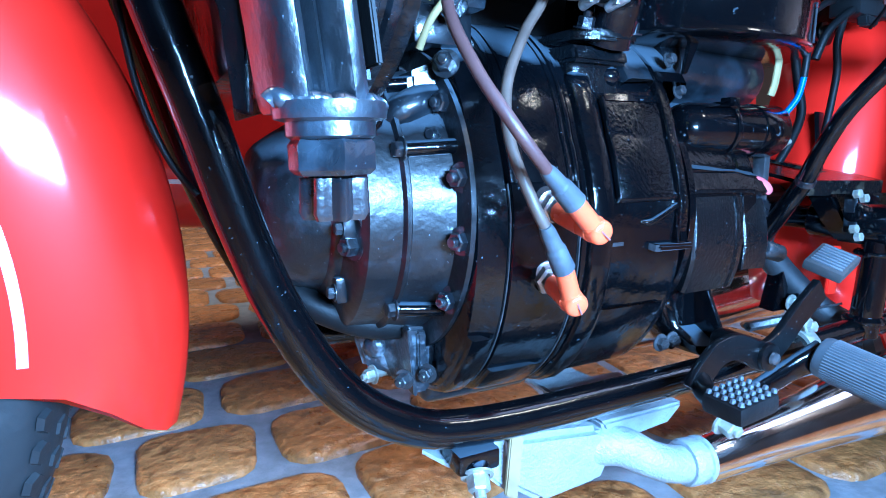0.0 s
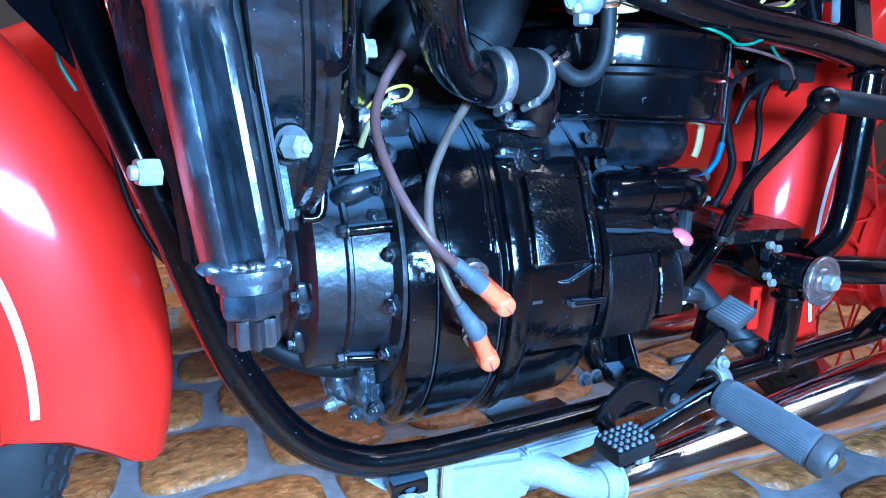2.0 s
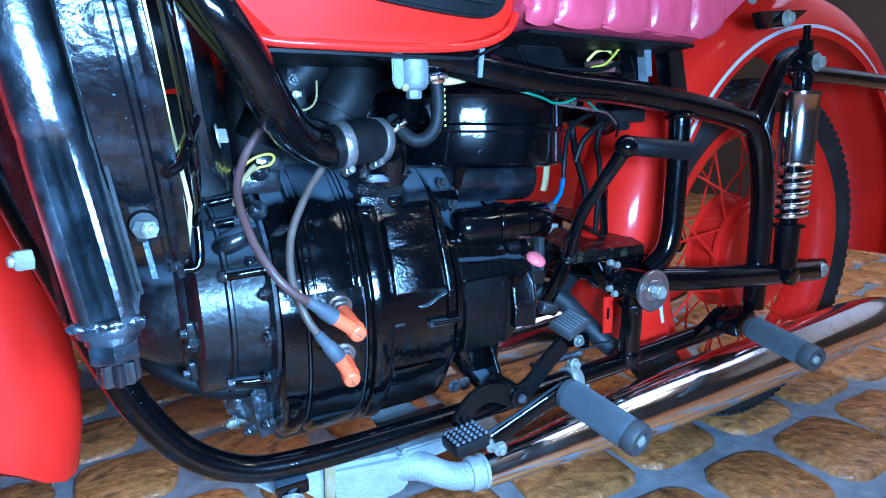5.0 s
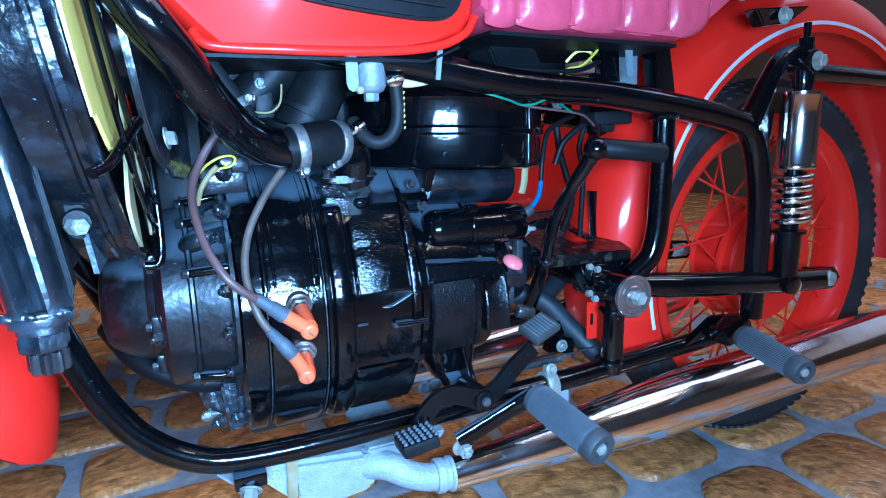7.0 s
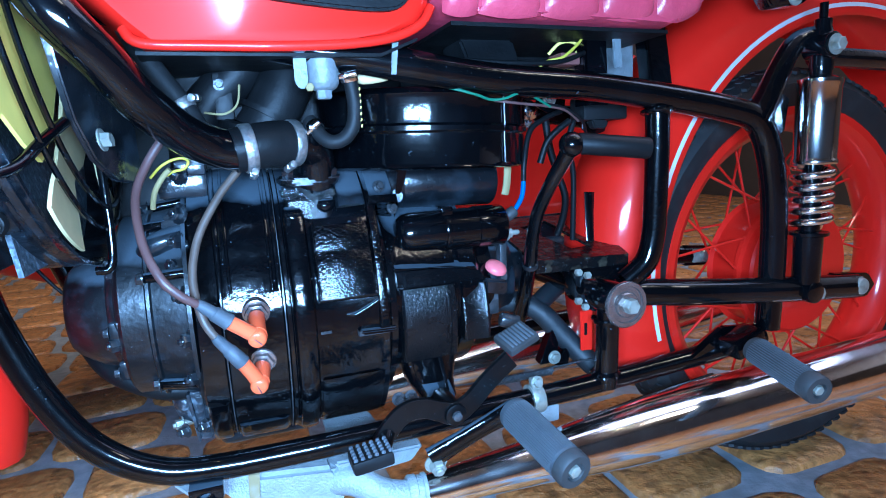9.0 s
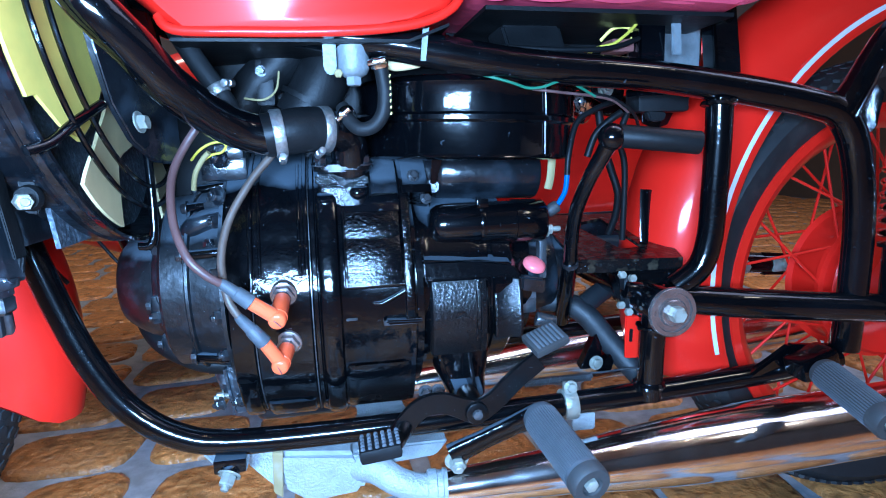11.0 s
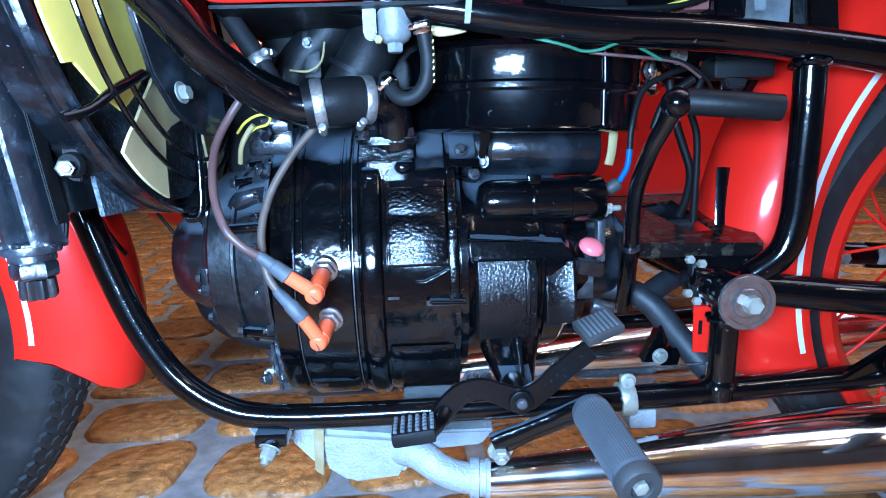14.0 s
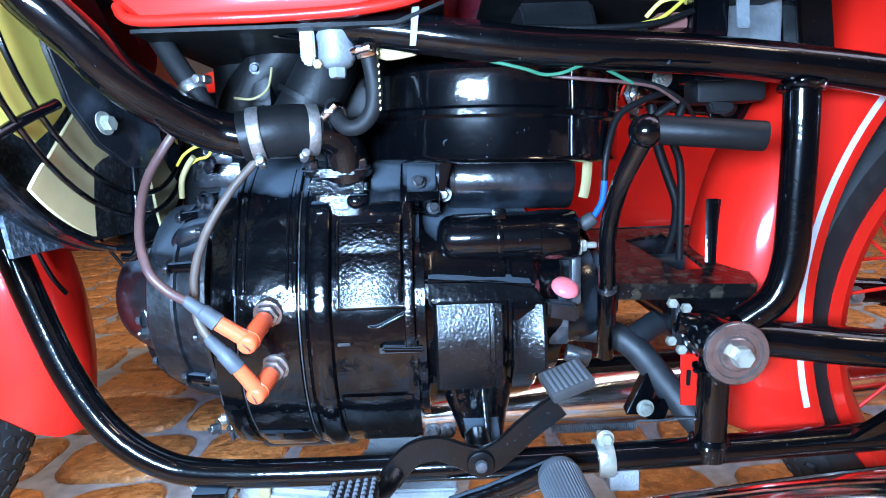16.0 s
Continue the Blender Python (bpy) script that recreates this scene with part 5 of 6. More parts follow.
# shroud: a round duct from the core back to its rolled lip
FC = Vector((0.0, 0.389, 0.672))
bm = bmesh.new()
lathe(bm, FC + Vector((0, 0.004, 0.002)), (1, 0, 0), [(0.069, 0.208), (0.070, 0.210), (0.090, 0.2105), (0.0935, 0.2108), (0.0955, 0.2085), (0.0985, 0.2085), (0.1005, 0.2106), (0.106, 0.2095), (0.1095, 0.2115), (0.1135, 0.2115), (0.1145, 0.2085), (0.112, 0.2065), (0.100, 0.2060), (0.070, 0.205), (0.069, 0.208)], 96)
shroud = part("fan_shroud", bm, SHEETBLACK, bike, "round black sheet-metal fan shroud")
bm = bmesh.new()
plate(bm, [(0.081, 0.262, 0.475), (0.081, 0.70, 0.475), (0.081, 0.70, 0.90), (0.081, 0.262, 0.90)], (0.004, 0, 0))
part("shroud_plate", bm, CORE, shroud, "speckled blue-grey radiator core face")
for r, x in ((0.175, 0.128), (0.154, 0.134)):
    bm = bmesh.new()
    tube(bm, [FC + Vector((x, -r * math.cos(a), r * math.sin(a))) for a in (2 * math.pi * k / 64 for k in range(65))], 0.0026, 8, 1)
    part("guard_ring", bm, BLACK, shroud, "thin black wire guard ring")
bm = bmesh.new()
tube(bm, [(0.105, 0.205, 0.556), (0.116, 0.222, 0.562), (0.128, 0.246, 0.578), (0.140, 0.277, 0.594)], 0.0042, 10, 4)
part("guard_arm", bm, BLACK, shroud)
for ang in (45, 130, 200, -84):
    a = radians(ang)
    d = Vector((0, -math.cos(a), math.sin(a)))
    bm = bmesh.new()
    tube(bm, [FC + Vector((0.110, 0, 0)) + d * 0.215, FC + Vector((0.124, 0, 0)) + d * 0.212, FC + Vector((0.131, 0, 0)) + d * 0.178, FC + Vector((0.138, 0, 0)) + d * 0.11], 0.0042, 10, 4)
    part("guard_arm", bm, BLACK, shroud)
# bearer plate of the fan, an oblong bar with a bolt
bm = bmesh.new()
plate(bm, [(0.143, 0.255, 0.76), (0.142, 0.270, 0.634), (0.1405, 0.282, 0.595), (0.143, 0.305, 0.563), (0.150, 0.333, 0.544), (0.160, 0.352, 0.541), (0.168, 0.362, 0.552), (0.172, 0.362, 0.590), (0.167, 0.338, 0.640), (0.150, 0.285, 0.76)], (0.006, 0, 0), 0.0015)
part("fan_bearer", bm, DULL, shroud, "dull black fan bearer plate")
bolt(shroud, (0.1570, 0.305, 0.580), (1, -0.2, 0), 0.0115, 0.007)
bm = bmesh.new()
lathe(bm, FC + Vector((0.088, 0, 0)), (1, 0, 0), [(0, 0.055), (0.030, 0.055), (0.034, 0.050), (0.07, 0.045)], 32)
fan = part("fan", bm, DULL, bike, "cooling fan with yellow and cream plastic blades")
RADII = (0.050, 0.100, 0.130, 0.165, 0.178, 0.182, 0.199)
LEAD = ((30, 30, 29, 28, 26, 26, 24), (-50, -50, -48, -47, -46, -46, -46))
TRAIL = ((-46, -46, -45, -42, -30, -24, -23), (-100, -99, -68, -69, -70, -70, -71))
for turned, form, material, kind_of in ((0, 0, YELLOW, "yellow"), (0, 1, CREAM, "cream"), (66, 0, CREAM, "cream"), (132, 0, YELLOW, "yellow"), (190, 0, YELLOW, "yellow"), (-58, 1, CREAM, "cream")):
    bm = bmesh.new()
    grid = []
    for i in range(13):
        r = 0.050 + 0.149 * i / 12
        row = []
        for j in range(13):
            v = j / 12
            a = radians(turned + float(np.interp(r, RADII, TRAIL[form])) * (1 - v) + float(np.interp(r, RADII, LEAD[form])) * v)
            row.append(FC + Vector((0.1260 + 0.004 * v - 0.011 * (i / 12) + 0.004 * (v - 0.5) ** 2, -r * math.cos(a), r * math.sin(a))))
        grid.append(row)
    top = [[bm.verts.new(q) for q in row] for row in grid]
    bot = [[bm.verts.new(q - Vector((0.003, 0, 0))) for q in row] for row in grid]
    for i in range(12):
        for j in range(12):
            bm.faces.new((top[i][j], top[i][j + 1], top[i + 1][j + 1], top[i + 1][j]))
            bm.faces.new((bot[i][j], bot[i + 1][j], bot[i + 1][j + 1], bot[i][j + 1]))
    edge = [(i, 0) for i in range(13)] + [(12, j) for j in range(1, 13)] + [(i, 12) for i in range(11, -1, -1)] + [(0, j) for j in range(11, 0, -1)]
    for p, q in zip(edge, edge[1:] + edge[:1]):
        bm.faces.new((top[p[0]][p[1]], top[q[0]][q[1]], bot[q[0]][q[1]], bot[p[0]][p[1]]))
    part("fan_blade", bm, material, fan, kind_of + " plastic fan blade", angle=30)

for group in (shroud, fan):
    for ob in [group] + list(group.children):
        for v in ob.data.vertices:
            v.co.x -= LEAN_BACK * (v.co.z - 0.555)

# ---- hoses and pipes ----
bm = bmesh.new()
tube(bm, [(0.085, 0.245, 0.80), (0.110, 0.236, 0.735), (0.138, 0.234, 0.682), (0.153, 0.236, 0.660), (0.172, 0.250, 0.636), (0.187, 0.266, 0.613), (0.201, 0.284, 0.598), (0.217, 0.306, 0.584), (0.236, 0.324, 0.573), (0.256, 0.331, 0.567), (0.272, 0.332, 0.566)], 0.0178, 24, radii=[0.0178, 0.0178, 0.0178, 0.0178, 0.0178, 0.0180, 0.0183, 0.0185, 0.0188, 0.019, 0.019])
pipe = part("water_pipe", bm, BLACK, bike, "thick glossy black water pipe running down past the tank")
bm = bmesh.new()
tube(bm, [(0.258, 0.331, 0.566), (0.285, 0.336, 0.570), (0.305, 0.345, 0.572), (0.323, 0.352, 0.571)], 0.0215, 26, radii=[0.0212, 0.0225, 0.0225, 0.0215])
hose = part("water_hose", bm, RUBBER, bike, "short black rubber hose with two steel clamps")
clamp(hose, (0.272, 0.3325, 0.568), (1, 0.15, 0.12), 0.0220, 0.011, (0.15, -0.3, -1))
clamp(hose, (0.316, 0.349, 0.5715), (1, 0.4, 0.0), 0.0220, 0.010, (-0.2, -0.45, -1))
bm = bmesh.new()
tube(bm, [(0.172, 0.345, 0.70), (0.182, 0.340, 0.672), (0.200, 0.335, 0.640), (0.219, 0.331, 0.610), (0.229, 0.330, 0.592), (0.236, 0.330, 0.575)], 0.0096, 16)
heater = part("branch_hose", bm, HOSEBLACK, bike, "dusty thin rubber hose clamped to the pipe")
clamp(heater, (0.219, 0.331, 0.609), (0.5, -0.1, -0.85), 0.0097, 0.010, (0.8, -0.3, 0.5))

# ---- fuel tank, tap and seat ----
def tank_body(bm, y0, y1):
    """Side profile of the tank, drawn out across the frame with rounded flanks."""
    low = [(0.180, 0.668), (0.196, 0.655), (0.31, 0.653), (0.37, 0.656), (0.415, 0.664), (0.442, 0.676), (0.455, 0.694)]
    high = [(0.462, 0.74), (0.46, 0.82), (0.40, 0.90), (0.28, 0.93), (0.16, 0.91), (0.09, 0.85), (0.085, 0.78), (0.12, 0.72)]
    shape = low + high
    cx, cz = 0.28, 0.79
    loops = []
    for s, k in ((0.0, 0.90), (0.02, 0.955), (0.06, 0.985), (0.14, 1.0), (0.86, 1.0), (0.94, 0.985), (0.98, 0.955), (1.0, 0.90)):
        loops.append([bm.verts.new((cx + (x - cx) * k, y0 + (y1 - y0) * s, cz + (z - cz) * (k if z > 0.70 else 1 - (1 - k) * 0.25))) for x, z in shape])
    n = len(shape)
    for a, b in zip(loops, loops[1:]):
        for j in range(n):
            bm.faces.new((a[j], a[(j + 1) % n], b[(j + 1) % n], b[j]))
    bm.faces.new(loops[0])
    bm.faces.new(loops[-1][::-1])
    return bm


# dark plate added below the tank, so its red bottom stays hidden
bm = bmesh.new()
plate(bm, [(0.19, 0.292, 0.6475), (0.40, 0.292, 0.6475), (0.44, 0.30, 0.664), (0.44, 0.62, 0.664), (0.19, 0.62, 0.6475)], (0, 0, 0.003))
underside = bm
bm = tank_body(bmesh.new(), 0.281, 0.63)
fuel = part("fuel_tank", bm, RED, bike, "glossy red fuel tank with a black rubber knee pad")
part("tank_underside", underside, RUBBER, fuel, "dark plate added to hide the tank's red bottom")
bm = bmesh.new()
tube(bm, [(0.183, 0.290, 0.668), (0.196, 0.285, 0.656), (0.25, 0.281, 0.654), (0.31, 0.280, 0.654), (0.37, 0.281, 0.657), (0.412, 0.284, 0.664), (0.440, 0.287, 0.677), (0.452, 0.290, 0.694)], 0.0045, 10, 6)
part("tank_seam", bm, RED, fuel)
bm = bmesh.new()
outline = spline([(0.236, 0, 0.735), (0.240, 0, 0.712), (0.262, 0, 0.699), (0.30, 0, 0.692), (0.36, 0, 0.686), (0.405, 0, 0.685), (0.424, 0, 0.694), (0.432, 0, 0.715), (0.432, 0, 0.76), (0.40, 0, 0.80), (0.28, 0, 0.80)], 4)
plate(bm, [(p.x, 0.272, p.z) for p in outline], (0, 0.011, 0), 0.0025)
pad = part("knee_pad", bm, RUBBER, fuel, "ribbed black rubber knee pad")
bm = bmesh.new()
for k in range(6):
    tube(bm, [(0.30 + 0.004 * k, 0.2715, 0.706 + 0.009 * k), (0.41, 0.2715, 0.698 + 0.009 * k)], 0.0022, 8, 1)
part("pad_ribs", bm, RUBBER, fuel)

bm = bmesh.new()
TAP = Vector((0.348, 0.322, 0.649))     # middle of the tap
lathe(bm, (0.346, 0.312, 0.664), (0, 0, -1), [(0, 0.008), (0.006, 0.013), (0.010, 0.013), (0.012, 0.010), (0.020, 0.010)], 20)
rod(bm, (0.318, 0.311, 0.648), (0.376, 0.313, 0.648), 0.0078, 18, 0.002)
box(bm, (0.346, 0.311, 0.648), (0.024, 0.020, 0.020), 0.004)
lathe(bm, (0.346, 0.310, 0.640), (0, 0, -1), [(0, 0.0135), (0.003, 0.0140), (0.006, 0.0128), (0.018, 0.0126), (0.022, 0.0105), (0.024, 0.007)], 26)
lathe(bm, (0.346, 0.310, 0.617), (0, 0, -1), [(0, 0.0065), (0.006, 0.0065), (0.0075, 0.0055)], 6)
tap = part("fuel_tap", bm, ALUM, bike, "cast alloy fuel tap with a sediment bowl")
bm = bmesh.new()
plate(bm, [(0.323, 0.300, 0.651), (0.333, 0.300, 0.651), (0.333, 0.300, 0.622), (0.331, 0.300, 0.617), (0.326, 0.300, 0.617), (0.323, 0.300, 0.622)], (0, 0.003, 0), 0.001)
rod(bm, (0.328, 0.298, 0.648), (0.328, 0.312, 0.648), 0.006, 12, 0.001)
part("tap_lever", bm, ALUM, tap)
bolt(tap, (0.318, 0.309, 0.650), (-1, -0.3, 0), 0.0110, 0.007, stud=0.003)
bolt(tap, (0.334, 0.303, 0.618), (0, -1, 0), 0.006, 0.003, material=TAN, washer=False)
tap.scale = (1.22, 1.22, 1.22)
tap.location = TAP - base_of(bike) - 1.22 * (Vector((0.346, 0.311, 0.640)) - base_of(bike))
bm = bmesh.new()
tube(bm, [(0.372, 0.318, 0.640), (0.375, 0.322, 0.628), (0.378, 0.325, 0.605), (0.375, 0.327, 0.585), (0.365, 0.329, 0.573), (0.352, 0.332, 0.571), (0.342, 0.340, 0.580), (0.336, 0.352, 0.594)], 0.0072, 16)
fuel_hose = part("fuel_hose", bm, HOSEBLACK, bike, "black fuel hose looped below the tap")
clamp(fuel_hose, (0.3735, 0.320, 0.633), (0.2, 0.15, -1), 0.0076, 0.010, (-0.3, -1, 0), CHROME)
clamp(fuel_hose, (0.3395, 0.345, 0.586), (-0.4, 0.6, 0.7), 0.0076, 0.008, (-0.3, -1, 0), CHROME)
bm = bmesh.new()
for k in range(7):
    a = 0.585 + 0.006 * k
    box(bm, (0.3830, 0.3200, a), (0.0012, 0.0015, 0.0028), 0.0, Matrix.Rotation(0.3, 4, "Y"))
part("hose_print", bm, YELLOW, fuel_hose, "small yellow printed marks")

bm = bmesh.new()
seat_pts = [(0.455, 0.70), (0.47, 0.690), (0.56, 0.686), (0.66, 0.682), (0.73, 0.679), (0.756, 0.690), (0.79, 0.715), (0.83, 0.745), (0.95, 0.815), (1.12, 0.83), (1.15, 0.86), (1.05, 0.89), (0.80, 0.81), (0.60, 0.81), (0.46, 0.80)]
loops = []
for s, k in ((0, 0.93), (0.03, 0.975), (0.1, 1.0), (0.9, 1.0), (0.97, 0.975), (1, 0.93)):
    loops.append([bm.verts.new((0.75 + (x - 0.75) * (0.985 + 0.015 * k), 0.282 + 0.35 * s, 0.755 + (z - 0.755) * k)) for x, z in seat_pts])
n = len(seat_pts)
for a, b in zip(loops, loops[1:]):
    for j in range(n):
        bm.faces.new((a[j], a[(j + 1) % n], b[(j + 1) % n], b[j]))
bm.faces.new(loops[0])
bm.faces.new(loops[-1][::-1])
seat = part("seat", bm, VINYL, bike, "raspberry vinyl double seat with stitched ribs")
for x0, x1 in ((0.462, 0.500), (0.500, 0.570), (0.570, 0.640), (0.640, 0.710), (0.710, 0.776)):
    bm = bmesh.new()
    rows_of = []
    for i in range(15):
        u = -1 + 2 * i / 14
        x = (x0 + x1) / 2 + (x1 - x0) / 2 * u
        low = 0.686 + (0.012 * ((x - 0.73) / 0.046) ** 2 if x > 0.73 else 0.0)
        col = []
        for j in range(17):
            v = -1 + 2 * j / 16
            z = low + (0.805 - low) * j / 16 + 0.004 * (u * u - 0.5) * (1 - (v + 1) / 2)
            puff = (1 - u ** 4) ** 0.5 * (1 - v ** 6) ** 0.5 + 0.10 * math.sin(9 * u + 31 * x0 + 5 * v) * (1 - v * v) * (1 - u * u)
            col.append(bm.verts.new((x, 0.286 - 0.013 * puff, z)))
        rows_of.append(col)
    for a, b in zip(rows_of, rows_of[1:]):
        for j in range(16):
            bm.faces.new((a[j], b[j], b[j + 1], a[j + 1]))
    part("seat_panel", bm, VINYL, seat)
for x in (0.50, 0.57, 0.64, 0.71):
    bm = bmesh.new()
    tube(bm, [(x, 0.2835, 0.80), (x, 0.2830, 0.75), (x, 0.2832, 0.715), (x, 0.285, 0.690)], 0.0018, 8, 4)
    part("seat_seam", bm, VINYL, seat)
bm = bmesh.new()
tube(bm, [(0.79, 0.280, 0.79), (0.78, 0.280, 0.74), (0.765, 0.281, 0.705), (0.74, 0.284, 0.688)], 0.0028, 8, 6)
part("seat_piping", bm, VINYL, seat)
bolt(seat, (0.83, 0.282, 0.742), (0, -1, 0), 0.012, 0.006)
bm = bmesh.new()
plate(bm, [(0.87, 0.29, 0.728), (0.98, 0.29, 0.738), (0.95, 0.30, 0.715), (0.90, 0.30, 0.71)], (0, 0.02, 0), 0.002)
part("seat_bracket", bm, BLACK, seat)
bolt(seat, (0.925, 0.290, 0.722), (0, -1, 0), 0.014, 0.007)

# black sheets added under and behind the seat to darken that space
bm = bmesh.new()
plate(bm, [(0.475, 0.297, 0.6790), (0.74, 0.297, 0.6755), (0.76, 0.62, 0.6755), (0.475, 0.62, 0.6790)], (0, 0, 0.004))
plate(bm, [(0.47, 0.47, 0.62), (0.82, 0.47, 0.62), (0.82, 0.47, 0.70), (0.47, 0.47, 0.70)], (0, 0.006, 0))
part("seat_pan", bm, RUBBER, seat, "black sheets added to keep the space under the seat dark")

# ---- battery corner under the seat ----
bm = bmesh.new()
box(bm, (0.735, 0.425, 0.660), (0.062, 0.07, 0.055), 0.004)
battery = part("regulator_box", bm, ALUM, bike, "pale grey metal box under the seat")
bm = bmesh.new()
box(bm, (0.645, 0.365, 0.656), (0.026, 0.03, 0.014), 0.002)
part("terminal_block", bm, BROWN, battery, "brown terminal block")
bm = bmesh.new()
tube(bm, [(0.628, 0.372, 0.664), (0.640, 0.366, 0.676), (0.655, 0.362, 0.677), (0.664, 0.362, 0.670), (0.660, 0.362, 0.664)], 0.0020, 8)
part("wire", bm, YELLOW, battery)
bm = bmesh.new()
plate(bm, [(0.513, 0.345, 0.648), (0.580, 0.345, 0.640), (0.575, 0.36, 0.678), (0.508, 0.36, 0.678)], (0, 0.06, 0), 0.003)
part("tool_pouch", bm, RUBBER, battery, "folded black rubber sheet")
bm = bmesh.new()
tube(bm, [(0.473, 0.318, 0.622), (0.490, 0.310, 0.6165), (0.506, 0.309, 0.612), (0.522, 0.312, 0.6075), (0.537, 0.309, 0.608), (0.552, 0.308, 0.613), (0.565, 0.312, 0.614), (0.583, 0.318, 0.607), (0.600, 0.322, 0.599)], 0.0015, 8)
loom = part("wiring_loom", bm, GREEN, bike, "loose thin wires below the frame tube")
for name, material, r, pts in (("wire", PLUM, 0.0016, [(0.53, 0.320, 0.607), (0.56, 0.316, 0.603), (0.595, 0.322, 0.600), (0.622, 0.326, 0.595), (0.645, 0.335, 0.583)]),
                               ("cable", RUBBER, 0.0018, [(0.595, 0.322, 0.602), (0.622, 0.326, 0.597), (0.65, 0.335, 0.583), (0.672, 0.36, 0.567)]),
                               ("cable", RUBBER, 0.0050, [(0.655, 0.43, 0.59), (0.662, 0.43, 0.55), (0.674, 0.43, 0.515), (0.684, 0.43, 0.485), (0.686, 0.44, 0.455), (0.682, 0.45, 0.43)]),
                               ("cable", RUBBER, 0.0028, [(0.49, 0.335, 0.652), (0.56, 0.332, 0.648), (0.62, 0.335, 0.650), (0.66, 0.345, 0.662)])):
    bm = bmesh.new()
    tube(bm, pts, r, 10)
    part(name, bm, material, loom)
for name, material, r, pts in (("wire", GREEN, 0.0016, [(-0.037, 0.40, 0.62), (-0.035, 0.40, 0.603), (-0.033, 0.40, 0.589), (-0.032, 0.40, 0.571), (-0.024, 0.40, 0.552)]),
                               ("cable", RUBBER, 0.0024, [(-0.012, 0.42, 0.55), (-0.007, 0.42, 0.51), (-0.002, 0.42, 0.479), (0.006, 0.42, 0.452), (0.016, 0.42, 0.43), (0.028, 0.42, 0.413)]),
                               ("wire", RUBBER, 0.0020, [(0.020, 0.50, 0.468), (0.036, 0.50, 0.445), (0.051, 0.50, 0.423), (0.067, 0.50, 0.404)]),
                               ("wire", WIREYEL, 0.0018, [(0.600, 0.36, 0.640), (0.612, 0.35, 0.652), (0.632, 0.345, 0.657), (0.652, 0.345, 0.672), (0.660, 0.345, 0.682)]),
                               ("cable", RUBBER, 0.0042, [(0.655, 0.37, 0.585), (0.640, 0.372, 0.575), (0.626, 0.376, 0.560), (0.618, 0.38, 0.535)]),
                               ("cable", RUBBER, 0.0038, [(0.670, 0.385, 0.585), (0.660, 0.384, 0.555), (0.668, 0.386, 0.530), (0.672, 0.39, 0.500), (0.676, 0.40, 0.43)])):
    bm = bmesh.new()
    tube(bm, pts, r, 10)
    part(name, bm, material, loom)
bm = bmesh.new()
lathe(bm, (0.655, 0.468, 0.606), (0, 1, 0), [(0, 0.004), (0.002, 0.009), (0.005, 0.010), (0.006, 0.0145), (0.012, 0.016), (0.022, 0.0155), (0.024, 0.012)], 8)
lathe(bm, (0.655, 0.478, 0.592), (0, 0.3, -1), [(0, 0.012), (0.006, 0.011), (0.013, 0.008), (0.016, 0.004)], 7)
rod(bm, (0.655, 0.485, 0.605), (0.655, 0.53, 0.605), 0.008, 14)
part("knob", bm, CHROME, bike, "crumpled bright metal cap behind the air cleaner")
bm = bmesh.new()
plate(bm, [(0.693, 0.33, 0.643), (0.704, 0.33, 0.643), (0.704, 0.335, 0.688), (0.693, 0.335, 0.688)], (0, 0.004, 0), 0.001)
part("seat_stay", bm, ALUM, seat, "pale metal stay under the seat")
bm = bmesh.new()
plate(bm, [(0.668, 0.37, 0.339), (0.687, 0.37, 0.338), (0.686, 0.37, 0.283), (0.669, 0.37, 0.284)], (0, 0.004, 0), 0.001)
stay = part("slotted_stay", bm, RED, bike, "red stay plate with a dark slot")
bm = bmesh.new()
plate(bm, [(0.6735, 0.3675, 0.322), (0.677, 0.3675, 0.322), (0.6765, 0.3675, 0.306), (0.673, 0.3675, 0.306)], (0, 0.003, 0), 0.0005)
part("slot", bm, RUBBER, stay)
bm = bmesh.new()
tube(bm, [(0.365, 0.335, 0.640), (0.39, 0.332, 0.632), (0.415, 0.330, 0.632)], 0.0055, 10, radii=[0.003, 0.0055, 0.002])
part("wire_end", bm, CREAM, loom, "pale taped wire end")
bm = bmesh.new()
plate(bm, [(0.414, 0.2985, 0.662), (0.420, 0.2985, 0.662), (0.416, 0.2985, 0.632), (0.411, 0.2985, 0.632)], (0, 0.002, 0))
part("cable_tie", bm, ALUM, loom, "pale plastic tie")

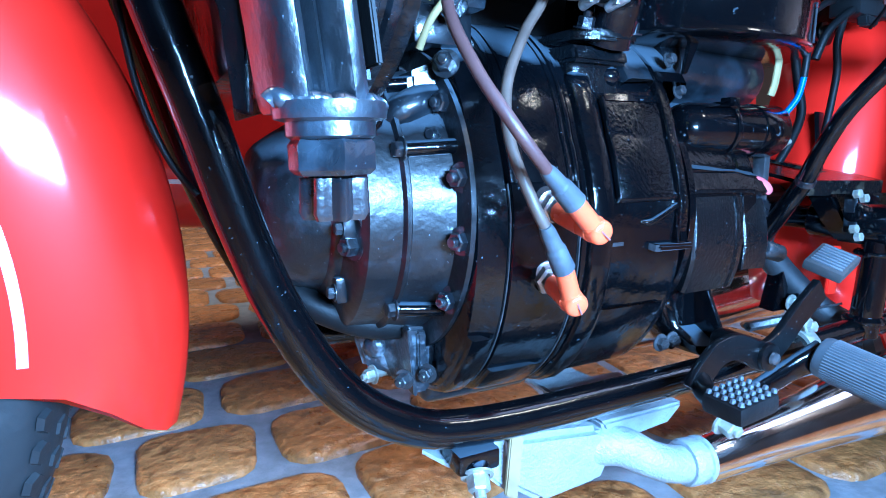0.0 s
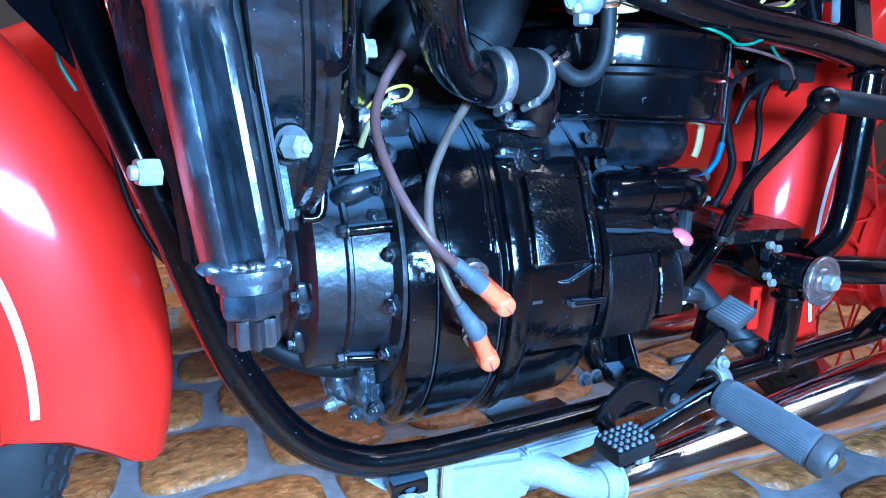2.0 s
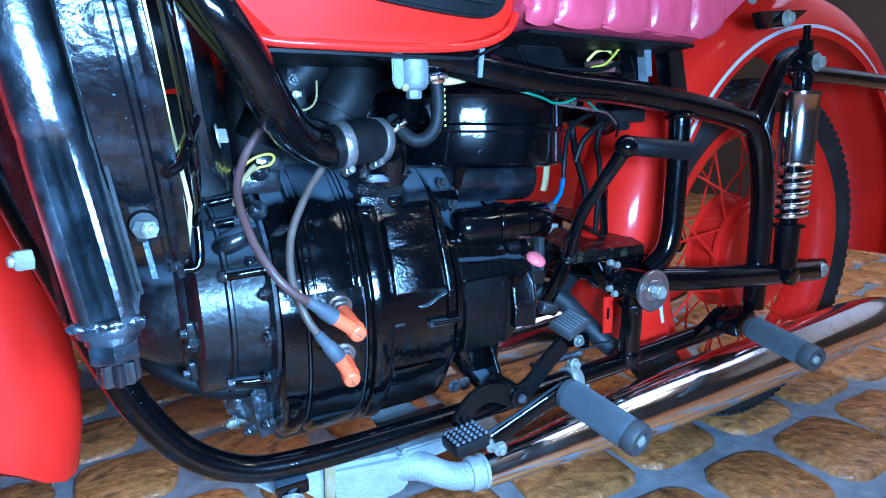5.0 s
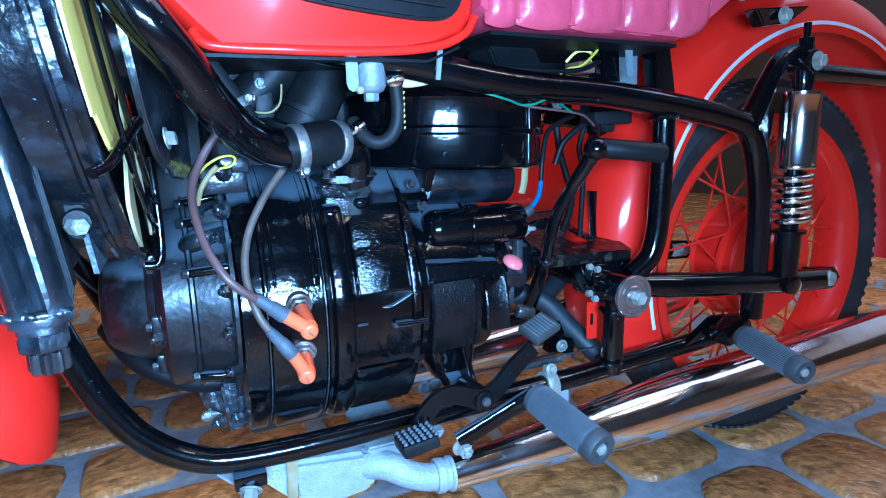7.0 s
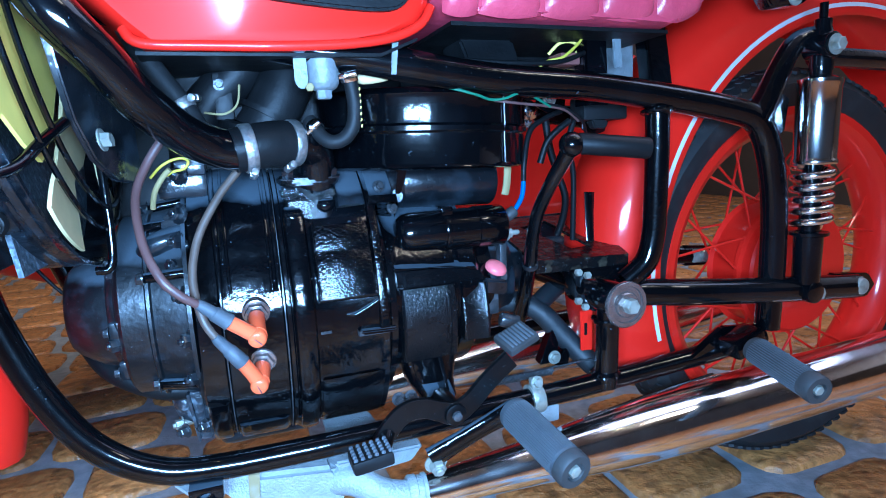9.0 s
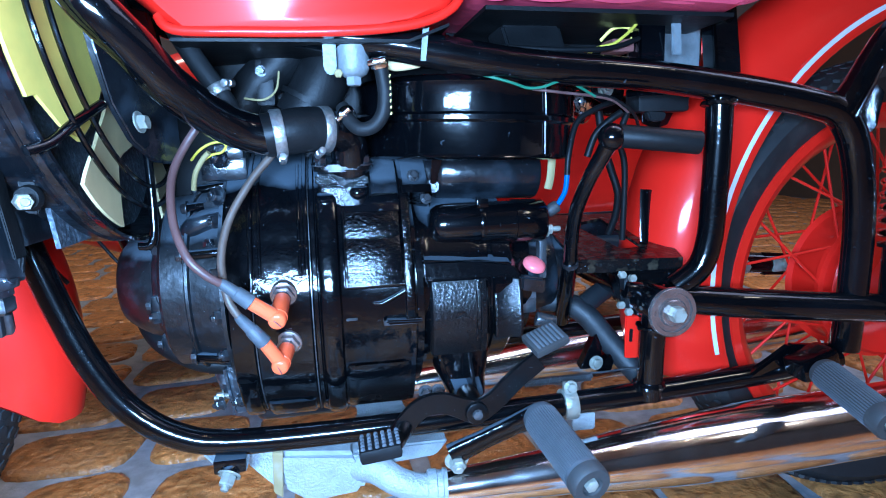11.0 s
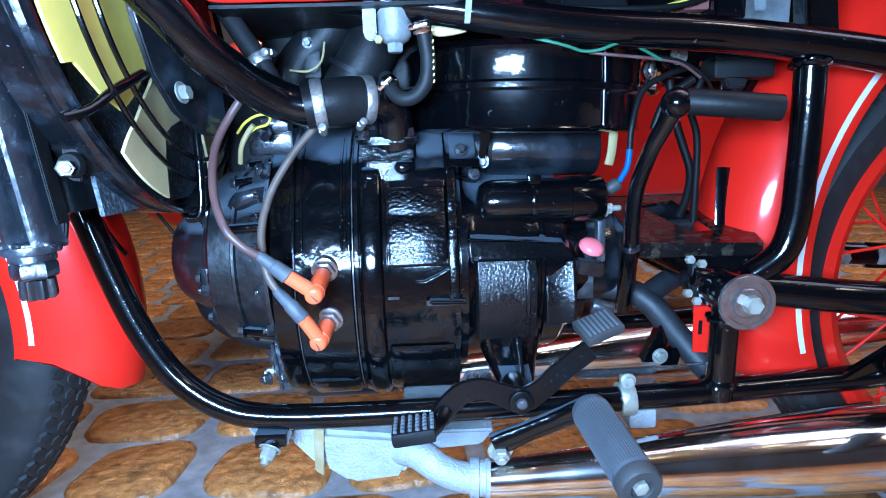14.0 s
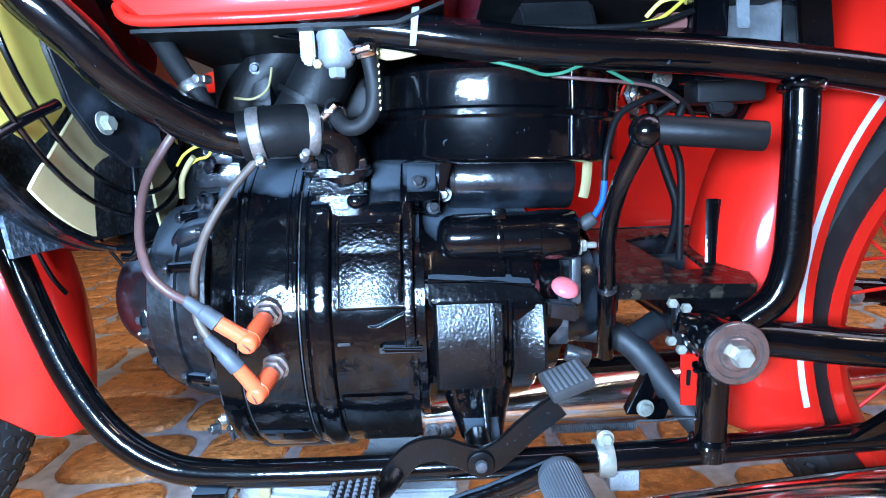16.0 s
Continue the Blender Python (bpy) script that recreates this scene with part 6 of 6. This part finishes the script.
# ---- pedals, rests and levers ----
def foot_rest(p0, p1, r, label, ribs, rubber):
    """A rubber-sleeved peg from its root to its end."""
    p0, p1 = Vector(p0), Vector(p1)
    d = p1 - p0
    L = d.length
    bm = bmesh.new()
    lathe(bm, p0, d, [(0, r * 0.75), (0.002, r * 0.95), (0.005, r), (L - 0.013, r * 0.97), (L - 0.012, r * 0.6)], 40)
    ob = part("foot_rest", bm, rubber, bike, label)
    bm = bmesh.new()
    lathe(bm, p0, d, [(L - 0.014, r * 0.8), (L - 0.013, r * 1.05), (L - 0.003, r * 1.05), (L, r * 0.95), (L, r * 0.55), (L - 0.004, r * 0.48), (L - 0.005, r * 0.2)], 40)
    part("end_collar", bm, DARKRUB, ob, "dark rubber end collar")
    dn, u, w = axes(d)
    bm = bmesh.new()
    for k in range(ribs):
        a = 2 * math.pi * k / ribs
        q = (math.cos(a) * u + math.sin(a) * w) * (r + 0.0001)
        tube(bm, [p0 + dn * 0.010 + q, p0 + dn * (L - 0.018) + q * 0.975], 0.0008, 6, 1)
    part("rubber_ribs", bm, GREYRUB, ob)
    bm = bmesh.new()
    lathe(bm, p0 + dn * (L - 0.006), d, [(0, r * 0.36), (0.006, r * 0.36), (0.007, r * 0.28), (0.007, r * 0.1)], 6)
    part("peg_nut", bm, ZINC, ob)
    return ob


foot_rest((0.526, 0.292, 0.262), (0.540, 0.183, 0.241), 0.0188, "ribbed grey rubber rider foot rest", 44, WORNRUB)
foot_rest((0.856, 0.268, 0.289), (0.838, 0.163, 0.275), 0.0165, "black rubber pillion foot rest", 36, DARKRUB)
bm = bmesh.new()
tube(bm, [(0.435, 0.318, 0.212), (0.47, 0.311, 0.230), (0.505, 0.303, 0.248), (0.530, 0.292, 0.262)], 0.0125, 16, flat=0.6, radii=[0.014, 0.0115, 0.0120, 0.0155])
arm = part("rest_arm", bm, BRUSHED, bike, "worn black foot rest arm")
bolt(arm, (0.440, 0.318, 0.206), (0, -1, -0.3), 0.016, 0.012, stud=0.004)
bm = bmesh.new()
box(bm, (0.872, 0.300, 0.286), (0.050, 0.035, 0.026), 0.006, Matrix.Rotation(-0.35, 4, "Y"))
plate(bm, [(0.80, 0.325, 0.258), (0.86, 0.318, 0.302), (0.92, 0.312, 0.298), (0.90, 0.322, 0.270)], (0, 0.012, 0), 0.003)
part("rest_bracket", bm, BLACK, bike, "black pillion rest bracket welded to the tube")

bm = bmesh.new()
box(bm, (0.352, 0.243, 0.272), (0.040, 0.032, 0.014), 0.004, Matrix.Rotation(radians(-6), 4, "Y"))
lever = part("gear_pedal", bm, RUBBER, bike, "black gear pedal with a studded rubber pad")
bm = bmesh.new()
for i in range(6):
    for j in range(5):
        c = Vector((0.3355 + 0.0066 * i, 0.2305 + 0.0062 * j, 0.2775 + 0.0007 * i))
        lathe(bm, c, (0, 0, 1), [(0, 0.0024), (0.0024, 0.0018), (0.0030, 0.0008)], 6)
part("pad_studs", bm, WORNRUB, lever)
bm = bmesh.new()
line = spline([(0.376, 0, 0.254), (0.386, 0, 0.268), (0.402, 0, 0.281), (0.422, 0, 0.2835), (0.442, 0, 0.276), (0.460, 0, 0.270), (0.480, 0, 0.280), (0.502, 0, 0.300), (0.530, 0, 0.321)], 6)
upper, lower = [], []
for i, p in enumerate(line):
    tn = (line[min(i + 1, len(line) - 1)] - line[max(i - 1, 0)]).normalized()
    h = 0.0110 + 0.002 * math.exp(-((p.x - 0.460) / 0.014) ** 2)
    for side, out in ((1, upper), (-1, lower)):
        out.append(p + Vector((-tn.z, 0, tn.x)) * h * side)
loops = []
for y in (0.2965, 0.2975, 0.3025, 0.3035):
    k = 0.93 if y in (0.2965, 0.3035) else 1.0
    loops.append([bm.verts.new((c.x + (q.x - c.x) * k, y, c.z + (q.z - c.z) * k)) for q, c in list(zip(upper, line)) + list(zip(lower, line))[::-1]])
for la, lb in zip(loops, loops[1:]):
    for j in range(len(la)):
        bm.faces.new((la[j], la[(j + 1) % len(la)], lb[(j + 1) % len(la)], lb[j]))
n = len(line)
for lp in (loops[0], loops[-1]):
    for j in range(n - 1):
        bm.faces.new((lp[j], lp[j + 1], lp[2 * n - 2 - j], lp[2 * n - 1 - j]))
tube(bm, [(0.360, 0.246, 0.270), (0.366, 0.262, 0.262), (0.374, 0.285, 0.256), (0.382, 0.300, 0.262)], 0.0085, 14)
rod(bm, (0.459, 0.292, 0.270), (0.459, 0.345, 0.270), 0.0125, 22, 0.002)
part("rocker_arm", bm, SATIN, lever, "flat glossy black rocker arm")
bm = bmesh.new()
lathe(bm, (0.459, 0.2905, 0.270), (0, -1, 0), [(0, 0.006), (0.003, 0.005), (0.004, 0.002)], 14)
part("pivot_pin", bm, DARKSTEEL, lever)
bm = bmesh.new()
turn = Matrix.Rotation(radians(-14), 4, "Y") @ Matrix.Rotation(radians(22), 4, "X") @ Matrix.Rotation(radians(10), 4, "Z")
box(bm, (0.536, 0.296, 0.345), (0.041, 0.033, 0.010), 0.003, turn)
pad = part("heel_pad", bm, DARKRUB, lever, "worn rectangular rubber heel pad")
for k in range(7):
    bm = bmesh.new()
    box(bm, Vector((0.536, 0.296, 0.345)) + turn @ Vector((-0.0145 + 0.0048 * k, 0, 0.0055)), (0.0024, 0.026, 0.0020), 0.0004, turn, 1)
    part("pad_rib", bm, GREYRUB, pad)

# kick starter
bm = bmesh.new()
tube(bm, [(0.593, 0.268, 0.556), (0.589, 0.276, 0.541), (0.581, 0.293, 0.513), (0.5805, 0.322, 0.479), (0.585, 0.345, 0.442), (0.590, 0.362, 0.410), (0.600, 0.398, 0.362), (0.609, 0.432, 0.321)], 0.0082, 14, radii=[0.010, 0.0085, 0.0078, 0.0078, 0.008, 0.009, 0.010, 0.010])
t = bmesh.new()
bmesh.ops.create_uvsphere(t, u_segments=20, v_segments=12, radius=0.0135, matrix=Matrix.Translation((0.593, 0.268, 0.556)))
join(bm, t)
kick = part("kick_starter", bm, BLACK, bike, "glossy black kick starter lever with a rubber pedal")
bm = bmesh.new()
rod(bm, (0.600, 0.268, 0.557), (0.676, 0.2475, 0.548), 0.0113, 24, 0.0022)
part("kick_pedal", bm, RUBBER, kick, "smooth black rubber sleeve")
bm = bmesh.new()
lathe(bm, (0.589, 0.358, 0.415), (0.25, 0.45, -0.85), [(0, 0.0098), (0.006, 0.0098)], 16)
part("lever_band", bm, NUTBLACK, kick)

# side-stand spring, clamp on the lower tube
bm = bmesh.new()
lathe(bm, (0.574, 0.3422, 0.2455), (1, 0, 0.03), [(0, 0.0140), (0, 0.0178), (0.001, 0.0184), (0.015, 0.0184), (0.016, 0.0178), (0.016, 0.0140), (0, 0.0140)], 36)
box(bm, (0.582, 0.341, 0.2675), (0.013, 0.010, 0.012), 0.002)
tube_clamp = part("tube_clamp", bm, ZINC, bike, "steel clamp round the lower frame tube")
bolt(tube_clamp, (0.582, 0.336, 0.2685), (0, -1, 0.2), 0.010, 0.006)
bm = bmesh.new()
tube(bm, [(0.536 + 0.00040 * k, 0.370 + 0.0042 * math.cos(k * math.pi / 3), 0.2645 + 0.0042 * math.sin(k * math.pi / 3)) for k in range(220)], 0.0011, 6, 1)
tube(bm, [(0.624, 0.375, 0.267), (0.645, 0.372, 0.268), (0.665, 0.37, 0.270), (0.69, 0.365, 0.272)], 0.0014, 8)
part("stand_spring", bm, DARKSTEEL, tube_clamp, "thin steel return spring")
bm = bmesh.new()
plate(bm, [(0.622, 0.40, 0.262), (0.65, 0.41, 0.31), (0.66, 0.41, 0.30), (0.648, 0.40, 0.262)], (0.003, 0.02, 0), 0.001)
plate(bm, [(0.64, 0.39, 0.262), (0.668, 0.40, 0.285), (0.672, 0.40, 0.278), (0.66, 0.39, 0.258)], (0.003, 0.02, 0), 0.001)
stand = part("centre_stand", bm, BLACK, bike, "black centre stand lugs behind the tube")
bolt(stand, (0.640, 0.392, 0.273), (0, -1, 0), 0.011, 0.006)
bm = bmesh.new()
box(bm, (0.604, 0.36, 0.218), (0.030, 0.03, 0.022), 0.003)
part("stand_stop", bm, SILVER, stand)
# brake-light switch clamp beside the pivot
bm = bmesh.new()
plate(bm, [(0.649, 0.342, 0.398), (0.654, 0.342, 0.398), (0.656, 0.340, 0.358), (0.651, 0.340, 0.358)], (0, 0.012, 0), 0.001)
part("switch_clip", bm, NUTBLACK, frame_ob, "chipped black clip beside the pivot")
bm = bmesh.new()
rod(bm, (0.650, 0.344, 0.380), (0.672, 0.344, 0.378), 0.0105, 20, 0.002)
part("switch_body", bm, BLACK, frame_ob, "short black barrel in the clip")
for p in ((0.645, 0.341, 0.399), (0.658, 0.341, 0.394), (0.644, 0.340, 0.363), (0.654, 0.340, 0.354)):
    bolt(frame_ob, p, (0, -1, 0.2), 0.0085, 0.006, washer=False, material=ZINC)

# ---- exhaust ----
bm = bmesh.new()
plate(bm, [(0.240, 0.355, 0.218), (0.330, 0.350, 0.210), (0.345, 0.350, 0.180), (0.335, 0.352, 0.158), (0.275, 0.356, 0.150), (0.245, 0.36, 0.170)], (0, 0.062, 0), 0.006)
collector = part("exhaust_collector", bm, SILVER, bike, "silver painted exhaust box under the engine")
bm = bmesh.new()
plate(bm, [(0.200, 0.375, 0.205), (0.245, 0.36, 0.165), (0.252, 0.36, 0.218), (0.225, 0.38, 0.222)], (0.0, 0.03, 0), 0.003)
part("heat_shield", bm, SILVER, collector, "silver painted sheet heat shield")
bm = bmesh.new()
plate(bm, [(0.33, 0.352, 0.213), (0.44, 0.36, 0.207), (0.425, 0.365, 0.186), (0.345, 0.356, 0.186)], (0, 0.09, 0), 0.003)
part("heat_shield", bm, SILVER, collector, "silver painted sheet heat shield")
bm = bmesh.new()
plate(bm, [(0.335, 0.42, 0.205), (0.405, 0.42, 0.203), (0.395, 0.50, 0.203), (0.335, 0.50, 0.205)], (0, 0, 0.005), 0.001)
part("heat_shield", bm, SILVER, collector)
bm = bmesh.new()
plate(bm, [(0.238, 0.3525, 0.222), (0.250, 0.3515, 0.221), (0.246, 0.3525, 0.164), (0.236, 0.3555, 0.170)], (0, 0.004, 0), 0.001)
part("tape_strip", bm, TAPE, collector, "ochre strip of masking tape")
bm = bmesh.new()
tube(bm, [(0.330, 0.37, 0.186), (0.352, 0.352, 0.187), (0.375, 0.338, 0.176), (0.400, 0.333, 0.167), (0.435, 0.330, 0.164)], 0.0165, 20, radii=[0.020, 0.0175, 0.0160, 0.0165, 0.0170])
part("exhaust_pipe", bm, SILVER, collector, "silver painted bent exhaust pipe")
bm = bmesh.new()
lathe(bm, (0.408, 0.332, 0.1665), (1, -0.08, -0.04), [(0, 0.017), (0, 0.0195), (0.002, 0.021), (0.010, 0.021), (0.011, 0.0195), (0.017, 0.0195), (0.018, 0.0215), (0.022, 0.0215), (0.023, 0.018)], 34)
part("pipe_clamp", bm, SILVER, collector)
bm = bmesh.new()
axis = Vector((1.30 - 0.43, 0.300 - 0.329, 0.212 - 0.165))
lathe(bm, (0.428, 0.329, 0.1650), axis, [(0, 0.0200), (0.07, 0.0235), (0.14, 0.028), (0.22, 0.0355), (0.30, 0.041), (0.36, 0.0432), (0.42, 0.044), (0.80, 0.044), (0.86, 0.040), (0.90, 0.034), (0.90, 0.030), (0.87, 0.030)], 56)
muffler = part("muffler", bm, CHROME, bike, "long chromed cigar muffler with rusty speckles")
bm = bmesh.new()
tube(bm, [(0.640, 0.322, 0.214), (0.74, 0.319, 0.229), (0.84, 0.316, 0.240)], 0.0016, 6, 3)
part("muffler_seam", bm, CHROME, muffler)
bm = bmesh.new()
axis = Vector((0.87, 0.02, 0.047))
lathe(bm, (0.36, 0.640, 0.160), axis, [(0, 0.018), (0.07, 0.0200), (0.14, 0.024), (0.22, 0.032), (0.30, 0.039), (0.36, 0.0432), (0.42, 0.044), (0.80, 0.044), (0.86, 0.040), (0.90, 0.034), (0.90, 0.030), (0.87, 0.030)], 48)
part("muffler", bm, CHROME, bike, "chromed muffler on the far side")
# ---- ceiling spots, torch stand-in and added panels ----
BULB = glow("warm_bulb", (1.0, 0.66, 0.32), 160.0)
for x, y in SPOTS:
    sp = thing("ceiling_spot", (x, y, 3.02), "small warm spotlight on the ceiling", "ceiling lamp", "ceiling spots")
    bm = bmesh.new()
    lathe(bm, (x, y, 3.10), (0, 0, -1), [(0, 0.04), (0.05, 0.05), (0.055, 0.045)], 20)
    part("lamp_body", bm, CEIL, sp)
    bm = bmesh.new()
    lathe(bm, (x, y, 3.05), (0, 0, -1), [(0, 0.022), (0.01, 0.018), (0.016, 0.006)], 16)
    part("bulb", bm, BULB, sp)
# body and stand invented for the torch stand-in, never in view
stand = thing("work_lamp", (TORCH[0], TORCH[1], 0.0), "still LED panel standing in for the camera's torch, stand added", "work lamp")
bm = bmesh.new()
box(bm, (TORCH[0], TORCH[1], TORCH[2]), (0.42, 0.03, 0.18), 0.006, (Vector((0.0, 0.89, -0.315)).to_track_quat("Y", "Z")).to_matrix())
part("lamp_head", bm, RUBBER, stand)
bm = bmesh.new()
rod(bm, (TORCH[0], TORCH[1] - 0.015, 0.02), (TORCH[0], TORCH[1] - 0.015, TORCH[2] - 0.05), 0.008, 12)
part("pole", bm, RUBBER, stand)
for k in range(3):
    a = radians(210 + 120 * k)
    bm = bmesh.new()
    rod(bm, (TORCH[0], TORCH[1] - 0.015, 0.18), (TORCH[0] + 0.2 * math.cos(a), TORCH[1] - 0.015 + 0.2 * math.sin(a), 0.006), 0.006, 10)
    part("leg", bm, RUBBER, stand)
# housings for the added panels, all out of view
for x, y, size, watts, colour in PANELS:
    pl = thing("ceiling_panel_lamp", (x, y, 3.06), "flat white panel lamp, unseen, added on the ceiling", "ceiling lamp", "ceiling lamps")
    bm = bmesh.new()
    box(bm, (x, y, 3.085), (size + 0.06, size + 0.06, 0.03), 0.004)
    part("housing", bm, CEIL, pl)

# ---- paving stones ----
def stone_mesh(name, w, d, rng):
    """A flat-topped stone with rounded corners and an uneven, softly broken face."""
    bm = bmesh.new()
    cr = rng.uniform(0.22, 0.34) * min(w, d)
    ring = []
    skew = [rng.uniform(-0.010, 0.010) for _ in range(8)]
    cs = ((1, 1), (-1, 1), (-1, -1), (1, -1))
    for i, (sx, sy) in enumerate(cs):
        cx, cy = sx * (w / 2 - cr) + skew[2 * i], sy * (d / 2 - cr) + skew[2 * i + 1]
        for k in range(4):
            a = radians(90 * i + 30 * k)
            ring.append((cx + cr * math.cos(a), cy + cr * math.sin(a)))
    n = len(ring)
    low = [bm.verts.new((x, y, -0.012)) for x, y in ring]
    edge = [bm.verts.new((x * 0.985, y * 0.985, 0.0005 + rng.uniform(-0.001, 0.001))) for x, y in ring]
    top = [bm.verts.new((x * 0.90, y * 0.90, 0.0045 + rng.uniform(-0.0012, 0.0012))) for x, y in ring]
    for a, b in ((low, edge), (edge, top)):
        for k in range(n):
            bm.faces.new((a[k], a[(k + 1) % n], b[(k + 1) % n], b[k]))
    mid = bm.verts.new((0, 0, 0.006))
    for k in range(n):
        bm.faces.new((top[k], top[(k + 1) % n], mid))
    for f in bm.faces:
        f.smooth = True
    me = bpy.data.meshes.new(name)
    bm.to_mesh(me)
    bm.free()
    me.materials.append(STONE)
    return me


rng = random.Random(5)
kinds = [stone_mesh("stone", (0.175 + 0.028 * (k % 3)), 0.168 + 0.006 * (k % 4), rng) for k in range(10)]
placed = 0
far = bmesh.new()
for j in range(-18, 22):
    y = 0.865 + 0.197 * (j - 2)
    x = -3.5 + 0.11 * (j % 2) + rng.uniform(-0.03, 0.03)
    if j == 2:
        x = 0.135 - 15 * 0.222
    while x < 4.45:
        me = kinds[rng.randrange(10)]
        w = me.vertices and max(v.co.x for v in me.vertices) * 2
        step = w + 0.024
        cx = x + step / 2
        x += step
        turn = rng.uniform(-3, 3) + 180 * rng.randrange(2)
        m = pose(cx, y + rng.uniform(-0.006, 0.006), 0.0, 0, 0, turn)
        if placed < 300 and -1.1 < cx < 1.9 and 0.0 < y < 2.2:
            ob = new("stone", me)
            ob.parent = floor
            ob.matrix_parent_inverse = floor.matrix_basis.inverted()
            ob.matrix_basis = m
            placed += 1
        else:
            t = bmesh.new()
            t.from_mesh(me)
            bmesh.ops.transform(t, matrix=m, verts=t.verts)
            tmp = bpy.data.meshes.new("t")
            t.to_mesh(tmp)
            t.free()
            far.from_mesh(tmp)
            bpy.data.meshes.remove(tmp)
me = bpy.data.meshes.new("far_stones")
for f in far.faces:
    f.smooth = True
far.to_mesh(me)
far.free()
me.materials.append(STONE)
ob = tagged(new("far_stones", me), kind="stuff")
ob.parent = floor
ob.matrix_parent_inverse = floor.matrix_basis.inverted()
